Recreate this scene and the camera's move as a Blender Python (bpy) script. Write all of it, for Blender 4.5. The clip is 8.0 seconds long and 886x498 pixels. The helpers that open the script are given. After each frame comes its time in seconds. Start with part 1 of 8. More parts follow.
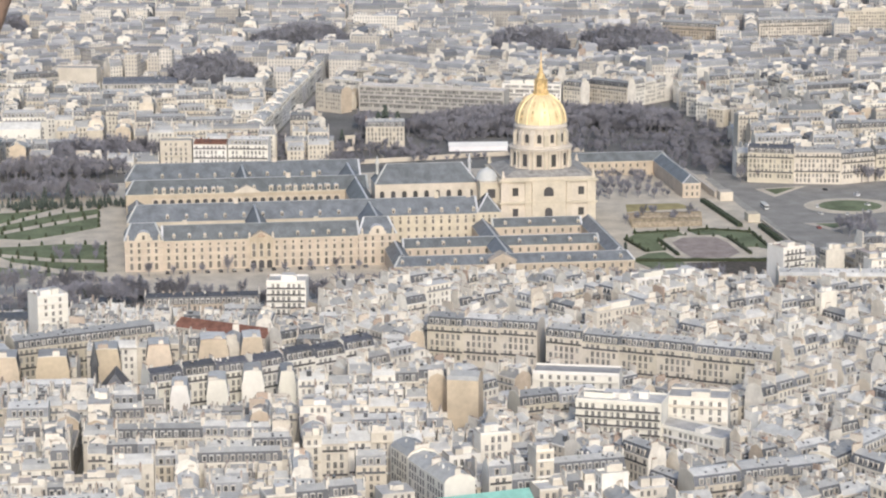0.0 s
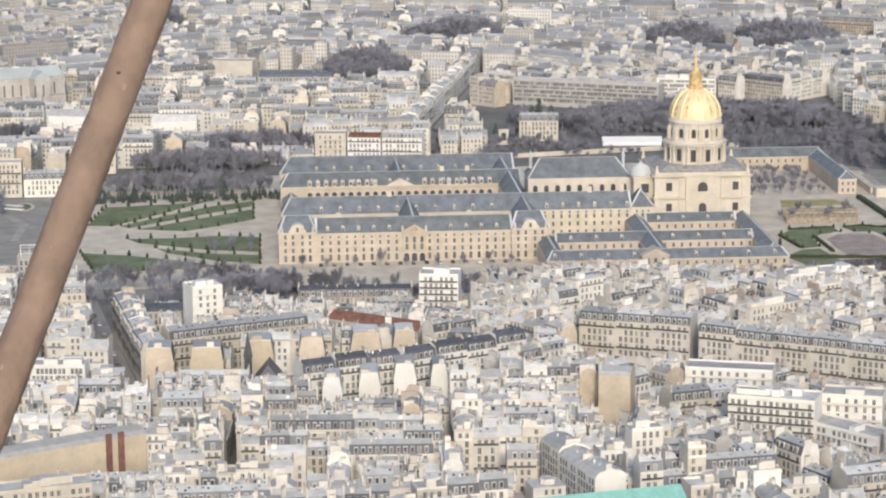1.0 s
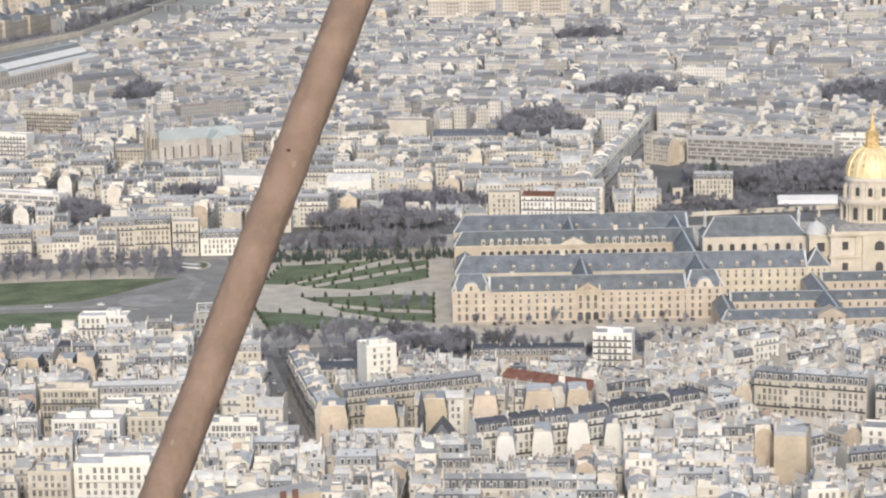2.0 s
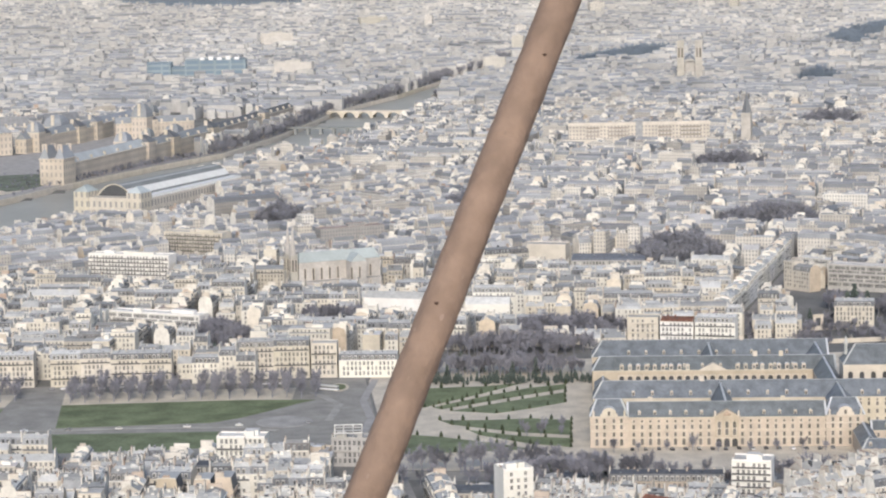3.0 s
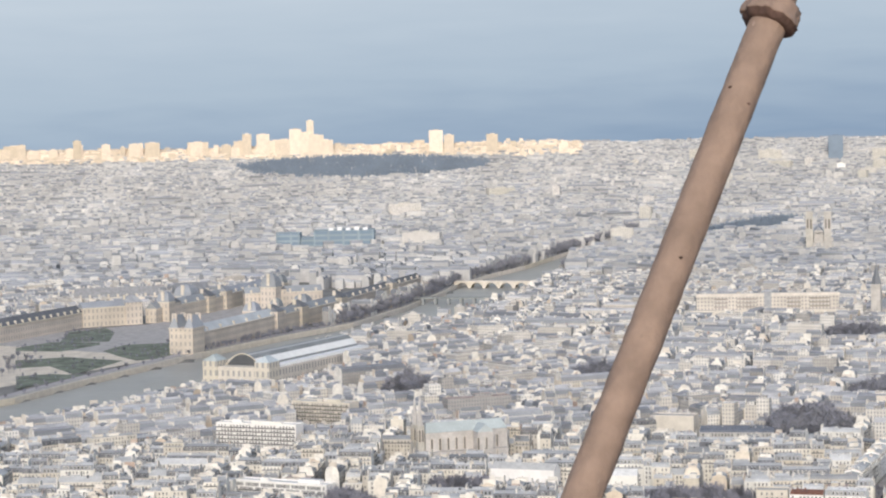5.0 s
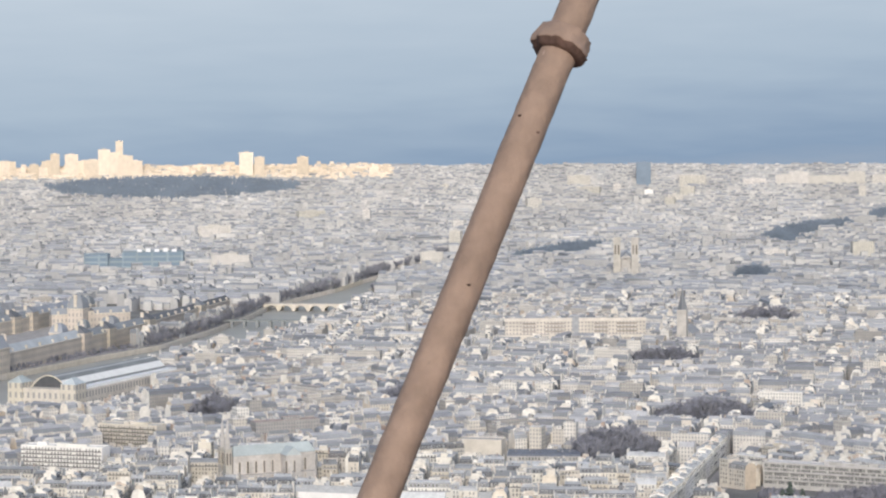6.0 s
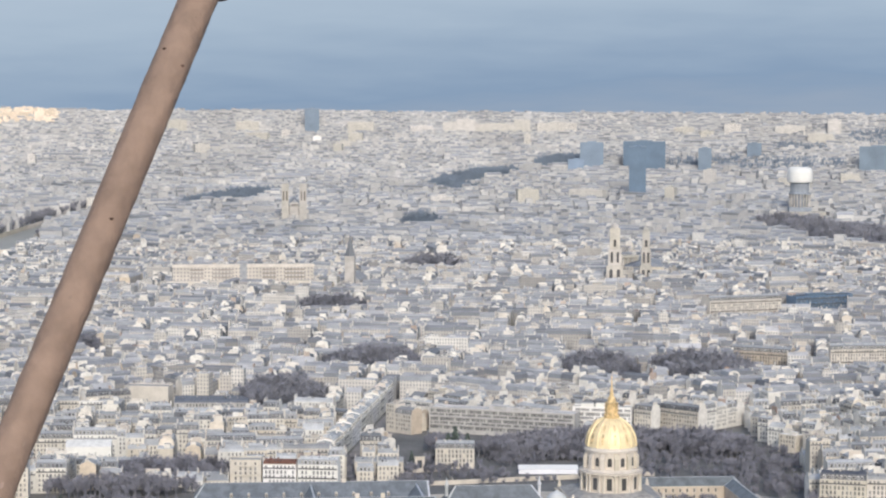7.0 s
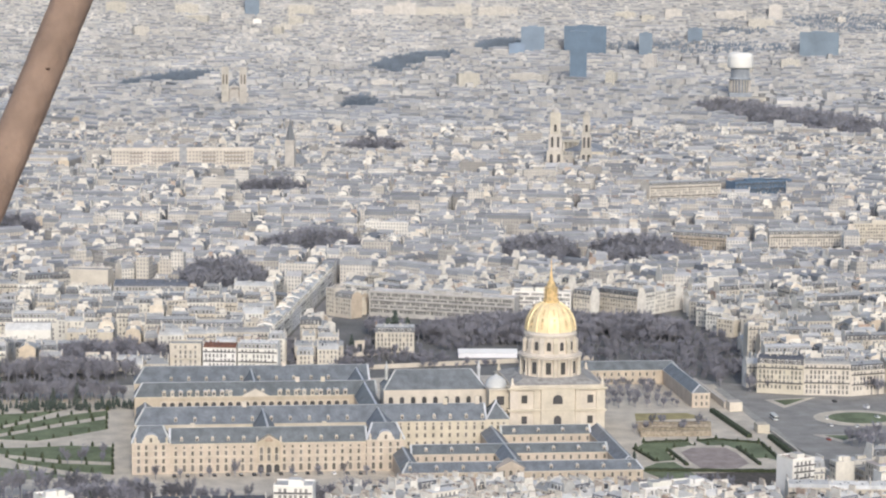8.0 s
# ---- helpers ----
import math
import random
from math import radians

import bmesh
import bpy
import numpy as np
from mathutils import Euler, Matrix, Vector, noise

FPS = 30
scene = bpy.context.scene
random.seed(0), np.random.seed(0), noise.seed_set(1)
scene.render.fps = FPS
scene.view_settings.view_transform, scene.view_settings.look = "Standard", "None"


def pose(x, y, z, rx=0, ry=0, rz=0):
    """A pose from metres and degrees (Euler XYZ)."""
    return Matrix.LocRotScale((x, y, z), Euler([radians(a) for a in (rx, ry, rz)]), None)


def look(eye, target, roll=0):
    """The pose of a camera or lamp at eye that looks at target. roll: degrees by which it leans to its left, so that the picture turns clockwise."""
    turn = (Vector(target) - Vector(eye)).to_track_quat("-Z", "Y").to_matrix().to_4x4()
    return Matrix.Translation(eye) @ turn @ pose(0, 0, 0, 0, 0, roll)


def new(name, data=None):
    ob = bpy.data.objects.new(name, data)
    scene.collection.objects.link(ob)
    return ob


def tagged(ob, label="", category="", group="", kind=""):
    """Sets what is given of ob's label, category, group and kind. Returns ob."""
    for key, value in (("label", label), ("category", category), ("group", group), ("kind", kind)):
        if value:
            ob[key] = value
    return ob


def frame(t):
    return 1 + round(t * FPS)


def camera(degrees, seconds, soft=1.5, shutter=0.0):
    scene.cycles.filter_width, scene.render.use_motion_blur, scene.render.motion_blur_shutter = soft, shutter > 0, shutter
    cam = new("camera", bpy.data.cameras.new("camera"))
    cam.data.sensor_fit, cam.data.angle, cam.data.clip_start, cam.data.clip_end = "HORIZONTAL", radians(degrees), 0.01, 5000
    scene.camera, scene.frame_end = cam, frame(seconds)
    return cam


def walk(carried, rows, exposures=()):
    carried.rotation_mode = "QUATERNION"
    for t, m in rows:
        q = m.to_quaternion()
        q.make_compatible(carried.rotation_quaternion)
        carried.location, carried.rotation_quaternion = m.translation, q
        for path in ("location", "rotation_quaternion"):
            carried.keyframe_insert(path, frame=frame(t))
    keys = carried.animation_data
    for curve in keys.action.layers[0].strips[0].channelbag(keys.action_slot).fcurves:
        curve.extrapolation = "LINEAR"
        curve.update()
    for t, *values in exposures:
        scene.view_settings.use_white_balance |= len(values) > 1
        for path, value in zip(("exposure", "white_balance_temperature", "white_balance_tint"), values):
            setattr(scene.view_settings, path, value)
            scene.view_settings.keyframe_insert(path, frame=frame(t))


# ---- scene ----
cam = camera(20.14, 8.0, soft=2.15)
PATH = [
    (0.0, pose(0, -0.009, 278.934, 78.291, 0.167, -103.068)),
    (0.5, pose(0, 0.001, 278.934, 78.281, 0.440, -101.064)),
    (1.0, pose(0, -0.003, 278.935, 78.171, 0.436, -99.543)),
    (1.5, pose(0, -0.004, 278.939, 77.991, 0.793, -97.352)),
    (2.0, pose(0, -0.009, 278.952, 79.573, 1.133, -95.619)),
    (2.2, pose(0, -0.008, 278.959, 80.305, 1.236, -94.981)),
    (3.3, pose(0, -0.000, 278.988, 83.067, 0.841, -91.811)),
    (3.5, pose(0, -0.000, 278.992, 83.580, 0.613, -91.719)),
    (4.0, pose(0, -0.000, 279.000, 84.858, 1.062, -91.010)),
    (4.2, pose(0, 0.003, 279.004, 85.203, 1.062, -90.601)),
    (5.3, pose(0, 0.007, 279.014, 86.653, 1.183, -89.411)),
    (5.5, pose(0, 0.002, 279.013, 86.726, 1.172, -89.815)),
    (6.0, pose(0, -0.014, 279.016, 86.916, 0.409, -93.794)),
    (6.5, pose(0, -0.026, 279.011, 86.709, 0.323, -97.620)),
    (7.0, pose(0, -0.038, 279.004, 85.671, -0.263, -101.377)),
    (7.5, pose(0, -0.040, 278.990, 85.034, -0.309, -102.462)),
    (8.0, pose(0, -0.040, 278.972, 83.025, -0.568, -102.725)),
]
walk(cam, PATH, [(0.0, -0.07, 6500, 10), (2.2, -0.08, 6480, 10), (3.5, -0.06, 6300, 10), (5.5, -0.06, 6280, 10), (6.0, -0.1, 6230, 10), (7.0, -0.14, 6130, 10), (7.5, -0.12, 6130, 10), (8.0, -0.1, 6300, 10)])

# ---- daylight: veiled low sun in the west-south-west ----
SUN_AZ, SUN_EL = radians(176), radians(27)  # from the x axis (east), counter-clockwise
world = bpy.data.worlds.new("world")
scene.world = world
world.use_nodes = True
wn, wl = world.node_tree.nodes, world.node_tree.links
sky = wn.new("ShaderNodeTexSky")
sky.sky_type, sky.sun_disc = "NISHITA", False
sky.sun_elevation, sky.sun_rotation = SUN_EL, radians(90) - SUN_AZ
sky.air_density, sky.dust_density, sky.ozone_density = 1.0, 2.5, 1.8
wl.new(sky.outputs[0], wn["Background"].inputs[0])
wn["Background"].inputs[1].default_value = 0.176
sun = new("sun", bpy.data.lights.new("sun", "SUN"))
sun.data.energy, sun.data.angle, sun.data.color = 1.78, radians(7), (1.0, 0.92, 0.8)
sd = Vector((math.cos(SUN_EL) * math.cos(SUN_AZ), math.cos(SUN_EL) * math.sin(SUN_AZ), math.sin(SUN_EL)))
sun.matrix_world = look(sd * 100 + Vector((0, 0, 300)), (0, 0, 300))

EYE_H = 279.0  # height over the city's ground


# ---- materials ----
def mat(name, color, rough=0.8, metal=0.0, vary=0.15, hue=0.04, grain=0.6, stain=0.12, stain_scale=0.12, bump=0.0, bump_scale=3.0, spec=0.3, ramp=None, cloud_shade=0.0):
    """A surface with a base colour that differs from piece to piece, broad stains and fine grain. Scales are per metre."""
    m = bpy.data.materials.new(name)
    m.use_nodes = True
    n, l = m.node_tree.nodes, m.node_tree.links
    b = n["Principled BSDF"]
    b.inputs["Roughness"].default_value, b.inputs["Metallic"].default_value = rough, metal
    b.inputs["Specular IOR Level"].default_value = spec
    info, geo = n.new("ShaderNodeObjectInfo"), n.new("ShaderNodeNewGeometry")
    add = n.new("ShaderNodeMath"); add.operation = "ADD"
    l.new(info.outputs["Random"], add.inputs[0]); l.new(geo.outputs["Random Per Island"], add.inputs[1])
    fr = n.new("ShaderNodeMath"); fr.operation = "FRACT"
    l.new(add.outputs[0], fr.inputs[0])
    cr = n.new("ShaderNodeValToRGB")
    l.new(fr.outputs[0], cr.inputs[0])
    if ramp is None:
        r, g, bl = color
        ramp = [(0.0, (r * (1 - vary), g * (1 - vary), bl * (1 - vary - hue))), (0.5, color), (1.0, (min(1, r * (1 + vary)), min(1, g * (1 + vary)), min(1, bl * (1 + vary + hue))))]
    while len(cr.color_ramp.elements) < len(ramp):
        cr.color_ramp.elements.new(0.5)
    for e, (p, c) in zip(cr.color_ramp.elements, ramp):
        e.position, e.color = p, (*c, 1)
    def noise_mix(scale, amount, prev, detail=3.0):
        t = n.new("ShaderNodeTexNoise")
        t.inputs["Scale"].default_value, t.inputs["Detail"].default_value = scale, detail
        l.new(geo.outputs["Position"], t.inputs["Vector"])
        mr = n.new("ShaderNodeMapRange")
        mr.inputs[1].default_value, mr.inputs[2].default_value = 0.3, 0.7
        mr.inputs[3].default_value, mr.inputs[4].default_value = 1 - amount, 1 + amount * 0.6
        l.new(t.outputs["Fac"], mr.inputs[0])
        mx = n.new("ShaderNodeVectorMath"); mx.operation = "SCALE"
        l.new(prev, mx.inputs[0]); l.new(mr.outputs[0], mx.inputs["Scale"])
        return mx.outputs[0]
    c = noise_mix(stain_scale, stain, cr.outputs[0])
    c = noise_mix(grain, 0.5 * stain, c)
    # wide lighter and darker patches, painted cloud shadow on the far city
    if cloud_shade:
        c = noise_mix(0.007, cloud_shade, c, 2.0)
    l.new(c, b.inputs["Base Color"])
    if bump:
        t = n.new("ShaderNodeTexNoise")
        t.inputs["Scale"].default_value = bump_scale
        l.new(geo.outputs["Position"], t.inputs["Vector"])
        bp = n.new("ShaderNodeBump")
        bp.inputs["Strength"].default_value, bp.inputs["Distance"].default_value = bump, 0.3
        l.new(t.outputs["Fac"], bp.inputs["Height"]); l.new(bp.outputs[0], b.inputs["Normal"])
    return m


def windowed(m, pitch_u=2.6, pitch_v=3.1, fill_u=0.42, fill_v=0.58, dark=(0.09, 0.1, 0.12), amount=0.85):
    """Adds rows of window openings, in metres along the wall, for walls that stay far off."""
    n, l = m.node_tree.nodes, m.node_tree.links
    b = n["Principled BSDF"]
    prev = b.inputs["Base Color"].links[0].from_socket
    uv = n.new("ShaderNodeUVMap")
    sep = n.new("ShaderNodeSeparateXYZ")
    l.new(uv.outputs[0], sep.inputs[0])
    outs = []
    for i, (pitch, fill) in enumerate(((pitch_u, fill_u), (pitch_v, fill_v))):
        d = n.new("ShaderNodeMath"); d.operation = "DIVIDE"; d.inputs[1].default_value = pitch
        l.new(sep.outputs[i], d.inputs[0])
        f = n.new("ShaderNodeMath"); f.operation = "FRACT"
        l.new(d.outputs[0], f.inputs[0])
        s = n.new("ShaderNodeMath"); s.operation = "SUBTRACT"; s.inputs[1].default_value = 0.5
        l.new(f.outputs[0], s.inputs[0])
        a = n.new("ShaderNodeMath"); a.operation = "ABSOLUTE"
        l.new(s.outputs[0], a.inputs[0])
        c = n.new("ShaderNodeMath"); c.operation = "LESS_THAN"; c.inputs[1].default_value = fill / 2
        l.new(a.outputs[0], c.inputs[0])
        outs.append(c.outputs[0])
    mu = n.new("ShaderNodeMath"); mu.operation = "MULTIPLY"
    l.new(outs[0], mu.inputs[0]); l.new(outs[1], mu.inputs[1])
    mv = n.new("ShaderNodeMath"); mv.operation = "MULTIPLY"; mv.inputs[1].default_value = amount
    l.new(mu.outputs[0], mv.inputs[0])
    mix = n.new("ShaderNodeMix"); mix.data_type = "RGBA"
    l.new(mv.outputs[0], mix.inputs[0]); l.new(prev, mix.inputs[6]); mix.inputs[7].default_value = (*dark, 1)
    l.new(mix.outputs[2], b.inputs["Base Color"])
    return m


WALLS = [(0.0, (0.55, 0.51, 0.45)), (0.2, (0.72, 0.675, 0.6)), (0.5, (0.82, 0.785, 0.715)), (0.74, (0.87, 0.855, 0.815)), (0.9, (0.7, 0.635, 0.53)), (1.0, (0.58, 0.555, 0.52))]
ZINCS = [(0.0, (0.3, 0.31, 0.315)), (0.2, (0.47, 0.475, 0.47)), (0.5, (0.64, 0.64, 0.62)), (0.8, (0.76, 0.755, 0.73)), (0.93, (0.55, 0.55, 0.535)), (1.0, (0.3, 0.295, 0.285))]
SLATES = [(0.0, (0.1, 0.105, 0.115)), (0.35, (0.16, 0.168, 0.186)), (0.65, (0.26, 0.272, 0.295)), (0.88, (0.4, 0.412, 0.43)), (1.0, (0.14, 0.132, 0.13))]
FLATS = [(0.0, (0.42, 0.41, 0.4)), (0.4, (0.6, 0.59, 0.57)), (0.7, (0.72, 0.71, 0.69)), (0.93, (0.84, 0.83, 0.81)), (1.0, (0.4, 0.29, 0.24))]
# far ramps: greyer and flatter, with distance haze in the colour
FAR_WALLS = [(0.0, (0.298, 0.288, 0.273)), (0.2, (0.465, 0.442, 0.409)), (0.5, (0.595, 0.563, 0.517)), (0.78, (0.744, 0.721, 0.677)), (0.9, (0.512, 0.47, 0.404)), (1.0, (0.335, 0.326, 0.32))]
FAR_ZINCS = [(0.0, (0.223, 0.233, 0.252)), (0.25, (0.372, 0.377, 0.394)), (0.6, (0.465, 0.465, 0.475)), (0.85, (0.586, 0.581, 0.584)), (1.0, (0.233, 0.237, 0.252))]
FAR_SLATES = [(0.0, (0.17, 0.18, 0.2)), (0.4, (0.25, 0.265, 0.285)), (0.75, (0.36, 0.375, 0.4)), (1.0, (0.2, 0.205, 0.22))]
M_WALL = mat("limestone_render", (0.6, 0.55, 0.46), 0.85, ramp=WALLS, stain=0.14, grain=0.9)
M_ZINC = mat("zinc_sheet", (0.45, 0.48, 0.52), 0.55, 0.0, ramp=ZINCS, stain=0.16, stain_scale=0.3, grain=1.5, spec=0.5)
M_SLATE = mat("slate", (0.15, 0.17, 0.2), 0.6, ramp=SLATES, stain=0.2, stain_scale=0.25, grain=1.2, spec=0.35)
M_DARKSLATE = mat("dark_slate", (0.11, 0.115, 0.13), 0.5, vary=0.15, stain=0.25, stain_scale=0.3, grain=1.2, spec=0.5)
M_MIDSLATE = mat("blue_grey_slate", (0.15, 0.16, 0.18), 0.5, vary=0.25, stain=0.25, stain_scale=0.3, grain=1.2, spec=0.5)
M_FLAT = mat("flat_roofing", (0.55, 0.54, 0.5), 0.9, ramp=FLATS, stain=0.2, stain_scale=0.2, grain=1.0)
M_GLASS = mat("dark_window_glass", (0.12, 0.125, 0.135), 0.25, ramp=[(0, (0.07, 0.075, 0.08)), (0.4, (0.12, 0.125, 0.135)), (0.8, (0.22, 0.22, 0.23)), (1, (0.42, 0.42, 0.4))], stain=0.1, spec=0.5)
M_CHIM = mat("chimney_render", (0.66, 0.6, 0.5), 0.9, ramp=[(0, (0.7, 0.665, 0.61)), (0.6, (0.8, 0.765, 0.7)), (0.92, (0.6, 0.54, 0.47)), (1, (0.45, 0.34, 0.28))], stain=0.2, grain=1.5)
M_BLANK = mat("blank_gable_render", (0.6, 0.5, 0.38), 0.9, ramp=[(0, (0.72, 0.69, 0.64)), (0.45, (0.82, 0.795, 0.74)), (0.82, (0.74, 0.68, 0.59)), (0.93, (0.62, 0.53, 0.42)), (1, (0.5, 0.42, 0.34))], stain=0.16, stain_scale=0.2)
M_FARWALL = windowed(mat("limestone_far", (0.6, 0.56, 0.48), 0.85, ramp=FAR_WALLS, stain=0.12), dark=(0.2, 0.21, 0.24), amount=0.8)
# farthest walls and roofs: haze painted in as cool, low-contrast greys, windows lifted too
M_HAZEWALL = windowed(mat("limestone_hazed", (0.5, 0.49, 0.47), 0.85, ramp=[(0.0, (0.4, 0.4, 0.405)), (0.25, (0.47, 0.465, 0.46)), (0.55, (0.53, 0.52, 0.51)), (0.8, (0.6, 0.588, 0.57)), (0.93, (0.68, 0.665, 0.635)), (1.0, (0.43, 0.43, 0.44))], stain=0.12, cloud_shade=0.16), dark=(0.32, 0.33, 0.355), amount=0.65)
M_HAZEZINC = mat("zinc_hazed", (0.4, 0.41, 0.43), 0.6, ramp=[(0.0, (0.3, 0.315, 0.34)), (0.35, (0.36, 0.372, 0.395)), (0.7, (0.415, 0.425, 0.442)), (0.93, (0.5, 0.505, 0.51)), (1.0, (0.33, 0.345, 0.365))], stain=0.15, cloud_shade=0.16, stain_scale=0.06, spec=0.4)
M_HAZESLATE = mat("slate_hazed", (0.27, 0.285, 0.32), 0.6, vary=0.25, stain=0.14, cloud_shade=0.16, stain_scale=0.06)
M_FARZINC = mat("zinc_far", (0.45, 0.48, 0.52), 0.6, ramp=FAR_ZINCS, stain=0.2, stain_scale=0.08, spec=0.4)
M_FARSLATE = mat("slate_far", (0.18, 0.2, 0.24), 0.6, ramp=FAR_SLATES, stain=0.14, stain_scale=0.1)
# near ramps scaled darker for the houses beyond the gardens
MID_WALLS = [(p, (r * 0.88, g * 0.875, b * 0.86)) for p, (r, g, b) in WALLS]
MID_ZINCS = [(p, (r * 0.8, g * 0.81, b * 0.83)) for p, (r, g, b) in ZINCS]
M_MIDWALL = mat("limestone_mid", (0.6, 0.55, 0.46), 0.85, ramp=MID_WALLS, stain=0.18, stain_scale=0.05, grain=0.5)
M_MIDZINC = mat("zinc_mid", (0.45, 0.48, 0.52), 0.6, ramp=MID_ZINCS, stain=0.2, stain_scale=0.1, grain=0.8, spec=0.4)
HOUSE_MATS = [M_WALL, M_SLATE, M_ZINC, M_CHIM, M_GLASS, M_FLAT, M_BLANK]
MID_MATS = [M_MIDWALL, M_SLATE, M_MIDZINC, M_CHIM, M_GLASS, M_FLAT, M_BLANK]
HAZE_MATS = [M_HAZEWALL, M_HAZESLATE, M_HAZEZINC, M_CHIM, M_GLASS, M_HAZEZINC, M_HAZEWALL]
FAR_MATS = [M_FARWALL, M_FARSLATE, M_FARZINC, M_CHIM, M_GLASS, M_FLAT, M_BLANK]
M_STONE = mat("golden_limestone", (0.55, 0.475, 0.39), 0.85, vary=0.06, stain=0.14, stain_scale=0.15, grain=0.8)
M_STONE_PALE = mat("pale_limestone", (0.63, 0.575, 0.49), 0.85, vary=0.05, stain=0.12, stain_scale=0.15, grain=0.8)
M_INV_SLATE = mat("blue_slate", (0.195, 0.215, 0.235), 0.5, vary=0.12, stain=0.28, stain_scale=0.18, grain=0.9, spec=0.5)
M_LEAD = mat("lead_ridge", (0.64, 0.655, 0.665), 0.5, stain=0.15, grain=1.5)
M_GOLD = mat("gilded_lead", (0.92, 0.765, 0.47), 0.55, 0.22, vary=0.05, stain=0.1, stain_scale=0.4, grain=1.5)
M_DGOLD = mat("aged_gilding", (0.82, 0.62, 0.34), 0.55, 0.3, stain=0.3, stain_scale=0.5, grain=1.5)
M_GROUND = mat("city_ground", (0.22, 0.215, 0.21), 0.95, vary=0.0, stain=0.25, stain_scale=0.03, grain=0.4)
M_ASPHALT = mat("asphalt", (0.35, 0.335, 0.315), 0.9, vary=0.0, stain=0.2, stain_scale=0.08, grain=0.7)
M_PAVE = mat("pavement_stone", (0.43, 0.41, 0.38), 0.9, vary=0.0, stain=0.2, stain_scale=0.1, grain=0.8)
M_SAND = mat("sandy_gravel", (0.68, 0.61, 0.51), 0.95, vary=0.0, stain=0.2, stain_scale=0.08, grain=0.8)
M_GRASS = mat("winter_lawn", (0.2, 0.235, 0.135), 0.95, vary=0.0, stain=0.35, stain_scale=0.06, grain=0.5)
M_HEDGE = mat("clipped_yew", (0.07, 0.085, 0.05), 0.9, stain=0.3, stain_scale=0.5, grain=2.0, bump=0.6)
# twig grey lifted and blued to carry some of the haze
M_BARK = mat("bare_twigs", (0.285, 0.285, 0.325), 0.95, vary=0.12, hue=0.02, stain=0.2, grain=0.5)
M_EVERG = mat("evergreen_needles", (0.095, 0.118, 0.105), 0.95, vary=0.3, stain=0.3, grain=0.5)
M_WATER = mat("river_water", (0.36, 0.35, 0.315), 0.42, vary=0.0, stain=0.12, stain_scale=0.01, grain=0.1, bump=0.15, bump_scale=0.3, spec=0.5)
M_WHITE = mat("white_canvas", (0.82, 0.82, 0.82), 0.7, vary=0.03, stain=0.05)
M_TEAL = mat("teal_roof_sheet", (0.3, 0.6, 0.53), 0.5, stain=0.12, stain_scale=0.4)
M_BRICK = mat("red_brick", (0.23, 0.125, 0.1), 0.9, stain=0.2, stain_scale=0.5)
M_POT = mat("terracotta_pots", (0.4, 0.3, 0.24), 0.9, ramp=[(0.0, (0.33, 0.23, 0.18)), (0.4, (0.42, 0.33, 0.27)), (1.0, (0.5, 0.46, 0.42))])
M_REDTILE = mat("red_tiles", (0.24, 0.12, 0.09), 0.85, stain=0.25, stain_scale=0.3)
M_BROWN = mat("tower_brown_paint", (0.312, 0.222, 0.174), 0.8, stain=0.17, stain_scale=22.0, grain=75.0, bump=0.12, bump_scale=70.0, spec=0.4)
M_RUST = mat("dark_rust", (0.095, 0.058, 0.046), 0.9, stain=0.4, stain_scale=60.0, grain=200.0)
M_BLUEGLASS = mat("blue_tower_glass", (0.13, 0.2, 0.3), 0.4, stain=0.15, stain_scale=0.05, spec=0.5)
# blue glass paled towards grey, distance haze put into its colour
M_HAZEGLASS = mat("hazed_blue_glass", (0.2, 0.265, 0.35), 0.5, stain=0.2, stain_scale=0.03, spec=0.5)
M_PIPES = windowed(mat("blue_steel_frame", (0.27, 0.335, 0.38), 0.5, stain=0.12, stain_scale=0.03), 26.0, 9.0, 0.86, 0.6, (0.17, 0.235, 0.31), 0.9)
M_IRON = mat("grey_iron_roof", (0.29, 0.305, 0.31), 0.5, stain=0.2, stain_scale=0.05)
# bright warm cream stands in for a patch of sun on the hill
M_SUNPALE = windowed(mat("painted_sun_render", (0.77, 0.66, 0.53), 0.85, vary=0.22, stain=0.1), 4.0, 3.2, 0.4, 0.5, (0.5, 0.43, 0.36), 0.6)
# blue of the distance haze is put into the twig colour
M_HAZEWOOD = mat("hazed_wood_twigs", (0.2, 0.245, 0.31), 0.95, vary=0.08, stain=0.12, stain_scale=0.02)


# ---- tools ----
def far_pt(x, y, z):
    """Beyond 3.4 km the plain rises in a long slope, and all on it draws closer along the line of sight."""
    r = math.hypot(x, y)
    if r <= 3400:
        return (x, y, z)
    k = (3400 + 1450 * (1 - math.exp(-(r - 3400) / 1450))) / r
    return (x * k, y * k, EYE_H + (z - EYE_H) * k)


def smooth(a, b, t):
    t = min(1, max(0, (t - a) / (b - a)))
    return t * t * (3 - 2 * t)


def relief(x, y):
    """Height of the ground: flat by the river, hills in the east."""
    r, az = math.hypot(x, y), math.degrees(math.atan2(y, x))
    if r < 3200:
        return 0.0
    top = 66 + 6 * smooth(-12, 3, az)
    hill = 24 * math.exp(-((x - 3950) / 420) ** 2 - ((y + 1400) / 380) ** 2)
    return top * smooth(5000, 8800, r) + hill - 260 * smooth(9200, 15000, r)


def ipoly(x, y, poly):
    c, j = False, len(poly) - 1
    for i in range(len(poly)):
        xi, yi = poly[i]
        xj, yj = poly[j]
        if (yi > y) != (yj > y) and x < (xj - xi) * (y - yi) / (yj - yi) + xi:
            c = not c
        j = i
    return c


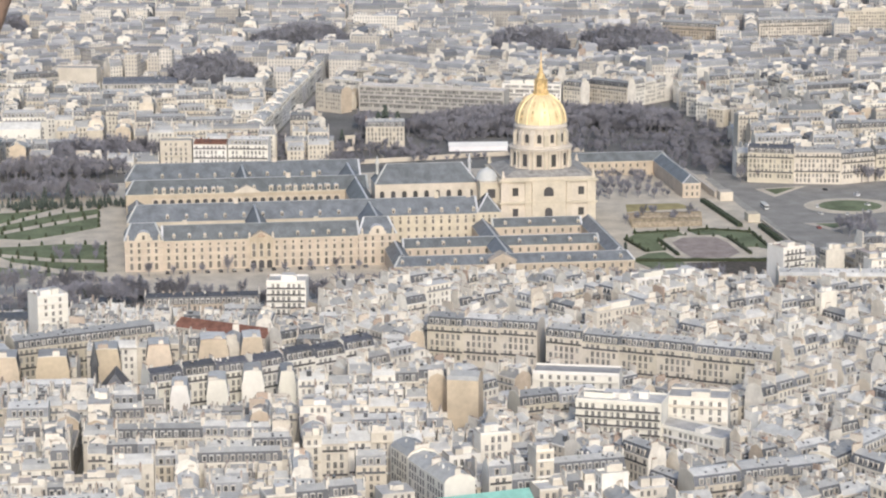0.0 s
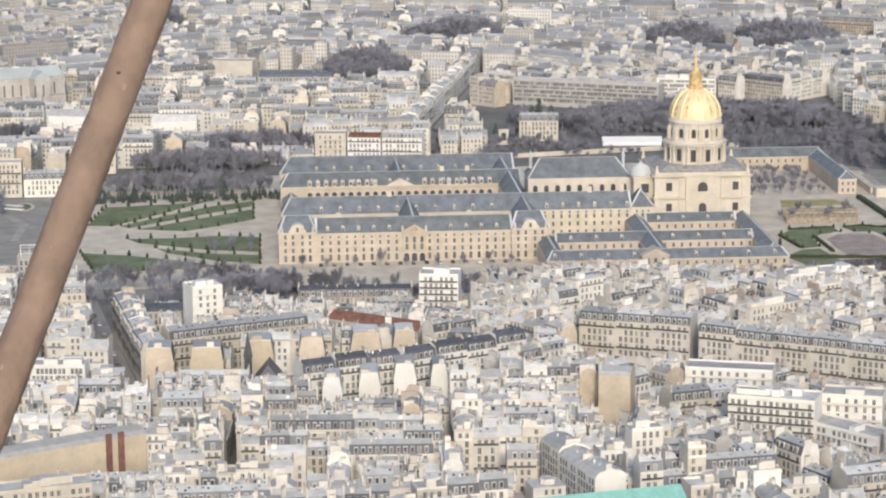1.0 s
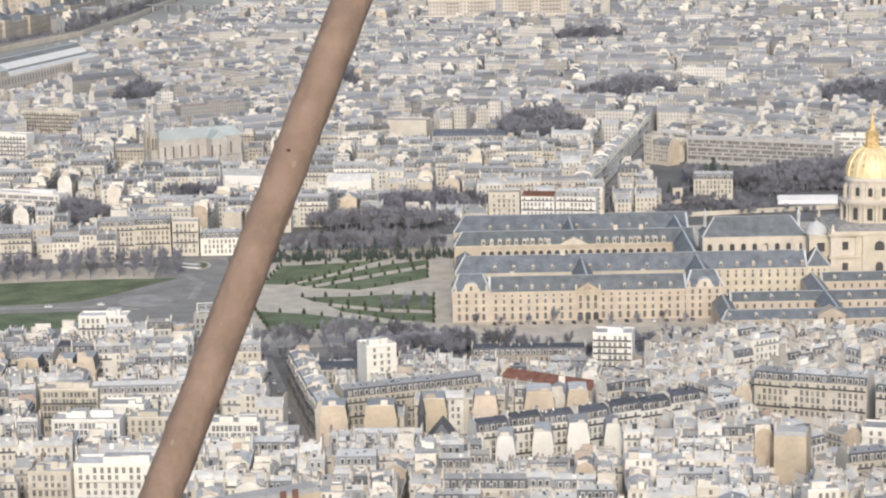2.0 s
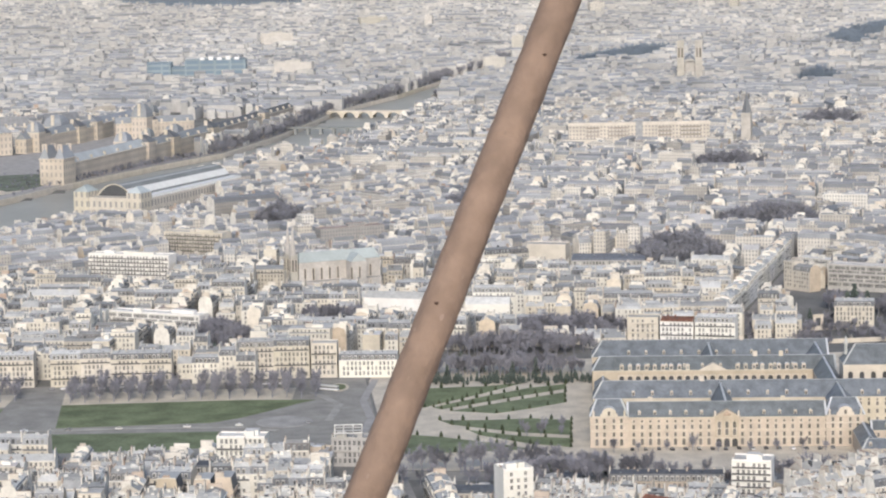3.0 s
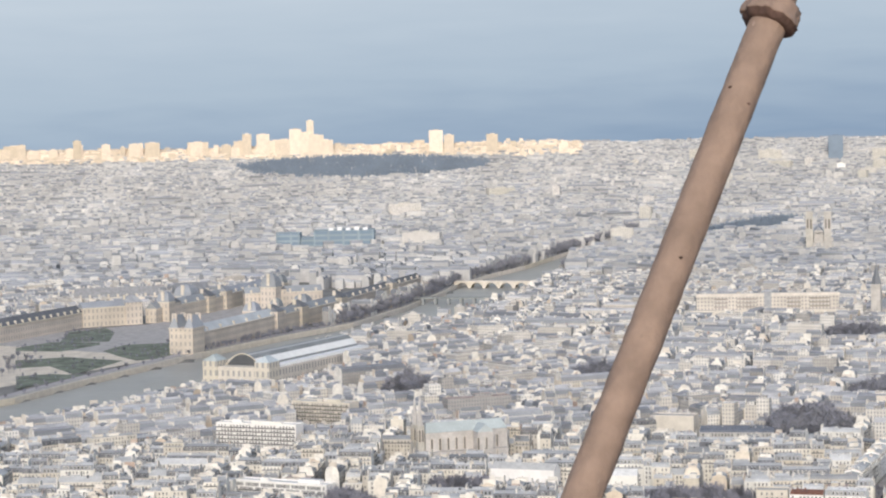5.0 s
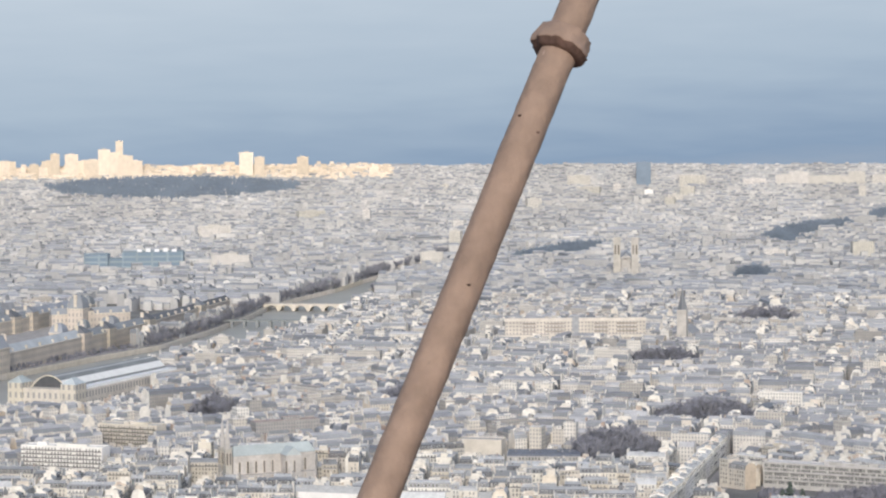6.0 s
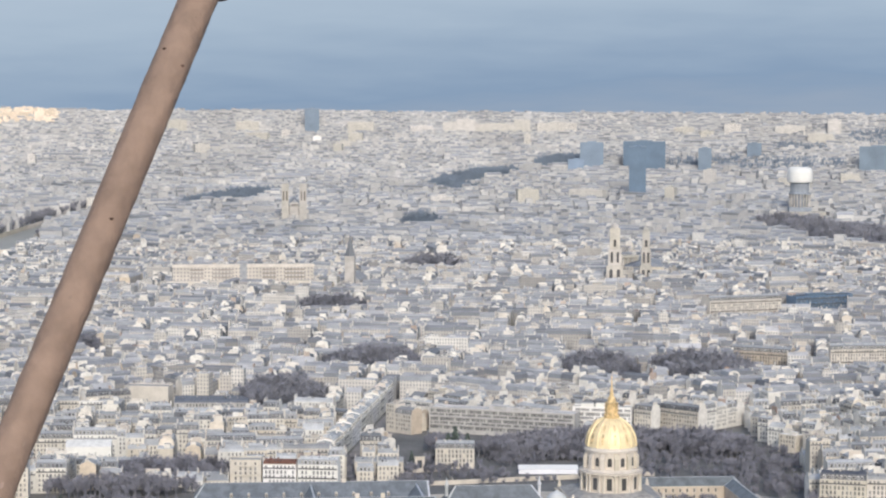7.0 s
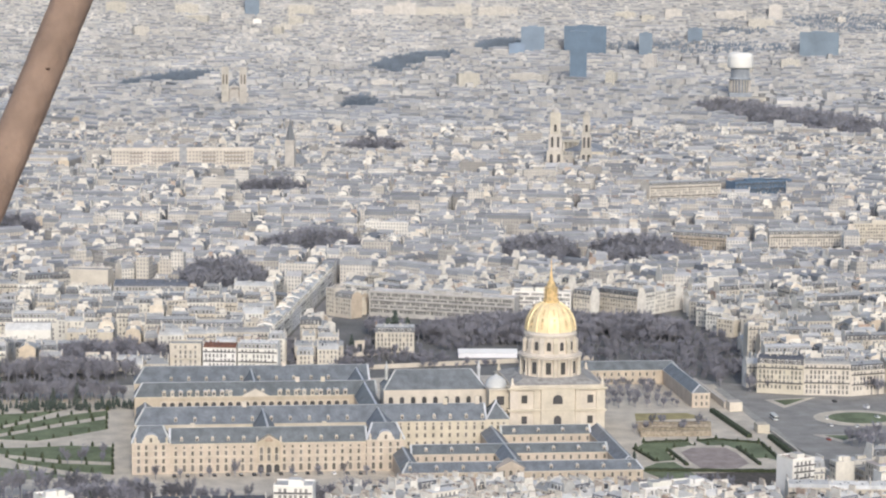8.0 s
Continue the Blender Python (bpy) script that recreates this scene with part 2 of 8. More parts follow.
class Soup:
    """Collects faces for one mesh."""
    def __init__(self, warp=False):
        self.v, self.f, self.m, self.uv, self.warp = [], [], [], [], warp

    def pts(self, pts):
        i = len(self.v)
        self.v.extend([far_pt(*p) for p in pts] if self.warp else pts)
        return i

    def face(self, idx, m=0, uv=None):
        self.f.append(idx)
        self.m.append(m)
        self.uv.extend(uv or [(0.0, 0.0)] * len(idx))

    def box(self, o, ax, ay, x0, x1, y0, y1, z0, z1, m=0, top=None, bottom=False):
        """A box in the frame with origin o and axes ax, ay in plan."""
        c = [(o[0] + ax[0] * x + ay[0] * y, o[1] + ax[1] * x + ay[1] * y) for x, y in ((x0, y0), (x1, y0), (x1, y1), (x0, y1))]
        i = self.pts([(*p, z0) for p in c] + [(*p, z1) for p in c])
        w, d, h = abs(x1 - x0), abs(y1 - y0), z1 - z0
        for k, wd in ((0, w), (1, d), (2, w), (3, d)):
            k2 = (k + 1) % 4
            self.face((i + k, i + k2, i + 4 + k2, i + 4 + k), m, [(0, 0), (wd, 0), (wd, h), (0, h)])
        self.face((i + 4, i + 5, i + 6, i + 7), m if top is None else top)
        if bottom:
            self.face((i + 3, i + 2, i + 1, i), m)
        return i

    def mesh(self, name, mats):
        me = bpy.data.meshes.new(name)
        me.from_pydata(self.v, [], self.f)
        for x in mats:
            me.materials.append(x)
        me.polygons.foreach_set("material_index", self.m)
        layer = me.uv_layers.new(name="UVMap")
        layer.data.foreach_set("uv", np.array(self.uv, dtype=np.float32).ravel())
        me.validate()
        return me


def part(name, soup, mats, parent=None, label=""):
    ob = new(name, soup.mesh(name, mats) if isinstance(soup, Soup) else soup)
    if parent is not None:
        ob.parent = parent
    return tagged(ob, label)


def empty(name, label, category, group="", at=(0, 0, 0)):
    ob = new(name)
    ob.location = at
    return tagged(ob, label, category, group)


def bm_mesh(name, bm, mats):
    me = bpy.data.meshes.new(name)
    bm.normal_update()
    bm.to_mesh(me)
    bm.free()
    for x in mats:
        me.materials.append(x)
    return me


def lathe(name, profile, mats, seg=32, at=(0, 0, 0), shade=True, mat_of=None):
    """A turned solid: (radius, height) from bottom to top."""
    s = Soup()
    n = len(profile)
    for r, z in profile:
        s.pts([(at[0] + r * math.cos(2 * math.pi * k / seg), at[1] + r * math.sin(2 * math.pi * k / seg), at[2] + z) for k in range(seg)])
    for j in range(n - 1):
        for k in range(seg):
            k2 = (k + 1) % seg
            s.face((j * seg + k, j * seg + k2, (j + 1) * seg + k2, (j + 1) * seg + k), mat_of(j) if mat_of else 0)
    s.face(tuple(range((n - 1) * seg, n * seg)), mat_of(n - 2) if mat_of else 0)
    me = s.mesh(name, mats)
    if shade:
        me.polygons.foreach_set("use_smooth", [True] * len(me.polygons))
    return me


def flat_poly(name, pts, z, material, label="", holes=None, thick=0.15, kind="structure", category=""):
    """A slab with the outline pts, its top at z."""
    s = Soup()
    n = len(pts)
    s.pts([(x, y, z - thick) for x, y in pts])
    s.pts([(x, y, z) for x, y in pts])
    a = sum(pts[i][0] * pts[(i + 1) % n][1] - pts[(i + 1) % n][0] * pts[i][1] for i in range(n))
    top = tuple(range(n, 2 * n))
    s.face(top if a > 0 else top[::-1])
    for i in range(n):
        s.face((i, (i + 1) % n, n + (i + 1) % n, n + i) if a > 0 else ((i + 1) % n, i, n + i, n + (i + 1) % n))
    return tagged(part(name, s, [material]), label, category, "", kind)


def rot(a):
    c, s = math.cos(a), math.sin(a)
    return (c, s), (-s, c)


def put_mesh(name, me, parent, x, y, z, rz=0.0, label="", sc=(1, 1, 1)):
    ob = new(name, me)
    ob.parent = parent
    ob.matrix_basis = Matrix.LocRotScale((x, y, z), Euler((0, 0, rz)), sc)
    return tagged(ob, label)


# ---- houses ----
ROOFS = {"stub": (6.2, 1.0, 0.3), "mansard": (3.5, 1.2, 1.3), "low": (1.4, 1.5, 1.3)}  # rise and set-back of the lower slope, rise of the upper


def party_wall(s, P, x, d, h, style, up=0.4, th=0.3, m=3):
    """The fire wall between two houses stands a little above both roofs."""
    hd = d / 2 - 0.15
    if style == "gable":
        prof = [(-hd, h), (0, h + min(4.0, 0.33 * d)), (hd, h)]
    else:
        steep, inset, cap = ROOFS[style]
        prof = [(-hd, h), (-hd + inset, h + steep), (0, h + steep + cap), (hd - inset, h + steep), (hd, h)]
    n = len(prof)
    i = s.pts([P(x - th / 2, y, z + up) for y, z in prof] + [P(x + th / 2, y, z + up) for y, z in prof])
    j = s.pts([P(x - th / 2, y, z - 0.3) for y, z in prof] + [P(x + th / 2, y, z - 0.3) for y, z in prof])
    for k in range(n - 1):
        s.face((i + k, i + n + k, i + n + k + 1, i + k + 1), m)
        s.face((i + k, i + k + 1, j + k + 1, j + k), m)
        s.face((i + n + k + 1, i + n + k, j + n + k, j + n + k + 1), m)
    s.face((i + n, i, j, j + n), m)
    s.face((i + n - 1, i + 2 * n - 1, j + 2 * n - 1, j + n - 1), m)


def house_shell(s, o, ax, ay, w, d, h, style, rng, z0=0.0, walls=0, party=False):
    """Walls and roof of one house, its front along ax. Returns the height of the roof's top."""
    P = lambda x, y, z: (o[0] + ax[0] * x + ay[0] * y, o[1] + ax[1] * x + ay[1] * y, z0 + z)
    hw, hd, sidem = w / 2, d / 2, 0 if style == "flat" else 6
    i = s.pts([P(-hw, -hd, -2), P(hw, -hd, -2), P(hw, hd, -2), P(-hw, hd, -2), P(-hw, -hd, h), P(hw, -hd, h), P(hw, hd, h), P(-hw, hd, h)])
    for k, wd in ((0, w), (1, d), (2, w), (3, d)):
        k2 = (k + 1) % 4
        s.face((i + k, i + k2, i + 4 + k2, i + 4 + k), walls if k % 2 == 0 or walls else sidem, [(0, 0), (wd, 0), (wd, h + 2), (0, h + 2)])
    e = i + 4
    if party and style != "flat":
        party_wall(s, P, -hw + 0.16, d, h, style)
    if style == "flat":
        s.face((e, e + 1, e + 2, e + 3), 5)
        return h
    if style == "gable":
        rise = min(4.0, 0.33 * d)
        j = s.pts([P(-hw, 0, h + rise), P(hw, 0, h + rise)])
        s.face((e, e + 1, j + 1, j), 2)
        s.face((e + 2, e + 3, j, j + 1), 2)
        s.face((e + 1, e + 2, j + 1), walls)
        s.face((e + 3, e, j), walls)
        return h + rise
    steep, inset, cap = ROOFS[style]
    sm = 2 if style == "low" else 1
    j = s.pts([P(-hw, -hd + inset, h + steep), P(hw, -hd + inset, h + steep), P(hw, hd - inset, h + steep), P(-hw, hd - inset, h + steep)])
    s.face((e, e + 1, j + 1, j), sm, [(0, 0), (w, 0), (w, 3), (0, 3)])
    s.face((e + 2, e + 3, j + 3, j + 2), sm, [(0, 0), (w, 0), (w, 3), (0, 3)])
    s.face((e + 1, e + 2, j + 2, j + 1), 6)
    s.face((e + 3, e, j, j + 3), 6)
    t = h + steep + cap
    k = s.pts([P(-hw, 0, t), P(hw, 0, t)])
    s.face((j, j + 1, k + 1, k), 2)
    s.face((j + 2, j + 3, k, k + 1), 2)
    s.face((j + 1, j + 2, k + 1), 6)
    s.face((j + 3, j, k), 6)
    return t


def house_windows(s, o, ax, ay, w, d, h, z0=0.0, m=0, sides=(0, 2), pitch=2.5, floor=3.1, ww=1.15, wh=1.9, off=0.06):
    """Window panes on the front and back, a few centimetres proud of the wall's reveal."""
    n, fl = max(1, int((w - 1.2) / pitch)), max(1, int((h - 0.8) / floor))
    for side in sides:
        sg = -1 if side == 0 else 1
        y = sg * (d / 2 + off)
        for a in range(n):
            x = (a - (n - 1) / 2) * pitch
            for b in range(fl):
                z = z0 + h - 0.9 - b * floor
                if (a * 7 + b * 13 + int(w * 10) + side) % 8 == 0:
                    continue  # shutters closed
                for lx in (-1, 1):  # two leaves with a light mullion between
                    x0, x1 = x + lx * ww / 4 - ww * 0.2, x + lx * ww / 4 + ww * 0.2
                    q = [(x0, z - wh), (x1, z - wh), (x1, z), (x0, z)] if sg < 0 else [(x1, z - wh), (x0, z - wh), (x0, z), (x1, z)]
                    i = s.pts([(o[0] + ax[0] * px + ay[0] * y, o[1] + ax[1] * px + ay[1] * y, pz) for px, pz in q])
                    s.face((i, i + 1, i + 2, i + 3), m)


def chimney(s, o, ax, ay, x, y, ln, z0, z1, m=3, th=0.55):
    s.box(o, ax, ay, x - th / 2, x + th / 2, y - ln / 2, y + ln / 2, z0, z1, m)


def dormer_mesh():
    s = Soup()
    ax, ay = rot(0)
    s.box((0, 0), ax, ay, -0.8, 0.8, -0.2, 1.4, 0, 2.3, 0, top=2, bottom=True)
    i = s.pts([(-0.62, -0.24, 0.15), (0.62, -0.24, 0.15), (0.62, -0.24, 2.1), (-0.62, -0.24, 2.1)])
    s.face((i, i + 1, i + 2, i + 3), 1)
    return s


def dormers(s, o, ax, ay, w, d, h, z0, rng, front=0, glass=4, roof=2, pitch=2.6, sides=(-1, 1)):
    n = max(1, int((w - 1.5) / pitch))
    for sg in sides:
        for a in range(n):
            x = (a - (n - 1) / 2) * pitch
            y0, y1 = (-d / 2 + 0.1, -d / 2 + 1.4) if sg < 0 else (d / 2 - 1.4, d / 2 - 0.1)
            s.box(o, ax, ay, x - 0.75, x + 0.75, y0, y1, z0 + h + 0.4, z0 + h + 2.7, front, top=roof)
            yf = -d / 2 + 0.05 if sg < 0 else d / 2 - 0.05
            q = [(x - 0.6, 0.55), (x + 0.6, 0.55), (x + 0.6, 2.5), (x - 0.6, 2.5)]
            i = s.pts([(o[0] + ax[0] * px + ay[0] * yf, o[1] + ax[1] * px + ay[1] * yf, z0 + h + pz) for px, pz in q])
            s.face((i, i + 1, i + 2, i + 3) if sg < 0 else (i + 3, i + 2, i + 1, i), glass)


def cornice(s, o, ax, ay, w, d, z, m=0, out=0.4, ht=0.45, sides=(-1, 1)):
    """Moulded ledges along the eaves."""
    for sg in sides:
        y0, y1 = (-d / 2 - out, -d / 2 + 0.1) if sg < 0 else (d / 2 - 0.1, d / 2 + out)
        s.box(o, ax, ay, -w / 2 + 0.02, w / 2 - 0.02, y0, y1, z - ht, z + 0.05, m, bottom=True)


def balcony_line(s, o, ax, ay, w, d, z, m, sides=(-1, 1), ht=0.85, out=0.55):
    """A continuous balcony with its rail along a front."""
    for sg in sides:
        y0, y1 = (-d / 2 - out, -d / 2 + 0.05) if sg < 0 else (d / 2 - 0.05, d / 2 + out)
        s.box(o, ax, ay, -w / 2 + 0.3, w / 2 - 0.3, y0, y1, z - 0.2, z, 0, bottom=True)
        yr = y0 if sg < 0 else y1 - 0.06
        s.box(o, ax, ay, -w / 2 + 0.3, w / 2 - 0.3, yr, yr + 0.06, z, z + ht, m)


# ---- ground, river, roads ----
SEINE = [(2000, 545), (2140, 470), (2310, 374), (2450, 330), (2580, 281), (2700, 238), (2880, 157), (3020, 86), (3250, 25), (3482, -22), (3658, -50), (3838, -96), (3990, -116), (4200, -168), (4600, -270), (5000, -370)]


def strip(line, half, narrow=0.0):
    """Outline of a band along a line; narrow: by how much the river's arm beside the island is slimmer."""
    lft, rgt = [], []
    for i, p in enumerate(line):
        a, b = line[max(0, i - 1)], line[min(len(line) - 1, i + 1)]
        dx, dy = b[0] - a[0], b[1] - a[1]
        n = math.hypot(dx, dy)
        h = half - narrow * smooth(3780, 4000, p[0])
        lft.append((p[0] - dy / n * h, p[1] + dx / n * h))
        rgt.append((p[0] + dy / n * h, p[1] - dx / n * h))
    return rgt + lft[::-1]


def dist_line(x, y, line):
    best = 1e9
    for (ax, ay), (bx, by) in zip(line, line[1:]):
        dx, dy = bx - ax, by - ay
        t = min(1, max(0, ((x - ax) * dx + (y - ay) * dy) / (dx * dx + dy * dy)))
        best = min(best, math.hypot(x - ax - t * dx, y - ay - t * dy))
    return best


def build_ground():
    s = Soup(True)
    rings = [0, 300, 600, 800, 900, 1000, 1100, 1200, 1300, 1400, 1500, 1600, 1700, 1800, 1900, 2000] + [2000 + 60 * k for k in range(1, 50)] + [5000 + 250 * k for k in range(1, 19)] + [10500, 12000, 15000]
    az = [-180 + 10 * k for k in range(15)] + [-30 + 0.75 * k for k in range(66)] + [20 + 10 * k for k in range(17)]
    for r in rings:
        row = []
        for a in az:
            x, y = r * math.cos(radians(a)), r * math.sin(radians(a))
            z = relief(x, y)
            if 2100 < r < 4800 and dist_line(x, y, SEINE) < 75:
                z -= 9
            row.append((x, y, z))
        s.pts(row)
    n = len(az)
    for j in range(len(rings) - 1):
        for k in range(n - 1):
            s.face((j * n + k, (j + 1) * n + k, (j + 1) * n + k + 1, j * n + k + 1))
    g = part("ground", s, [M_GROUND])
    tagged(g, "grey city ground of streets and courtyards rising to hills", "ground", "", "structure")


build_ground()
w_s = Soup(True)
edge = strip(SEINE, 60, 36)
half_n = len(edge) // 2
w_s.pts([(x, y, -4.5) for x, y in edge])
for k in range(half_n - 1):
    w_s.face((k, k + 1, 2 * half_n - 2 - k, 2 * half_n - 1 - k))
tagged(part("water", w_s, [M_WATER]), "calm grey-green river between stone quays", "river", "", "structure")
for sg, nm in ((1, "north"), (-1, "south")):
    q_s = Soup(True)
    base = strip(SEINE, 64, 36)
    line = base[half_n:][::-1] if sg > 0 else base[:half_n]
    for (xa, ya), (xb, yb) in zip(line, line[1:]):
        n = math.hypot(xb - xa, yb - ya)
        q_s.box((xa, ya), ((xb - xa) / n, (yb - ya) / n), (-(yb - ya) / n, (xb - xa) / n), 0, n, -1, 1, -8, 1.2)
    tagged(part("quay_wall_" + nm, q_s, [M_STONE_PALE]), "pale stone quay wall along the river", "quay wall", "", "structure")

M_QUAYROAD = mat("worn_quay_asphalt", (0.42, 0.395, 0.38), 0.9, vary=0, stain=0.2, stain_scale=0.05)
for sg, nm in ((1, "north"), (-1, "south")):
    for ra, rb, z, mm, lb in ((66, 73, 0.9, M_PAVE, "pale stone quay with parapet"), (73.05, 86, 0.6, M_QUAYROAD, "grey asphalt road along the quay")):
        a_, b_ = strip(SEINE[:11], ra), strip(SEINE[:11], rb)
        hn_ = len(a_) // 2
        q_s = Soup(True)
        for line, k in ((a_, 0), (b_, 1)):
            q_s.pts([(x, y, z) for x, y in (line[hn_:][::-1] if sg > 0 else line[:hn_])])
        for k in range(hn_ - 1):
            q_s.face((k, k + 1, hn_ + k + 1, hn_ + k) if sg > 0 else (k + 1, k, hn_ + k, hn_ + k + 1))
        tagged(part(("quay_walk_" if z > 0.7 else "road_quay_") + nm, q_s, [mm]), lb, "quay", "", "structure")

# the site of the domed hospital: origin at its north-west corner, u to the east, v to the south
IO, IE, IS = (1293.0, -129.0), (0.9954, -0.0958), (-0.0958, -0.9954)


def inv(u, v):
    return (IO[0] + IE[0] * u + IS[0] * v, IO[1] + IE[1] * u + IS[1] * v)


def ipol(name, uv, z, material, label):
    return flat_poly(name, [inv(*p) for p in uv], z, material, label)


# surfaces of the site
flat_poly("road_west_boulevard", [(1231.5, -8), (1208, -140), (1196, -300), (1186, -420), (1204, -424), (1216, -300), (1228, -140), (1252, -8)], 0.06, M_ASPHALT, "grey asphalt boulevard beside the gardens")
flat_poly("pavement_site", [(1254, -10), (1230, -140), (1218, -300), (1206, -440), (1262, -492), (1420, -508), (1500, -520), (1560, -330), (1560, -20), (1500, -12), (1370, -17)], 0.1, M_SAND, "sandy gravel walks round the old hospital")
flat_poly("road_esplanade", [(1278, -10), (1286, 60), (1288, 720), (1512, 760), (1512, -10), (1370, -15)], 0.08, M_ASPHALT, "grey asphalt roadways of the esplanade")
for k, (ya, yb) in enumerate(((32, 165), (200, 330), (365, 520))):
    flat_poly("lawn_%d" % (2 * k + 1), [(1386, ya + 46), (1382, yb), (1449, yb + 4), (1451, ya + 30), (1446, ya - 12), (1436, ya - 2), (1415, ya + 15), (1398, ya + 30)] if k == 0 else [(1386, ya + 6), (1382, yb), (1446, yb + 4), (1442, ya + 2)], 0.25, M_GRASS, "flat green winter lawn with worn edges")
    flat_poly("lawn_%d" % (2 * k + 2), [(1318, ya + 36), (1314, yb), (1364, yb + 2), (1360, ya + 40)], 0.25, M_GRASS, "flat green winter lawn with worn edges")
    flat_poly("gravel_walk_%d" % (k + 1), [(1448, ya + 2), (1450, yb + 4), (1488, yb + 6), (1486, ya)], 0.22, M_SAND, "sandy walk under rows of bare trees")
flat_poly("forecourt_round", [(1383 + 16.5 * math.cos(a * 0.393), 37 + 16 * math.sin(a * 0.393)) for a in range(16)], 0.3, M_PAVE, "round paved forecourt at the end of the esplanade")
flat_poly("road_south_avenue", [(1530, -505), (1270, -500), (1215, -560), (1200, -700), (1440, -720), (1464, -630), (1490, -545)], 0.09, M_ASPHALT, "wide asphalt crossing beside the site")
flat_poly("road_church_street", [(1640, -253), (2015, -371), (2009, -388), (1634, -272)], 0.09, M_ASPHALT, "straight asphalt street between stone houses")
flat_poly("road_dominique", [(1262, -14), (1000, -34), (850, -50), (850, -60), (1000, -45), (1262, -26)], 0.09, M_ASPHALT, "narrow asphalt street between tall houses")
for k, (x, y, rx, ry) in enumerate(((1376, -569, 25, 28), (1484, 6, 13, 6))):
    ring = lambda f: [(x + f * rx * math.cos(a * 0.2618), y + f * ry * math.sin(a * 0.2618)) for a in range(24)]
    flat_poly("traffic_island_%d" % (k + 1), ring(1.0), 0.22, M_SAND, "sandy oval traffic island")
    flat_poly("island_lawn_%d" % (k + 1), ring(0.68), 0.4, M_GRASS, "oval patch of lawn on a traffic island")

for k, uv in enumerate(([(77, 388), (53, 399), (75, 424)], [(188, 388), (160, 393), (194, 422)])):
    ipol("traffic_island_%d" % (k + 3), uv, 0.22, M_SAND, "sandy three-cornered traffic island")
    cu_, cv_ = sum(p[0] for p in uv) / 3, sum(p[1] for p in uv) / 3
    ipol("island_lawn_%d" % (k + 3), [(cu_ + (u - cu_) * 0.6, cv_ + (v - cv_) * 0.6) for u, v in uv], 0.4, M_GRASS, "small lawn on a traffic island")
flat_poly("kerb_walk_1", strip([(1470, 22), (1452, 14), (1430, 6), (1404, 9), (1384, 12)], 2.2), 0.24, M_PAVE, "pale kerbed walk curving beside the road")
flat_poly("kerb_walk_2", strip([(1380, 760), (1374, 400), (1377, 120), (1372, 62), (1360, 40)], 2.0), 0.24, M_PAVE, "pale kerbed walk between the carriageways")
flat_poly("kerb_walk_3", strip([(1506, -16), (1440, -8), (1385, -12), (1340, -6)], 2.2), 0.24, M_PAVE, "pale kerbed walk before the gardens")
ipol("kerb_walk_4", [(230, 366), (156, 365), (80, 366), (4, 362), (4, 366), (80, 371), (156, 370), (230, 371)], 0.24, M_PAVE, "pale pavement along the boulevard")

# north garden: lawns cut by slanting gravel paths, yew cones along the edges
LAWNS_N = [
    [(115, -111), (170, -104), (176, -64), (186, -42), (152, -66), (112, -97)],
    [(112, -92), (148, -60), (170, -37), (181, -16), (166, -16), (144, -43), (106, -87)],
    [(101, -81), (128, -49), (155, -16), (124, -16), (106, -36), (93, -55)],
    [(74, -86), (74, -60), (78, -35), (72, -12), (32, -12), (40, -41), (62, -79)],
    [(47, -69), (30, -40), (23, -12), (0, -12), (10, -34), (33, -62)],
    [(39, -110), (29, -83), (11, -52), (-4, -32), (-9, -60), (-14, -99)],
]
for k, lawn in enumerate(LAWNS_N):
    ipol("garden_lawn_%d" % (k + 1), lawn, 0.25, M_GRASS, "green garden lawn edged by clipped yews")
# south garden: parterre with a round gravel middle
LAWNS_S = [
    [(45, 277), (60, 285), (63, 311), (51, 312), (47, 300), (36, 293), (13, 292), (10, 282), (20, 279)],
    [(62, 317), (66, 328), (54, 350), (33, 351), (8, 349), (15, 344), (15, 336), (40, 336), (46, 327), (51, 320)],
    [(6, 281), (8, 291), (-16, 294), (-30, 296), (-36, 276), (-10, 268)],
]
for k, lawn in enumerate(LAWNS_S):
    ipol("parterre_lawn_%d" % (k + 1), lawn, 0.25, M_GRASS, "green parterre lawn with clipped edges")
M_PINKGRAVEL = mat("pink_gravel", (0.4, 0.335, 0.3), 0.95, vary=0, stain=0.2, stain_scale=0.15)
ipol("garden_round", [(32, 300), (45, 309), (44, 328), (28, 331), (1, 331), (-11, 322), (-10, 302), (7, 300)], 0.3, M_PINKGRAVEL, "pinkish gravel bed with clipped corners in the parterre")
ipol("garden_ring", [(33, 297), (51, 308), (50, 331), (32, 334), (-2, 335), (-20, 323), (-18, 299), (5, 297)], 0.28, M_SAND, "pale sandy walk round the gravel bed")
ipol("garden_bed", [(-22, 296), (-20, 350), (-66, 356), (-64, 290)], 0.22, mat("dark_soil", (0.13, 0.115, 0.1), 0.95, vary=0, stain=0.3, stain_scale=0.3), "dark planted bed beside the boulevard")
ipol("garden_lawn_5", [(126, 294), (132, 337), (148, 330), (149, 298)], 0.25, mat("dry_lawn", (0.42, 0.36, 0.18), 0.95, vary=0, stain=0.2, stain_scale=0.1), "dry yellowish lawn below a garden wall")

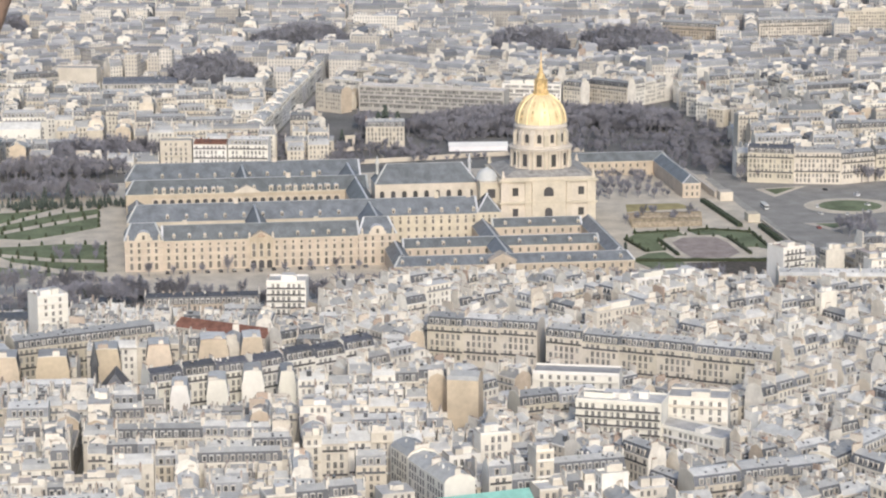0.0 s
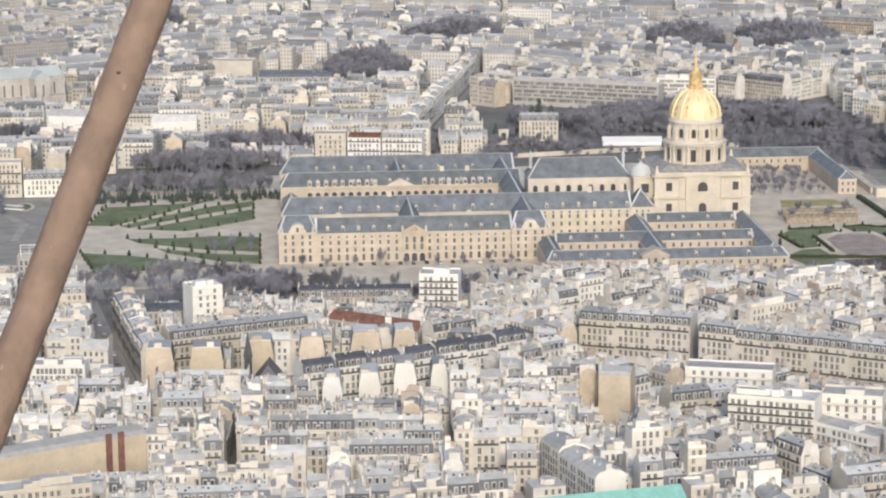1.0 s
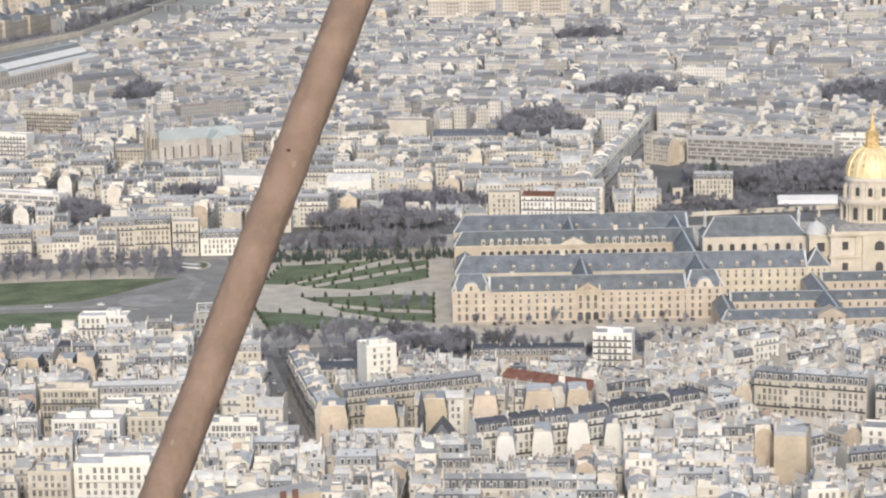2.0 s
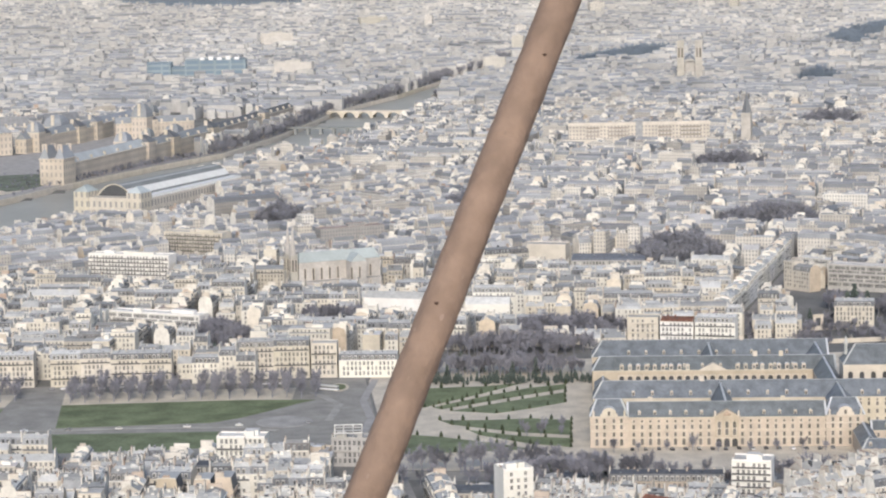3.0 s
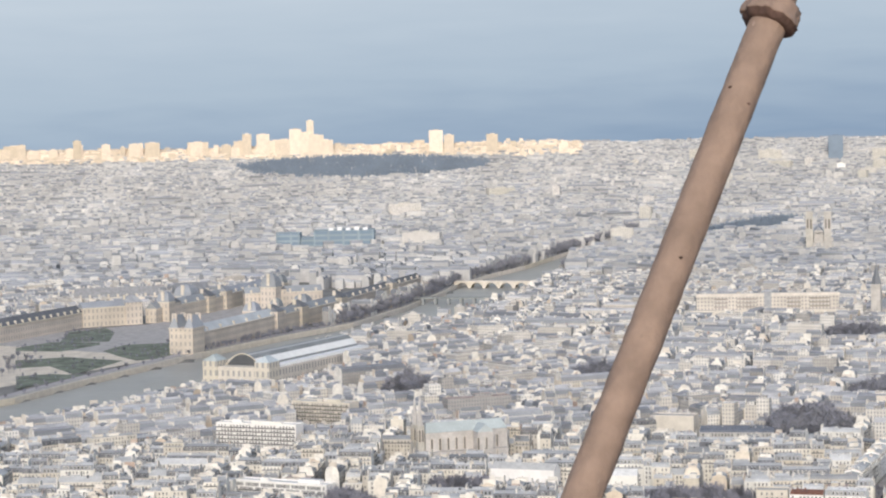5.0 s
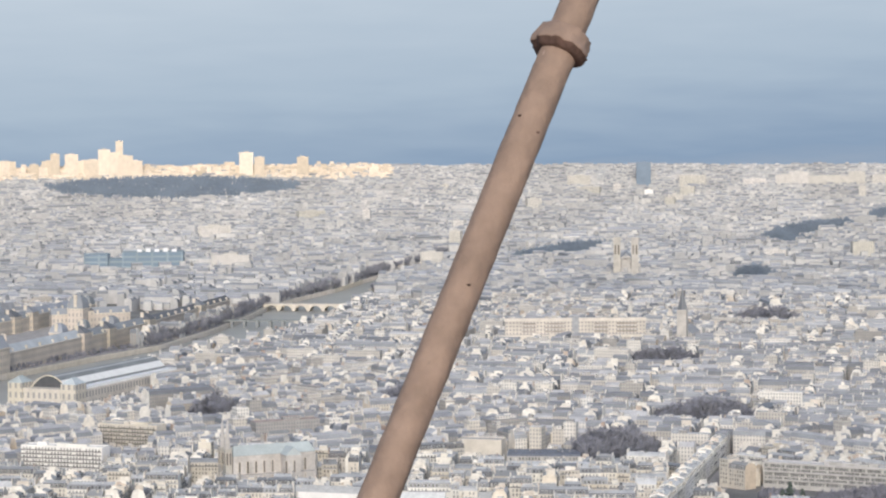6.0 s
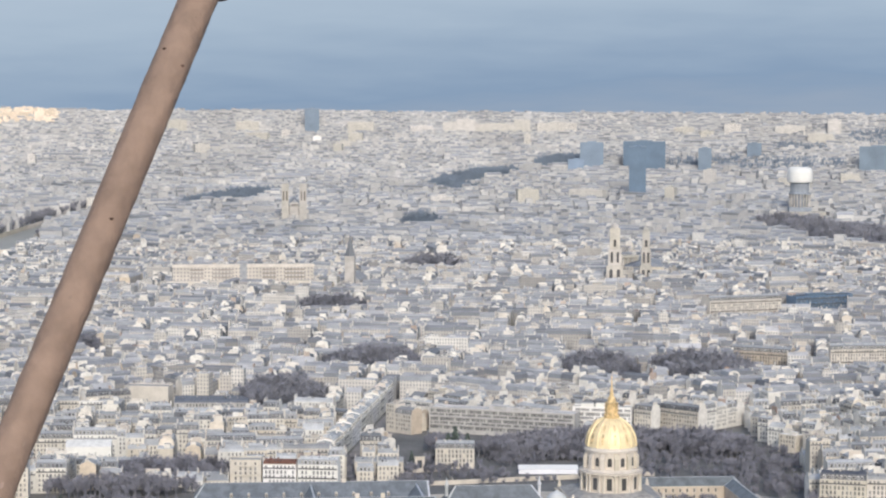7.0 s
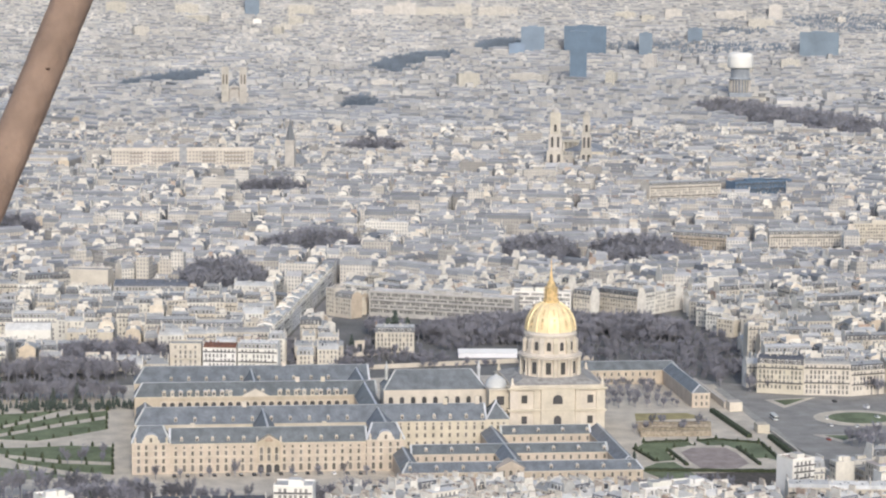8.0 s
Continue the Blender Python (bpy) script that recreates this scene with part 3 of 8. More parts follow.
# ---- where no ordinary house stands ----
KEEP_OUT = [
    [(1240, 60), (1196, -60), (1186, -300), (1172, -420), (1180, -470), (1205, -520), (1200, -620), (1200, -700), (1440, -720), (1464, -625), (1488, -540), (1600, -578), (1650, -592), (1800, -596), (1815, -310), (1690, -300), (1610, -300), (1590, -170), (1580, 0), (1510, 20)],
    [(1290, 10), (1280, 760), (1510, 800), (1510, 10)],
    strip(SEINE, 78, 40),
    strip([(1630, -260), (2020, -382)], 7),
    strip([(1262, -20), (1100, -31), (985, -41)], 9),
    [(2240, 430), (2400, 800), (2700, 760), (2900, 560), (3600, 250), (3600, 40), (2700, 250)],
    [(2365, 170), (2378, 270), (2480, 255), (2640, 180), (2600, 80)],
    [(1825, -50), (1825, 65), (1885, 65), (1885, -50)],
    strip([(1052, -245), (1020, -300), (955, -372)], 11),
    [(2860, -235), (2860, -440), (2930, -440), (2930, -235)],
]
WOODS = [  # centre, half sizes, turn
    (1516, -95, 14, 55, -5), (1650, -148, 26, 46, -5), (1592, -112, 18, 52, -3), (1722, -450, 46, 84, 12), (1706, -536, 46, 34, 10), 
    (1978, -268, 46, 33, -8), (2170, -375, 40, 46, 10), (2088, -560, 44, 34, 10), (2078, -650, 52, 44, 10), (1650, 88, 58, 22, 3), (1725, 12, 18, 26, 0), (1738, -352, 18, 14, -12), (1215, -110, 10, 50, 4), (1196, -240, 8, 60, 4), (1244, -70, 6, 60, 0),
    (2700, -420, 50, 40, 0), (3150, -620, 60, 40, 0), (2330, -120, 26, 24, 0), (2260, 60, 24, 20, 0),
    (3480, -1350, 200, 90, 10), (3640, -1300, 130, 60, 10), (4800, -560, 230, 55, -30), (5130, -1050, 90, 55, 0), (5480, -1180, 340, 60, -27), (6000, -1500, 240, 60, -20), (4000, -770, 60, 40, 0),
]


def in_wood(x, y, grow=4):
    for cx, cy, hx, hy, a in WOODS:
        c, s = math.cos(radians(a)), math.sin(radians(a))
        dx, dy = x - cx, y - cy
        if ((dx * c + dy * s) / (hx + grow)) ** 2 + ((dy * c - dx * s) / (hy + grow)) ** 2 < 1:
            return True
    return False


SPECIAL = []  # plan boxes of houses that are built one by one: x, y, radius


def is_free(x, y):
    for sx, sy, c, s, hw, hd in SPECIAL:
        dx, dy = x - sx, y - sy
        if abs(dx * c + dy * s) < hw and abs(dy * c - dx * s) < hd:
            return False
    return not (in_wood(x, y) or any(ipoly(x, y, p) for p in KEEP_OUT))


# ---- the houses that can be told from the rest ----
def townhouse(x, y, ang, w, d, h, style, label, rng, group="", roofmat=None, wallmat=None, windows=True, sides=(0, 2), pitch=2.5, chim=1, dorm=True, z0=0.0, top_boxes=0, name="house"):
    """One house with its walls, roof, windows, dormers and chimneys as parts. ang: direction of its long front."""
    ax, ay = rot(ang)
    root = empty(name, label, "house", group, (x, y, z0))
    root.rotation_euler = (0, 0, ang)
    s = Soup()
    top = house_shell(s, (0, 0), (1, 0), (0, 1), w, d, h, style, rng)
    mats = list(HOUSE_MATS)
    if wallmat:
        mats[0] = mats[6] = wallmat
    if roofmat:
        mats[1] = roofmat
        if style != "mansard" or roofmat is M_DARKSLATE:
            mats[2] = mats[5] = roofmat
    wall, roof = Soup(), Soup()
    for tgt, keep in ((wall, (0, 6, 3)), (roof, (1, 2, 5))):
        used, k = {}, 0
        for f, m in zip(s.f, s.m):
            uv = s.uv[k:k + len(f)]
            k += len(f)
            if m in keep:
                for i in f:
                    if i not in used:
                        used[i] = tgt.pts([s.v[i]])
                tgt.face(tuple(used[i] for i in f), m, uv)
    part("wall", wall, mats, root)
    roof_ob = part("roof", roof, mats, root)
    if windows:
        ledge = Soup()
        cornice(ledge, (0, 0), (1, 0), (0, 1), w, d, h, sides=(-1,))
        part("cornice", ledge, mats, root)
        if style != "flat":
            fire = Soup()
            party_wall(fire, lambda x, y, z: (x, y, z), -w / 2 + 0.16, d, h, style)
            part("party_wall", fire, mats, root)
    if style in ("flat",):
        p = Soup()
        for a in ((-w / 2, w / 2, -d / 2, -d / 2 + 0.3), (-w / 2, w / 2, d / 2 - 0.3, d / 2), (-w / 2, -w / 2 + 0.3, -d / 2 + 0.3, d / 2 - 0.3), (w / 2 - 0.3, w / 2, -d / 2 + 0.3, d / 2 - 0.3)):
            p.box((0, 0), (1, 0), (0, 1), *a, h, h + 0.8, 0)
        part("parapet", p, mats, root)
    if windows:
        g = Soup()
        house_windows(g, (0, 0), (1, 0), (0, 1), w, d, h, 0, 4, sides, pitch, ww=1.35, wh=2.35)
        tagged(part("glazing", g, mats, root), kind="stuff")
    if style == "flat" and windows:
        for lv in range(1, int(h / 3.1)):
            if (lv + int(w)) % 2 or h > 22:
                bl = Soup()
                balcony_line(bl, (0, 0), (1, 0), (0, 1), w, d, h - 0.2 - 3.1 * lv, 0 if int(w * 10) % 3 else 1, (-1,), 0.8, 1.0)
                part("balcony", bl, [mats[0], M_IRONRAIL], root)
    elif h > 14 and windows:
        bl = Soup()
        balcony_line(bl, (0, 0), (1, 0), (0, 1), w, d, h - 3.05, 1, (-1,))
        part("balcony", bl, [mats[0], M_IRONRAIL], root, "dark iron balcony")
        bl = Soup()
        balcony_line(bl, (0, 0), (1, 0), (0, 1), w, d, h - 12.35 if h > 17 else h - 9.25, 1, (-1,))
        part("balcony", bl, [mats[0], M_IRONRAIL], root, "dark iron balcony")
    if style == "mansard" and dorm:
        n = max(1, int((w - 1.5) / 2.6))
        rear = Soup()
        dormers(rear, (0, 0), (1, 0), (0, 1), w, d, h, 0, rng, sides=(1,))
        tagged(part("rear_dormer_row", rear, mats, roof_ob), kind="stuff")
        for sg in (-1,):
            for a in range(n):
                put_mesh("dormer", DORMER, roof_ob, (a - (n - 1) / 2) * 2.6, sg * (d / 2 - 0.3), h + 0.4, 0 if sg < 0 else math.pi)
    for k in range(chim):
        c = Soup()
        cx = (-w / 2 + 0.35) if k % 2 == 0 else (w / 2 - 0.35)
        cy, ln = rng.uniform(-0.2, 0.2) * d, rng.uniform(2.0, 0.5 * d)
        c.box((0, 0), (1, 0), (0, 1), cx - 0.3, cx + 0.3, cy - ln / 2, cy + ln / 2, h + 0.5, top + rng.uniform(0.8, 2.4), 3)
        zt = c.v[-1][2]
        stack = part("chimney_stack", c, mats, root)
        pots = Soup()
        for q in range(int(ln / 0.6)):
            yy = cy - ln / 2 + 0.35 + q * 0.6
            pots.box((0, 0), (1, 0), (0, 1), cx - 0.14, cx + 0.14, yy - 0.14, yy + 0.14, zt, zt + rng.uniform(0.4, 0.75))
        tagged(part("pot_row", pots, [M_POT], stack), kind="stuff")
    if style in ("mansard", "low") and windows:
        sl = Soup()
        zt, run = top - 1.3, d / 2 - ROOFS[style][1]
        for k in range(max(1, int(w / 4))):
            x, f = rng.uniform(-0.42, 0.42) * w, rng.uniform(0.2, 0.7)
            i = sl.pts([(x + px, -run * (1 - f) + py, zt + 1.3 * (f + py / run) + 0.12) for px, py in ((-0.45, -0.5), (0.45, -0.5), (0.45, 0.5), (-0.45, 0.5))])
            sl.face((i, i + 1, i + 2, i + 3), 4)
            bx_, by_ = rng.uniform(-0.42, 0.42) * w, rng.uniform(-0.5, 0.5) * run
            sl.box((0, 0), (1, 0), (0, 1), bx_ - 0.35, bx_ + 0.35, by_ - 0.35, by_ + 0.35, zt, top + rng.uniform(0.2, 0.9), rng.choice((3, 2, 0)))
        tagged(part("rooflight_row", sl, mats, roof_ob), kind="stuff")
    for k in range(top_boxes):
        bx = Soup()
        bw, bd, bh = rng.uniform(2.5, 0.35 * w), rng.uniform(2.5, 0.5 * d), rng.uniform(1.8, 3.0)
        px, py = rng.uniform(-0.3, 0.3) * w, rng.uniform(-0.2, 0.2) * d
        bx.box((0, 0), (1, 0), (0, 1), px - bw / 2, px + bw / 2, py - bd / 2, py + bd / 2, h, h + bh, 0, top=5)
        part("roof_hut", bx, mats, root)
    return root


M_IRONRAIL = mat("iron_rail", (0.1, 0.1, 0.105), 0.6)
DORMER = dormer_mesh().mesh("dormer", [M_WALL, M_GLASS, M_ZINC])
rs = random.Random(5)

STYLE_WORDS = {"mansard": "cream stone town house with slate mansard roof and dormers", "low": "pale rendered house with low grey zinc roof", "gable": "narrow rendered house with pitched zinc roof", "flat": "white modern block with flat roof"}


# ---- street grid ----
ZONES = [(960, -70, -10), (905, -165, -8), (1110, -110, -14), (955, -300, 30), (860, -330, 22), (1090, -300, 26), (1080, -420, 20), (1150, -480, 6), (830, -230, 4), (1000, 40, -5), (900, 20, -4), (1120, 70, -4), (1150, 170, -3)]
zr = random.Random(11)
for gx in range(0, 26):
    for gy in range(-16, 10):
        st = 380
        x, y = 650 + gx * st + zr.uniform(-130, 130), gy * st + zr.uniform(-130, 130)
        r = math.hypot(x, y)
        if r < 1250 or r > 9800 or not -30 < math.degrees(math.atan2(y, x)) < 16:
            continue
        if r > 4200 and zr.random() < 0.45:
            continue
        ang = -5.5 + zr.uniform(-6, 6) if r < 1750 else -16 + zr.choice((0, 0, 0, 25, -30, 45)) + zr.uniform(-8, 8)
        ZONES.append((x, y, ang))
ZC = np.array([z[:2] for z in ZONES])
LOTS = []


def cut_blocks():
    for zi, (zx, zy, zang) in enumerate(ZONES):
        r0 = math.hypot(zx, zy)
        reach = 230 if r0 < 1250 else 330 if r0 < 4200 else 620
        far = r0 > 3700
        ax, ay = rot(radians(zang - 90))  # long fronts run roughly north to south
        kw, kd = (1.1, 1.1) if far else (0.85, 0.9) if r0 < 1250 else (1, 1)
        y = -reach
        while y < reach:
            bd = zr.uniform(44, 70) * kd
            x = -reach - zr.uniform(0, 60)
            while x < reach:
                bw = zr.uniform(55, 105) * kw
                cx, cy = x + bw / 2, y + bd / 2
                wx, wy = zx + ax[0] * cx + ay[0] * cy, zy + ax[1] * cx + ay[1] * cy
                r, az = math.hypot(wx, wy), math.degrees(math.atan2(wy, wx))
                if 740 < r < 9300 and -27 < az < 13.5 and int(np.argmin(((ZC - (wx, wy)) ** 2).sum(1))) == zi:
                    fill_block(zx, zy, ax, ay, cx, cy, bw, bd, far)
                x += bw + (zr.uniform(3.5, 6) if r0 < 1250 else zr.uniform(5.5, 9))
            y += bd + (zr.uniform(4.5, 7.5) if r0 < 1250 else zr.uniform(7, 11))


# fronts with open ground or low buildings before them: two ends and the height from which they stand free
OPEN_FRONTS = [((1066, -237), (1038, -284), 3), ((1027, -284), (972, -352), 4), ((984, -266), (969, -301), 6), ((1139, -177), (1133, -201), 10), ((1032, -40), (1040, -165), 11), ((980, -110), (992, -170), 8), ((994, -107), (1036, -209), 15), ((914, -275), (862, -307), 9), ((953, 84), (946, 24), 6), ((953, -219), (946, -238), 3), ((798, -160), (802, -222), 12), ((888, 24), (913, -40), 6), ((927, -246), (933, -280), 11), ((2155, -700), (2118, -745), 4), ((2142, -792), (2138, -864), 4), ((1826, -358), (1768, -456), 5), ((1958, 203), (1932, 138), 4), ((2081, 152), (2056, 102), 6), ((1746, -12), (1711, -113), 6), ((2570, -812), (2590, -900), 4), ((2166, -884), (2160, -930), 6), ((2611, -924), (2632, -998), 3), ((1822, -468), (1806, -510), 6), ((1600, -182), (1582, -250), 2), ((2410, 230), (2375, 130), 6), ((1706, 165), (1672, 100), 8), ((1950, -176), (1944, -238), 4), ((1986, -142), (1976, -178), 6), ((2140, 420), (2300, 318), -1), ((2300, 318), (2430, 255), -1)]


def height_limit(x, y):
    """Low buildings stand in front of the gardens, the hospital and the groves."""
    r = math.hypot(x, y)
    low = 99.0
    if r < 2800:
        for (ax, ay), (bx, by), z in OPEN_FRONTS:
            den = x * (by - ay) - y * (bx - ax)
            if abs(den) < 1e-6:
                continue
            k = (ax * (by - ay) - ay * (bx - ax)) / den
            t = (k * x - ax) / (bx - ax) if abs(bx - ax) > abs(by - ay) else (k * y - ay) / (by - ay)
            if 1.0 < k < 1.0 + 170 / r and -0.05 < t < 1.05:
                low = min(low, max(5.0, EYE_H - (EYE_H - z) / k - 4.8))
    if low < 99:
        return low
    if 1080 < r < 1320 and -20 <= y < 160:
        return max(4.0, EYE_H - (r + 6) * math.tan(radians(12.2 if y > 58 else 11.75)) - 4.8)
    if 1080 < r < 1260 and -480 < y < -20:
        a = 13.1 if -205 < y < -40 else 12.7 if y > -40 else 12.15
        return max(4.0, EYE_H - (r + 6) * math.tan(radians(a)) - 4.8)
    if (2180 < x < 2425 and 100 < y < 330) or (1735 < x < 1850 and -60 < y < 75):
        return 12.5 if x < 1900 else 7.0
    if 1500 < r < 2700 and (in_wood(x + 22, y, 8) or in_wood(x + 40, y, 4)):
        return 7.0
    return 99.0


def fill_block(zx, zy, ax, ay, cx, cy, bw, bd, far):
    base_h = zr.uniform(15, 19.5)
    row = {"h": base_h, "roll": zr.random()}
    k = 1.2 if far else 1.0
    near = math.hypot(zx, zy) < 1250
    def lot(px, py, w, d, turn, inner=False):
        wx, wy = zx + ax[0] * px + ay[0] * py, zy + ax[1] * px + ay[1] * py
        if not is_free(wx, wy):
            return
        roll = (row["roll"] + zr.uniform(-0.22, 0.22)) % 1.0
        style = "mansard" if roll < (0.46 if near else 0.56) else "low" if roll < 0.76 else "gable" if roll < 0.84 else "flat"
        h = row["h"] + (zr.uniform(-1.3, 1.3) if zr.random() < 0.62 else zr.uniform(-6.5, 3.5))
        if inner:
            h, style = base_h * (zr.uniform(0.66, 1.02) if near else zr.uniform(0.45, 0.95)), zr.choice(("low", "gable", "flat", "low", "mansard"))
        elif zr.random() < 0.05:
            h, style = h + zr.uniform(4, 9), "flat"
        if far:
            h += zr.choice((-4, -2, 0, 0, 1, 3, 6))
            if zr.random() < 0.3:
                style = "flat"
        h = min(h, height_limit(wx, wy))
        LOTS.append((math.hypot(wx, wy), wx, wy, math.atan2(ax[1], ax[0]) + turn, w, d, h, style, inner))
    d = zr.uniform(*((8, 10.5) if near else (9.5, 12))) * k
    for sg in (-1, 1):
        p = -bw / 2
        row["h"], row["roll"] = base_h + zr.uniform(-1.5, 1.5), zr.random()
        while p < bw / 2 - 5:
            w = min((zr.uniform(22, 44) if zr.random() < (0.05 if near else 0.2) else zr.uniform(*((6, 12.5) if near else (8, 18)))) * k, bw / 2 - p)
            if bw / 2 - p - w < 6:
                w = bw / 2 - p
            lot(cx + p + w / 2, cy + sg * (bd / 2 - d / 2), w - 0.05, d + zr.uniform(-0.8, 0.8), 0 if sg < 0 else math.pi)
            p += w
        p = -bd / 2 + d
        while p < bd / 2 - d - 4:
            w = min(zr.uniform(10, 17) * k, bd / 2 - d - p)
            lot(cx + sg * (bw / 2 - d / 2), cy + p + w / 2, w - 0.05, d, math.pi / 2 if sg > 0 else -math.pi / 2)
            p += w
    # back buildings fill the court
    iy = -bd / 2 + d + 2.5
    while iy < bd / 2 - d - 6:
        idp = zr.uniform(*((5, 8) if near else (7, 11))) * k
        ix = -bw / 2 + d + 2
        while ix < bw / 2 - d - 6:
            iw = zr.uniform(*((5, 10) if near else (8, 15))) * k
            if zr.random() < (0.92 if near else 0.78) and ix + iw < bw / 2 - d and iy + idp < bd / 2 - d + 1:
                lot(cx + ix + iw / 2, cy + iy + idp / 2, iw, idp, 0, True)
            ix += iw + (zr.uniform(0.05, 1.2) if near else zr.uniform(0.1, 3))
        iy += idp + (zr.uniform(0.3, 3) if near else zr.uniform(1.5, 5))



def fill_gaps(limit=3300):
    """Small back buildings wherever the blocks leave a hole wider than a street."""
    cell, x0, y0 = 4.0, 650.0, -1500.0
    nx, ny = int((limit + 150 - x0) / cell), int(2400 / cell)
    occ = np.zeros((nx, ny), bool)
    def mark(x, y, ang, w, d, grow):
        ax, ay = rot(ang)
        hw, hd = w / 2 + grow, d / 2 + grow
        for a in np.arange(-hw, hw + 0.1, 2.0):
            for b in np.arange(-hd, hd + 0.1, 2.0):
                i, j = int((x + ax[0] * a + ay[0] * b - x0) / cell), int((y + ax[1] * a + ay[1] * b - y0) / cell)
                if 0 <= i < nx and 0 <= j < ny:
                    occ[i, j] = True
    for r, x, y, ang, w, d, h, style, inner in LOTS:
        if r < limit:
            mark(x, y, ang, w, d, 1.0)
    for sx, sy, c, s, hw, hd in SPECIAL:
        mark(sx, sy, math.atan2(s, c), 2 * hw - 10, 2 * hd - 12, 0)
    rf = random.Random(77)
    for i in range(3, nx - 4):
        for j in range(3, ny - 4):
            if occ[i, j]:
                continue
            x, y = x0 + (i + 0.5) * cell, y0 + (j + 0.5) * cell
            r, az = math.hypot(x, y), math.degrees(math.atan2(y, x))
            if not (770 < r < limit and -27 < az < 13.5):
                continue
            if occ[i - 1:i + 3, j - 1:j + 3].any() or not is_free(x + 2, y + 2):
                continue
            near = min(ZONES, key=lambda q: (q[0] - x) ** 2 + (q[1] - y) ** 2)
            w, d = rf.uniform(11, 15), rf.uniform(9, 12)
            LOTS.append((r, x + 2, y + 2, radians(near[2] - 90), w, d, min(rf.uniform(9, 18), height_limit(x, y)), rf.choice(("mansard", "low", "gable", "flat")), True))
            mark(x + 2, y + 2, radians(near[2] - 90), w, d, rf.choice((0.5, 1.5, 3.5)))




# ---- the old hospital with its courts ----
M_SASH = mat("white_sash_glass", (0.17, 0.16, 0.15), 0.4, vary=0.25)
M_DARKGLASS = mat("old_leaded_glass", (0.085, 0.085, 0.09), 0.3, vary=0.2)


def window_mesh(name, w, h, arch=False, frame_m=0, glass_m=1, depth=0.25, surround=0.25, glass=None):
    """An opening in a wall that faces -x: dark pane, stone surround standing proud."""
    s = Soup()
    n = 6 if arch else 0
    inner = [(-w / 2, 0), (w / 2, 0)] + ([(w / 2 * math.cos(a), h - w / 2 + w / 2 * math.sin(a)) for a in [k * math.pi / n for k in range(n + 1)]] if arch else [(w / 2, h), (-w / 2, h)])
    i = s.pts([(-0.04, y, z) for y, z in inner])
    s.face(tuple(range(i + len(inner) - 1, i - 1, -1)), glass_m)
    for y0, y1, z0, z1 in ((-w / 2 - surround, -w / 2, -0.1, h + surround), (w / 2, w / 2 + surround, -0.1, h + surround), (-w / 2, w / 2, h, h + surround) if not arch else (-w / 2 - surround, w / 2 + surround, h + 0.1, h + surround), (-w / 2 - surround - 0.1, w / 2 + surround + 0.1, -0.35, -0.1)):
        s.box((0, 0), (1, 0), (0, 1), -0.16, 0.05, y0, y1, z0, z1, frame_m, bottom=True)
    return s.mesh(name, [M_STONE_PALE, glass or M_SASH])


WIN = window_mesh("window", 1.35, 2.3)
WIN_S = window_mesh("window", 1.1, 1.3)
WIN_T = window_mesh("window", 1.7, 3.6, True)
ARCH = window_mesh("arch_opening", 2.9, 4.4, True, surround=0.5, glass=M_DARKGLASS)
NAVE_WIN = window_mesh("window", 2.6, 4.2, True, surround=0.4, glass=M_DARKGLASS)


def small_dormer():
    s = Soup()
    s.box((0, 0), (1, 0), (0, 1), -0.3, 2.4, -0.75, 0.75, 0, 2.3, 0, top=1, bottom=True)
    i = s.pts([(-0.4, -0.95, 2.3), (-0.4, 0.95, 2.3), (-0.4, 0, 3.0), (2.6, -0.95, 2.3), (2.6, 0.95, 2.3), (2.6, 0, 3.0)])
    s.face((i, i + 2, i + 1), 0)
    s.face((i, i + 3, i + 5, i + 2), 1)
    s.face((i + 1, i + 2, i + 5, i + 4), 1)
    j = s.pts([(-0.34, -0.45, 0.4), (-0.34, 0.45, 0.4), (-0.34, 0.45, 1.9), (-0.34, -0.45, 1.9)])
    s.face((j + 3, j + 2, j + 1, j), 2)
    return s.mesh("dormer", [M_STONE_PALE, M_LEAD, M_GLASS])


SDORM = small_dormer()
SDORM_L = small_dormer()
SDORM_L.transform(Matrix.Diagonal((1.3, 1.45, 1.25, 1)))


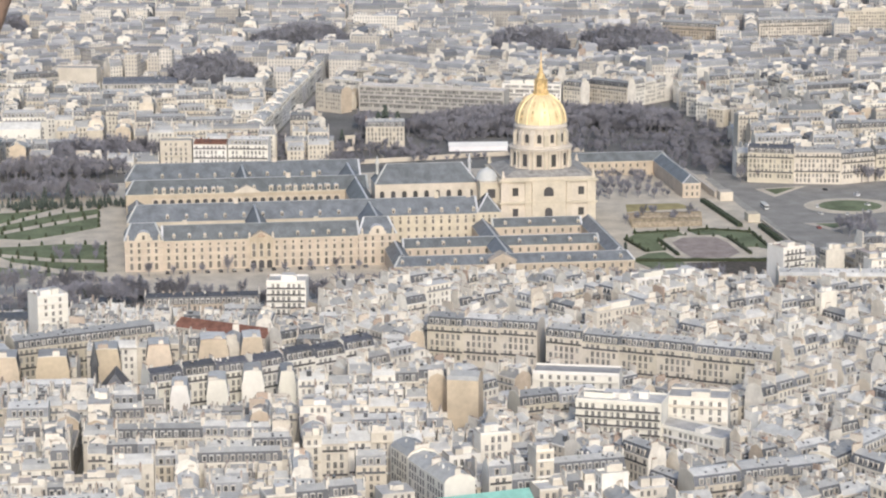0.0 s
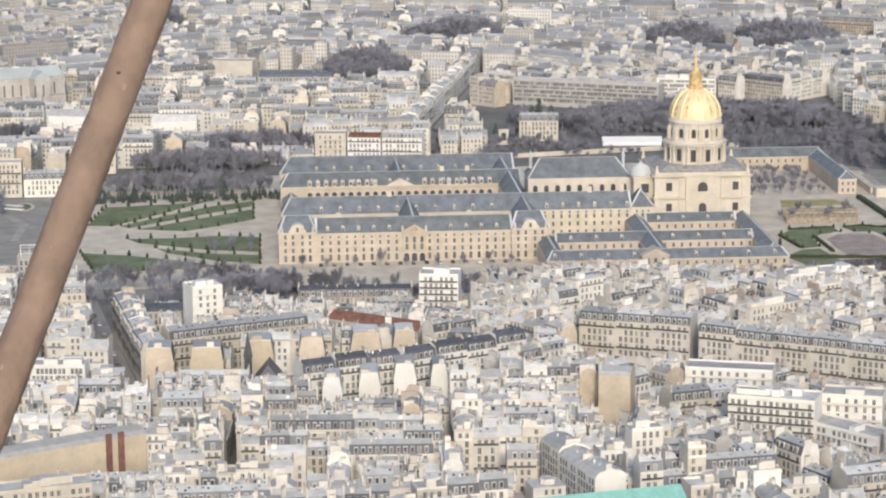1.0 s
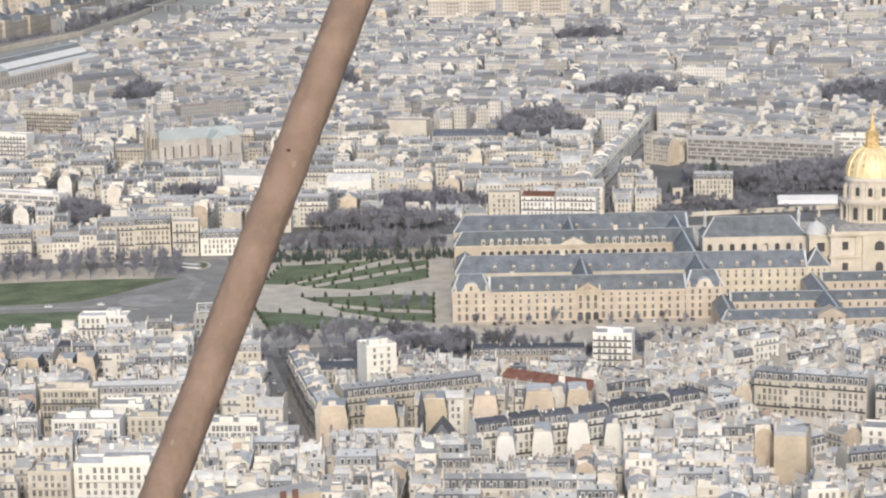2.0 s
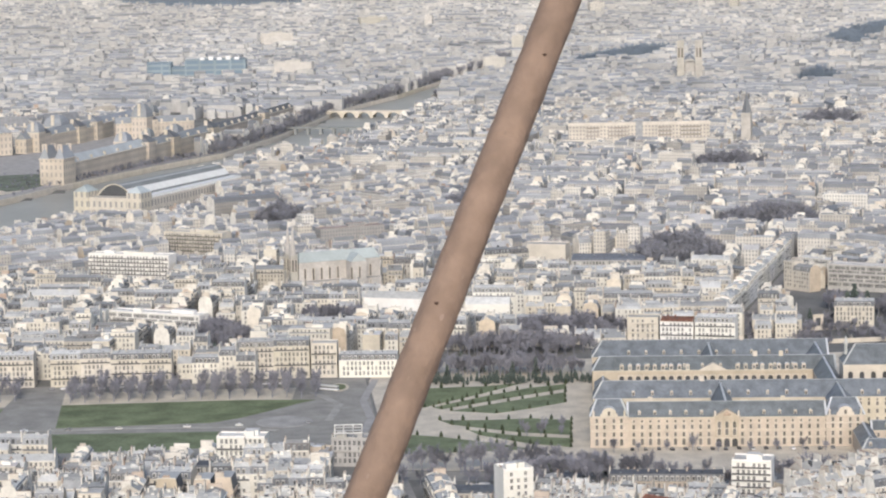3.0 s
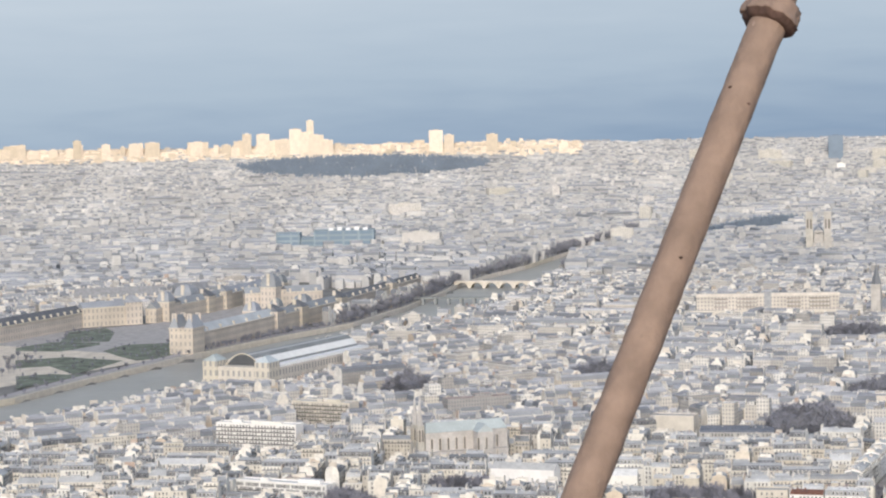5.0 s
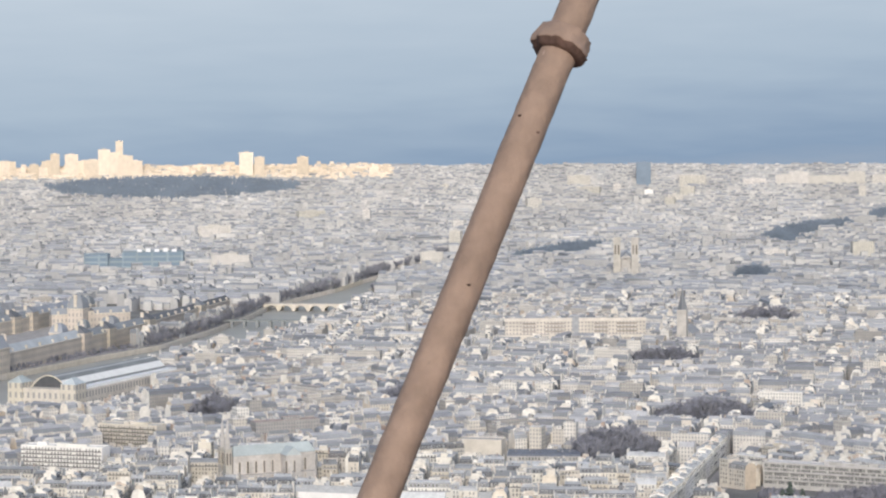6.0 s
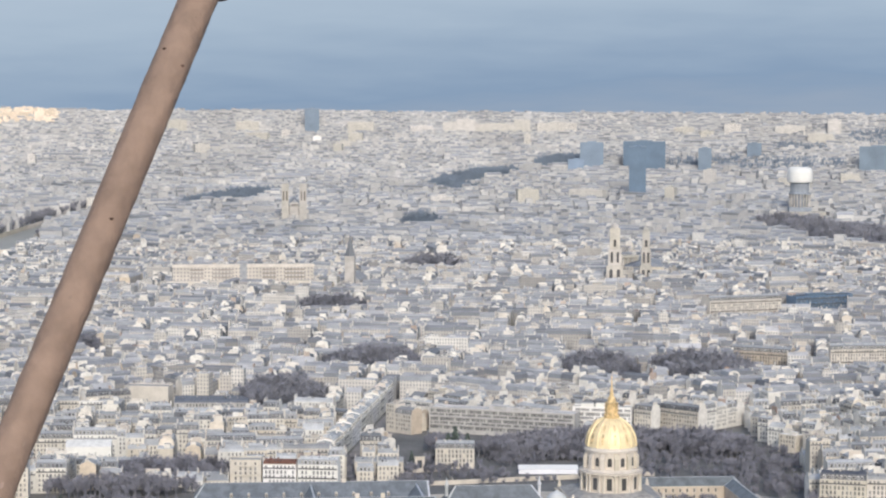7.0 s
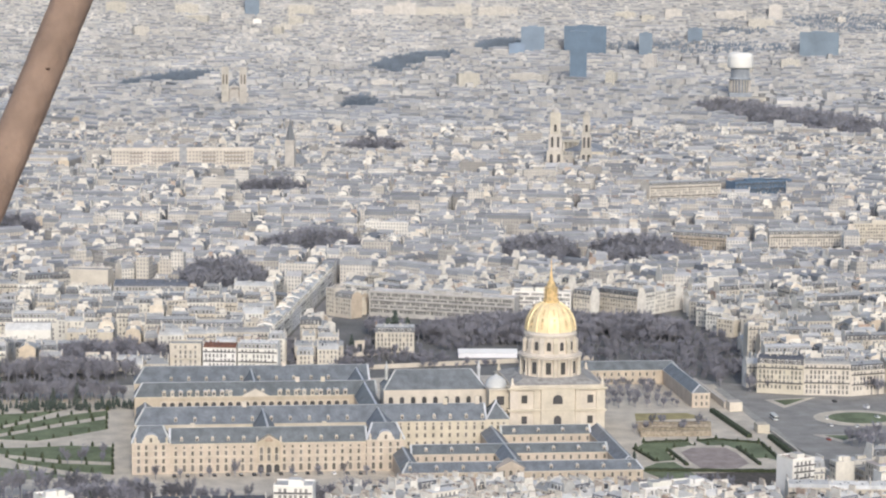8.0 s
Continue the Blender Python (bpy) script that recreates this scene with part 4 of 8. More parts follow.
def wing(root, u0, u1, v0, v1, eave, ridge, along, stone=None, hip0=1.0, hip1=1.0, capping=True, cornice=True, roofing=None):
    """A range with walls, cornice and a steep slate roof hipped at its ends (hip 0: runs into the next range)."""
    w = Soup()
    w.box((0, 0), (1, 0), (0, 1), u0, u1, -v1, -v0, -0.5, eave - 0.5)
    part("wall", w, [stone or M_STONE], root)
    if cornice:
        c = Soup()
        c.box((0, 0), (1, 0), (0, 1), u0 - 0.35, u1 + 0.35, -v1 - 0.35, -v0 + 0.35, eave - 0.5, eave, bottom=True)
        part("cornice", c, [M_STONE_PALE], root)
    s = Soup()
    o = 0.25
    a = [(u0 - o, -v0 + o, eave), (u1 + o, -v0 + o, eave), (u1 + o, -v1 - o, eave), (u0 - o, -v1 - o, eave)]
    if along == "v":
        um, hd = (u0 + u1) / 2, (u1 - u0) / 2
        rg = [(um, -v0 - hip0 * hd * 0.7, ridge), (um, -v1 + hip1 * hd * 0.7, ridge)]
        i = s.pts(a + rg)
        s.face((i + 1, i, i + 4)); s.face((i + 2, i + 1, i + 4, i + 5)); s.face((i + 3, i + 2, i + 5)); s.face((i, i + 3, i + 5, i + 4))
    else:
        vm, hd = (v0 + v1) / 2, (v1 - v0) / 2
        rg = [(u0 + hip0 * hd * 0.7, -vm, ridge), (u1 - hip1 * hd * 0.7, -vm, ridge)]
        i = s.pts(a + rg)
        s.face((i, i + 4, i + 5, i + 1)); s.face((i + 1, i + 5, i + 2)); s.face((i + 2, i + 5, i + 4, i + 3)); s.face((i + 3, i + 4, i))
    part("roof", s, [roofing or M_INV_SLATE], root)
    if capping:
        r = Soup()
        lines = [rg] + [(rg[0], a[0]), (rg[0], a[1] if along == "v" else a[3]), (rg[1], a[2]), (rg[1], a[3] if along == "v" else a[1])]
        for p, q in lines:
            p, q = Vector(p), Vector(q)
            d = (q - p).normalized()
            sd2 = d.cross(Vector((0, 0, 1))).normalized() * 0.6
            up = sd2.cross(d) * 0.3
            i = r.pts([tuple(x) for x in (p - sd2, p + up, p + sd2, q - sd2, q + up, q + sd2)])
            r.face((i, i + 1, i + 4, i + 3)); r.face((i + 1, i + 2, i + 5, i + 4))
        part("ridge_capping", r, [M_LEAD], root)


def row_of(name, me, root, u, vs, z, rz=0.0):
    for v in vs:
        put_mesh(name, me, root, u, -v, z, rz)


URN = lathe("urn", [(0.8, 0), (0.8, 0.8), (0.4, 1.0), (0.8, 1.9), (0.5, 2.6), (0.2, 3.4)], [M_STONE_PALE], 8)
TROPHY = lathe("trophy", [(1.5, 0), (1.7, 0.7), (1.1, 1.5), (0.3, 2.3)], [mat("weathered_stone", (0.42, 0.33, 0.25), 0.9, stain=0.3, stain_scale=0.8)], 8, shade=False)
TROPHY.transform(Matrix.Diagonal((0.3, 1.3, 1, 1)))


def old_hospital():
    root = empty("old_hospital", "large golden stone hospital with slate roofs round courts", "building", "", (*IO, 0))
    root.rotation_euler = (0, 0, math.atan2(IE[1], IE[0]))
    wing(root, 0, 15, 18, 122, 16, 23, "v", hip0=0, hip1=0)
    for v in (-2, 122):
        wing(root, -1.5, 17, v, v + 20, 17, 24.6, "v", hip0=0.55, hip1=0.55)
        f = Soup()
        f.box((0, 0), (1, 0), (0, 1), -1.9, 0.9, -v - 14.6, -v - 5.4, 16.5, 18.2)
        n = 10
        i = f.pts([(x, -v - 10 + 3.8 * math.cos(k * math.pi / n), 18.2 + 3.4 * math.sin(k * math.pi / n) ** 0.8) for x in (-1.9, 4.5) for k in range(n + 1)])
        f.face(tuple(range(i, i + n + 1)))
        for k in range(n):
            f.face((i + k, i + n + 1 + k, i + n + 2 + k, i + k + 1), 1)
        part("frontispiece", f, [M_STONE_PALE, M_LEAD], root)
        for z in (9.2, 12.8):
            sc = Soup()
            sc.box((0, 0), (1, 0), (0, 1), -2.1, -1.4, -v - 20.2, -v + 0.2, z - 0.3, z + 0.2, bottom=True)
            part("string_course", sc, [M_STONE_PALE], root)
        put_mesh("window", WIN, root, -1.95, -v - 10, 17.4)
        for q in (-1, 1):
            put_mesh("urn", URN, root, -1.2, -v - 10 + 8.2 * q, 17.0)
        for z in (1.2, 6.0, 10.0, 13.4):
            row_of("window", WIN if z > 2 else WIN_T, root, -1.5, [v + 3.5, v + 7.5, v + 12.5, v + 16.5], z)
    for z in (5.0, 9.0):
        sc = Soup()
        sc.box((0, 0), (1, 0), (0, 1), -0.22, 0.1, -122, -18, z - 0.2, z + 0.15, bottom=True)
        part("string_course", sc, [M_STONE_PALE], root)
    # middle projection with a pediment
    m = Soup()
    m.box((0, 0), (1, 0), (0, 1), -1.2, 1.0, -76.2, -63.8, -0.5, 16.3)
    i = m.pts([(x, -y, z) for x in (-1.5, 3.0) for y, z in ((63.4, 16.3), (76.6, 16.3), (70, 20.2))])
    m.face((i, i + 2, i + 1)); m.face((i, i + 3, i + 5, i + 2)); m.face((i + 1, i + 2, i + 5, i + 4)); m.face((i + 3, i + 4, i + 5))
    part("pediment_front", m, [M_STONE], root)
    row_of("door_arch", ARCH, root, -1.2, (65.8, 70, 74.2), 0.2)
    put_mesh("trophy", TROPHY, root, -1.6, -70, 16.9)
    for q in (-6.2, 6.2):
        put_mesh("urn", URN, root, -0.6, -70 + q, 16.3)
    for z in (6.4, 10.2):
        row_of("window", WIN_T, root, -1.2, (66, 70, 74), z)
    vs = [21 + 4.4 * k for k in range(24)]
    vs = [v for v in vs if not 62.5 < v < 77.5]
    for z in (1.0, 5.6, 9.6):
        row_of("window", WIN_T if z < 2 else WIN, root, 0, vs, z)
    row_of("window", WIN_S, root, 0, vs, 13.2)
    row_of("dormer", SDORM, root, 1.2, [24 + 8.2 * k for k in range(12) if not 58 < 24 + 8.2 * k < 82], 16.6)
    # the inner ranges
    wing(root, 54, 72, 0, 194, 15.8, 24, "v", M_STONE_PALE, hip0=0.8, hip1=0)
    wing(root, 53, 73, 194, 207, 16.5, 25.5, "v", M_STONE_PALE)
    wing(root, 138, 154, 0, 141, 16, 23, "v", hip0=0.8, hip1=0)
    wing(root, 183, 205, 0, 141, 16, 24.4, "v", hip0=0.8, hip1=0)
    wing(root, 17, 205, 1, 11, 9.5, 13.0, "u", hip0=0)
    wing(root, 8, 63, 127, 141, 15.8, 22.8, "u", hip0=0, hip1=0)
    wing(root, 146, 194, 127, 141, 15.8, 22.7, "u", hip0=0, hip1=0)
    wing(root, 63, 146, 128, 140.8, 15.4, 22.2, "u", hip0=0, hip1=0)
    wing(root, 7.5, 63, 64.5, 75.5, 15.6, 22.8, "u", hip0=0, hip1=0)
    wing(root, 146, 194, 64.5, 75.5, 15.6, 22.8, "u", hip0=0, hip1=0)
    for u in (55.5, 139.5, 184.5):
        row_of("dormer", SDORM, root, u, [22 + 10.5 * k for k in range(10)], 16.8)
    for k in range(23):
        put_mesh("arch_opening", ARCH, root, 138, -(17 + 4.8 * k), 8.2)
        put_mesh("arch_opening", ARCH, root, 138, -(17 + 4.8 * k), 1.6)
    g = Soup()
    i = g.pts([(x, -y, z) for x in (137.2, 141.0) for y, z in ((61, 15.6), (79, 15.6), (70, 20.0))])
    g.face((i, i + 2, i + 1)); g.face((i, i + 3, i + 5, i + 2)); g.face((i + 1, i + 2, i + 5, i + 4)); g.face((i + 3, i + 4, i + 5))
    part("pediment", g, [M_STONE_PALE], root)
    row_of("dormer", SDORM_L, root, 138.2, [17 + 4.8 * k for k in range(23) if not 59 < 17 + 4.8 * k < 81], 16.0)
    for z in (2.0, 6.6, 10.8, 13.6):
        row_of("window", WIN if z < 13 else WIN_S, root, 54, [146 + 4.6 * k for k in range(11)], z)
        row_of("window", WIN if z < 13 else WIN_S, root, 53, [197.2, 200.5, 203.8], z)
    row_of("dormer", SDORM, root, 55.2, [147 + 9 * k for k in range(6)], 16.6)
    for u, v, h in ((63, 172, 27), (63, 190, 28), (8, 30, 25.5), (8, 100, 25.5), (63, 60, 26.5), (146, 95, 25.5), (146, 110, 25.5), (194, 90, 26.5)):
        c = Soup()
        c.box((0, 0), (1, 0), (0, 1), u - 0.6, u + 0.6, -v - 1.2, -v + 1.2, 20, h)
        part("chimney_stack", c, [M_STONE_PALE], root)


def infirmary():
    root = empty("infirmary", "low stone infirmary with slate roofs round two courts", "building", "", (*IO, 0))
    root.rotation_euler = (0, 0, math.atan2(IE[1], IE[0]))
    ranges = [(-48, -37, 136, 262, "v"), (-2, 9, 146, 252, "v"), (48, 58, 202, 252, "v"), (-37, 9, 136, 146, "u"), (-37, 58, 191, 202, "u"), (-37, 58, 252, 262, "u")]
    for k, (u0, u1, v0, v1, al) in enumerate(ranges):
        wing(root, u0, u1, v0, v1, 8.6 + 0.04 * k, 12.8 + 0.05 * k, al, M_STONE, hip0=0.8 if k in (0, 5) else 0, hip1=0.8 if k in (0, 3, 4, 5) else 0)
    for u in (-48, -2, 48):
        vs = [v for v in [140 + 4.6 * k for k in range(27)] if (u < 0 or v > 206) and not (u == -48 and 184 < v < 200)]
        row_of("window", WIN, root, u, vs, 1.2)
        row_of("window", WIN, root, u, vs, 5.0)
        row_of("dormer", SDORM, root, u + 1.4, vs[::3], 9.0)
    p = Soup()
    p.box((0, 0), (1, 0), (0, 1), -50, -40, -199, -185, -0.5, 10.5)
    i = p.pts([(x, -y, z) for x in (-50.4, -40) for y, z in ((184.3, 10.5), (199.7, 10.5), (192, 14.4))])
    p.face((i, i + 2, i + 1)); p.face((i, i + 3, i + 5, i + 2)); p.face((i + 1, i + 2, i + 5, i + 4)); p.face((i + 3, i + 4, i + 5))
    part("pediment_front", p, [M_STONE], root)
    for z in (1.0, 6.0):
        row_of("window", WIN_T, root, -50, (188, 192, 196), z)


def south_lodges():
    root = empty("garden_range", "long low stone range with dark slate roof", "building", "", (*IO, 0))
    root.rotation_euler = (0, 0, math.atan2(IE[1], IE[0]))
    wing(root, 250, 262, 272, 348, 9, 14, "v")
    wing(root, 166, 250, 337, 348, 9.04, 13.6, "u", hip1=0)
    for z in (1.2, 5.2):
        row_of("window", WIN, root, 250, [276 + 4.6 * k for k in range(13)], z)
        row_of("window", WIN, root, 166, [339.5, 343, 346], z)
    w = empty("garden_wall", "long pale stone garden wall with low lodge", "wall", "", (*IO, 0))
    w.rotation_euler = root.rotation_euler
    for k, (u0, u1, v0, v1, h) in enumerate(((162, 246, 356, 357.5, 4.2), (20, 78, 363.5, 364.5, 2.6), (-60, 10, 366, 367, 2.6), (84, 93, 357, 364, 5.0), (152, 162, 357, 365, 5.5))):
        s = Soup()
        s.box((0, 0), (1, 0), (0, 1), u0, u1, -v1, -v0, 0, h)
        part("wall" if h < 5 else "lodge", s, [M_STONE_PALE], w)


def domed_church():
    cu, cv = 106.5, 238.6
    ox, oy = inv(cu, cv)
    root = empty("domed_church", "pale stone church with tall gilded dome on a drum", "church", "", (ox, oy, 0))
    root.rotation_euler = (0, 0, math.atan2(IE[1], IE[0]))
    X, Y = (1, 0), (0, 1)
    b = Soup()
    b.box((0, 0), X, Y, -27, 27, -27, 27, -0.5, 15.6)
    part("wall", b, [M_STONE_PALE], root)
    b = Soup()
    b.box((0, 0), X, Y, -28.2, -26.8, -9.5, 9.5, -0.5, 28.6)
    part("porch_front", b, [M_STONE_PALE], root)
    b = Soup()
    b.box((0, 0), X, Y, -26.6, 26.6, -26.6, 26.6, 16.8, 28.2)
    part("upper_wall", b, [M_STONE_PALE], root)
    for y0, y1 in ((-27.4, -22.5), (22.5, 27.4), (-13.5, -10.5), (10.5, 13.5)):
        b = Soup()
        b.box((0, 0), X, Y, -27.6, -26.4, y0, y1, -0.5, 28.2)
        part("pilaster", b, [M_STONE_PALE], root)
    c = Soup()
    for z0, z1, o in ((15.6, 16.8, 28.4), (28.2, 29.4, 28.6), (29.4, 30.6, 27.0)):
        c.box((0, 0), X, Y, -o, o, -o, o, z0, z1, bottom=True)
    part("cornice", c, [M_STONE_PALE], root)
    a = Soup()
    i = a.pts([(q * x, q * y, z) for q, z in ((26.2, 30.65), (18.5, 33.2)) for x, y in ((-1, -1), (1, -1), (1, 1), (-1, 1))])
    for k in range(4):
        a.face((i + k, i + (k + 1) % 4, i + 4 + (k + 1) % 4, i + 4 + k))
    a.face((i + 4, i + 5, i + 6, i + 7))
    part("terrace_roof", a, [mat("worn_lead_sheet", (0.4, 0.385, 0.36), 0.7, stain=0.3, stain_scale=0.25)], root)
    for y in (-19, 19):
        put_mesh("window", window_mesh("window", 3.4, 4.6, glass=M_DARKGLASS), root, -26.8, y, 20.2)
        put_mesh("window", window_mesh("window", 3.2, 4.4, glass=M_DARKGLASS), root, -27.05, y, 8.4)
    put_mesh("window", window_mesh("window", 5.6, 5.4, True, glass=M_DARKGLASS), root, -28.25, 0, 19.8)
    put_mesh("window", window_mesh("window", 4.4, 5.4, True, glass=M_DARKGLASS), root, -28.25, 0, 7.8)
    for y in (-26, 26):
        for x in (-26, 26):
            put_mesh("statue", lathe("statue", [(1.4, 0), (1.2, 1.2), (0.7, 1.6), (0.9, 2.6), (0.5, 3.6), (0.2, 4.2)], [M_STONE_PALE], 8), root, x, y, 30.6)
    # drum
    part("drum", lathe("drum", [(17.8, 30.6), (17.8, 33.4), (16.4, 33.4), (16.4, 43.2), (18.2, 43.4), (18.5, 44.8), (16.9, 45.1), (16.6, 46.2), (14.4, 46.2), (14.4, 55.6), (15.4, 55.8), (15.4, 57.0), (14.8, 57.4), (14.5, 58.4)], [M_STONE_PALE], 48, shade=False), [], root)
    col = lathe("column", [(0.85, 0), (0.85, 0.7), (0.62, 0.9), (0.55, 9.2), (0.9, 9.8), (0.9, 10.4)], [M_STONE_PALE], 10)
    for k in range(12):
        a0 = 2 * math.pi * k / 12 + math.pi / 12 - 0.218
        for da in (-0.075, 0.075):
            put_mesh("column", col, root, 17.4 * math.cos(a0 + da), 17.4 * math.sin(a0 + da), 33.0)
        bt = Soup()
        bt.box((0, 0), X, Y, 14.0, 16.2, -1.3, 1.3, 46.2, 52.6)
        i = bt.pts([(14.0, -1.3, 52.6), (16.2, -1.3, 52.6), (16.2, 1.3, 52.6), (14.0, 1.3, 52.6), (14.0, -1.3, 56.0), (14.0, 1.3, 56.0)])
        bt.face((i + 1, i + 2, i + 5, i + 4)); bt.face((i, i + 1, i + 4)); bt.face((i + 2, i + 3, i + 5))
        put_mesh("buttress", bt.mesh("buttress", [M_STONE_PALE]), root, 0, 0, 0, a0)
        a1 = 2 * math.pi * k / 12 - 0.218
        put_mesh("window", DRUM_WIN, root, 16.45 * math.cos(a1), 16.45 * math.sin(a1), 34.6, a1 + math.pi)
        put_mesh("window", ATTIC_WIN, root, 14.45 * math.cos(a1), 14.45 * math.sin(a1), 48.0, a1 + math.pi)
    # gilded dome
    prof = [(14.5 * math.cos(t) ** 0.92, 58.4 + 16.6 * math.sin(t)) for t in [k * 1.36 / 14 for k in range(15)]]
    dome = part("dome", lathe("dome", prof, [M_GOLD], 48), [], root, "gilded lead dome")
    for k in range(12):
        a0 = 2 * math.pi * k / 12 + math.pi / 12
        rb = Soup()
        n = len(prof)
        for r, z in prof:
            rb.pts([(r - 0.1, -0.75 * (r / 14.5 + 0.25), z), (r + 0.5, -0.5 * (r / 14.5 + 0.25), z + 0.2), (r + 0.5, 0.5 * (r / 14.5 + 0.25), z + 0.2), (r - 0.1, 0.75 * (r / 14.5 + 0.25), z)])
        for j in range(n - 1):
            for q in range(3):
                rb.face((4 * j + q, 4 * j + q + 1, 4 * j + q + 5, 4 * j + q + 4))
        put_mesh("rib", rb.mesh("rib", [M_GOLD]), dome, 0, 0, 0, a0)
        for t0, t1, wd in ((0.12, 0.5, 0.85), (0.58, 0.9, 0.65)):
            tr = Soup()
            for q in range(4):
                ta, tb = t0 + (t1 - t0) * q / 4, t0 + (t1 - t0) * (q + 1) / 4
                ww = (0.5 + 0.5 * math.sin(math.pi * (q + 0.5) / 4)) * wd * 2.0
                ra, za = 14.5 * math.cos(ta) ** 0.92, 58.4 + 16.6 * math.sin(ta)
                rb2, zb = 14.5 * math.cos(tb) ** 0.92, 58.4 + 16.6 * math.sin(tb)
                i = tr.pts([(ra + 0.16, -ww / 2, za), (ra + 0.16, ww / 2, za), (rb2 + 0.16, ww / 2, zb), (rb2 + 0.16, -ww / 2, zb)])
                tr.face((i, i + 1, i + 2, i + 3))
            put_mesh("trophy_panel", tr.mesh("trophy_panel", [M_DGOLD]), dome, 0, 0, 0, 2 * math.pi * k / 12)
    lan = part("lantern", lathe("lantern", [(4.4, 74.2), (4.6, 75.4), (4.6, 76.0), (3.2, 76.2), (3.0, 82.4), (3.9, 82.6), (3.9, 83.2), (2.6, 83.8), (2.3, 85.6), (1.4, 87.0), (0.95, 89.6)], [M_DGOLD], 16, shade=False), [], root, "gilded lantern")
    for k in range(8):
        a0 = 2 * math.pi * k / 8
        put_mesh("column", LAN_COL, lan, 3.7 * math.cos(a0), 3.7 * math.sin(a0), 76.0)
    part("spire", lathe("spire", [(0.95, 89.6), (0.5, 93.0), (0.3, 97.2), (0.55, 97.5), (0.3, 98.0), (0.15, 99.0), (0.15, 100.2)], [M_DGOLD], 10), [], root, "gilded spire with ball")
    # older nave to the north
    nave = empty("church_nave", "long pale stone nave with steep slate roof", "church", "", (*IO, 0))
    nave.rotation_euler = root.rotation_euler
    wing(nave, 95.5, 117.5, 141, 200, 26, 36, "v", M_STONE_PALE)
    for u0, u1 in ((86.5, 95.4), (117.6, 126.5)):
        wing(nave, u0, u1, 141.2, 198, 14.5, 16.5, "v", M_STONE_PALE, capping=False)
    row_of("window", NAVE_WIN, nave, 95.5, [145 + 6.4 * k for k in range(9)], 17.8)
    for v in (143.5, 197):
        put_mesh("pinnacle", lathe("pinnacle", [(1.0, 30), (1.0, 36), (1.4, 36.4), (0.4, 39), (0.1, 41)], [M_LEAD], 8), nave, 106.5, -v, 0)
    s = Soup()
    s.box((0, 0), X, Y, 84, 129, -213, -200, -0.5, 27)
    s.box((0, 0), X, Y, 83.4, 129.6, -213, -199.6, 15.6, 16.6)
    s.box((0, 0), X, Y, 83.4, 129.6, -213, -199.6, 27, 28, bottom=True)
    part("sanctuary", s, [M_STONE_PALE], nave)
    put_mesh("window", window_mesh("window", 4.4, 5.2, glass=M_DARKGLASS), nave, 84, -206.5, 18.6)
    put_mesh("window", window_mesh("window", 4.4, 5.2, glass=M_DARKGLASS), nave, 84, -206.5, 7.0)
    put_mesh("cupola", lathe("cupola", [(6.4, 28), (6.4, 29.4), (6.0, 29.6), (5.4, 31.8), (3.6, 33.6), (1.2, 34.6), (0.5, 35.2)], [M_LEAD], 20), nave, 92, -205, 0)


DRUM_WIN = window_mesh("window", 3.0, 7.0, False, surround=0.4, glass=M_DARKGLASS)
ATTIC_WIN = window_mesh("window", 2.4, 5.0, True, surround=0.3, glass=M_DARKGLASS)
LAN_COL = lathe("column", [(0.4, 0), (0.4, 0.4), (0.28, 0.5), (0.28, 5.8), (0.4, 6.2)], [M_DGOLD], 8)
old_hospital()
infirmary()
south_lodges()
domed_church()


# ---- houses with a place of their own ----
rh = random.Random(21)
M_WHITEWALL = mat("white_render", (0.82, 0.8, 0.75), 0.85, vary=0.04, stain=0.08)
M_BEIGEWALL = mat("beige_render", (0.62, 0.53, 0.42), 0.9, vary=0.06, stain=0.15)
M_GREYWALL = mat("grey_concrete", (0.5, 0.485, 0.47), 0.9, vary=0.06, stain=0.2, stain_scale=0.1)
M_CREAMWALL = mat("cream_limestone", (0.63, 0.585, 0.51), 0.85, vary=0.06, stain=0.12)


def hold(x, y, ang, w, d, extra=0.0):
    SPECIAL.append((x, y, math.cos(ang), math.sin(ang), w / 2 + 6 + extra, d / 2 + 7 + extra))


def along(p, q, d, h, style, label, n=1, side=1, **kw):
    """Houses in a row whose fronts stand on the line from p to q, the front to the right of the way (towards the west when going south)."""
    dx, dy = q[0] - p[0], q[1] - p[1]
    ln = math.hypot(dx, dy)
    ang = math.atan2(dy, dx)
    ax, ay = rot(ang)
    out = []
    for k in range(n):
        w = ln / n
        t = (k + 0.5) * w
        x, y = p[0] + ax[0] * t + ay[0] * d / 2, p[1] + ax[1] * t + ay[1] * d / 2
        hold(x, y, ang, w, d)
        out.append(townhouse(x, y, ang, w - 0.06, d, h + (rh.uniform(-1, 1) if n > 1 else 0), style, label, rh, **kw))
    return out


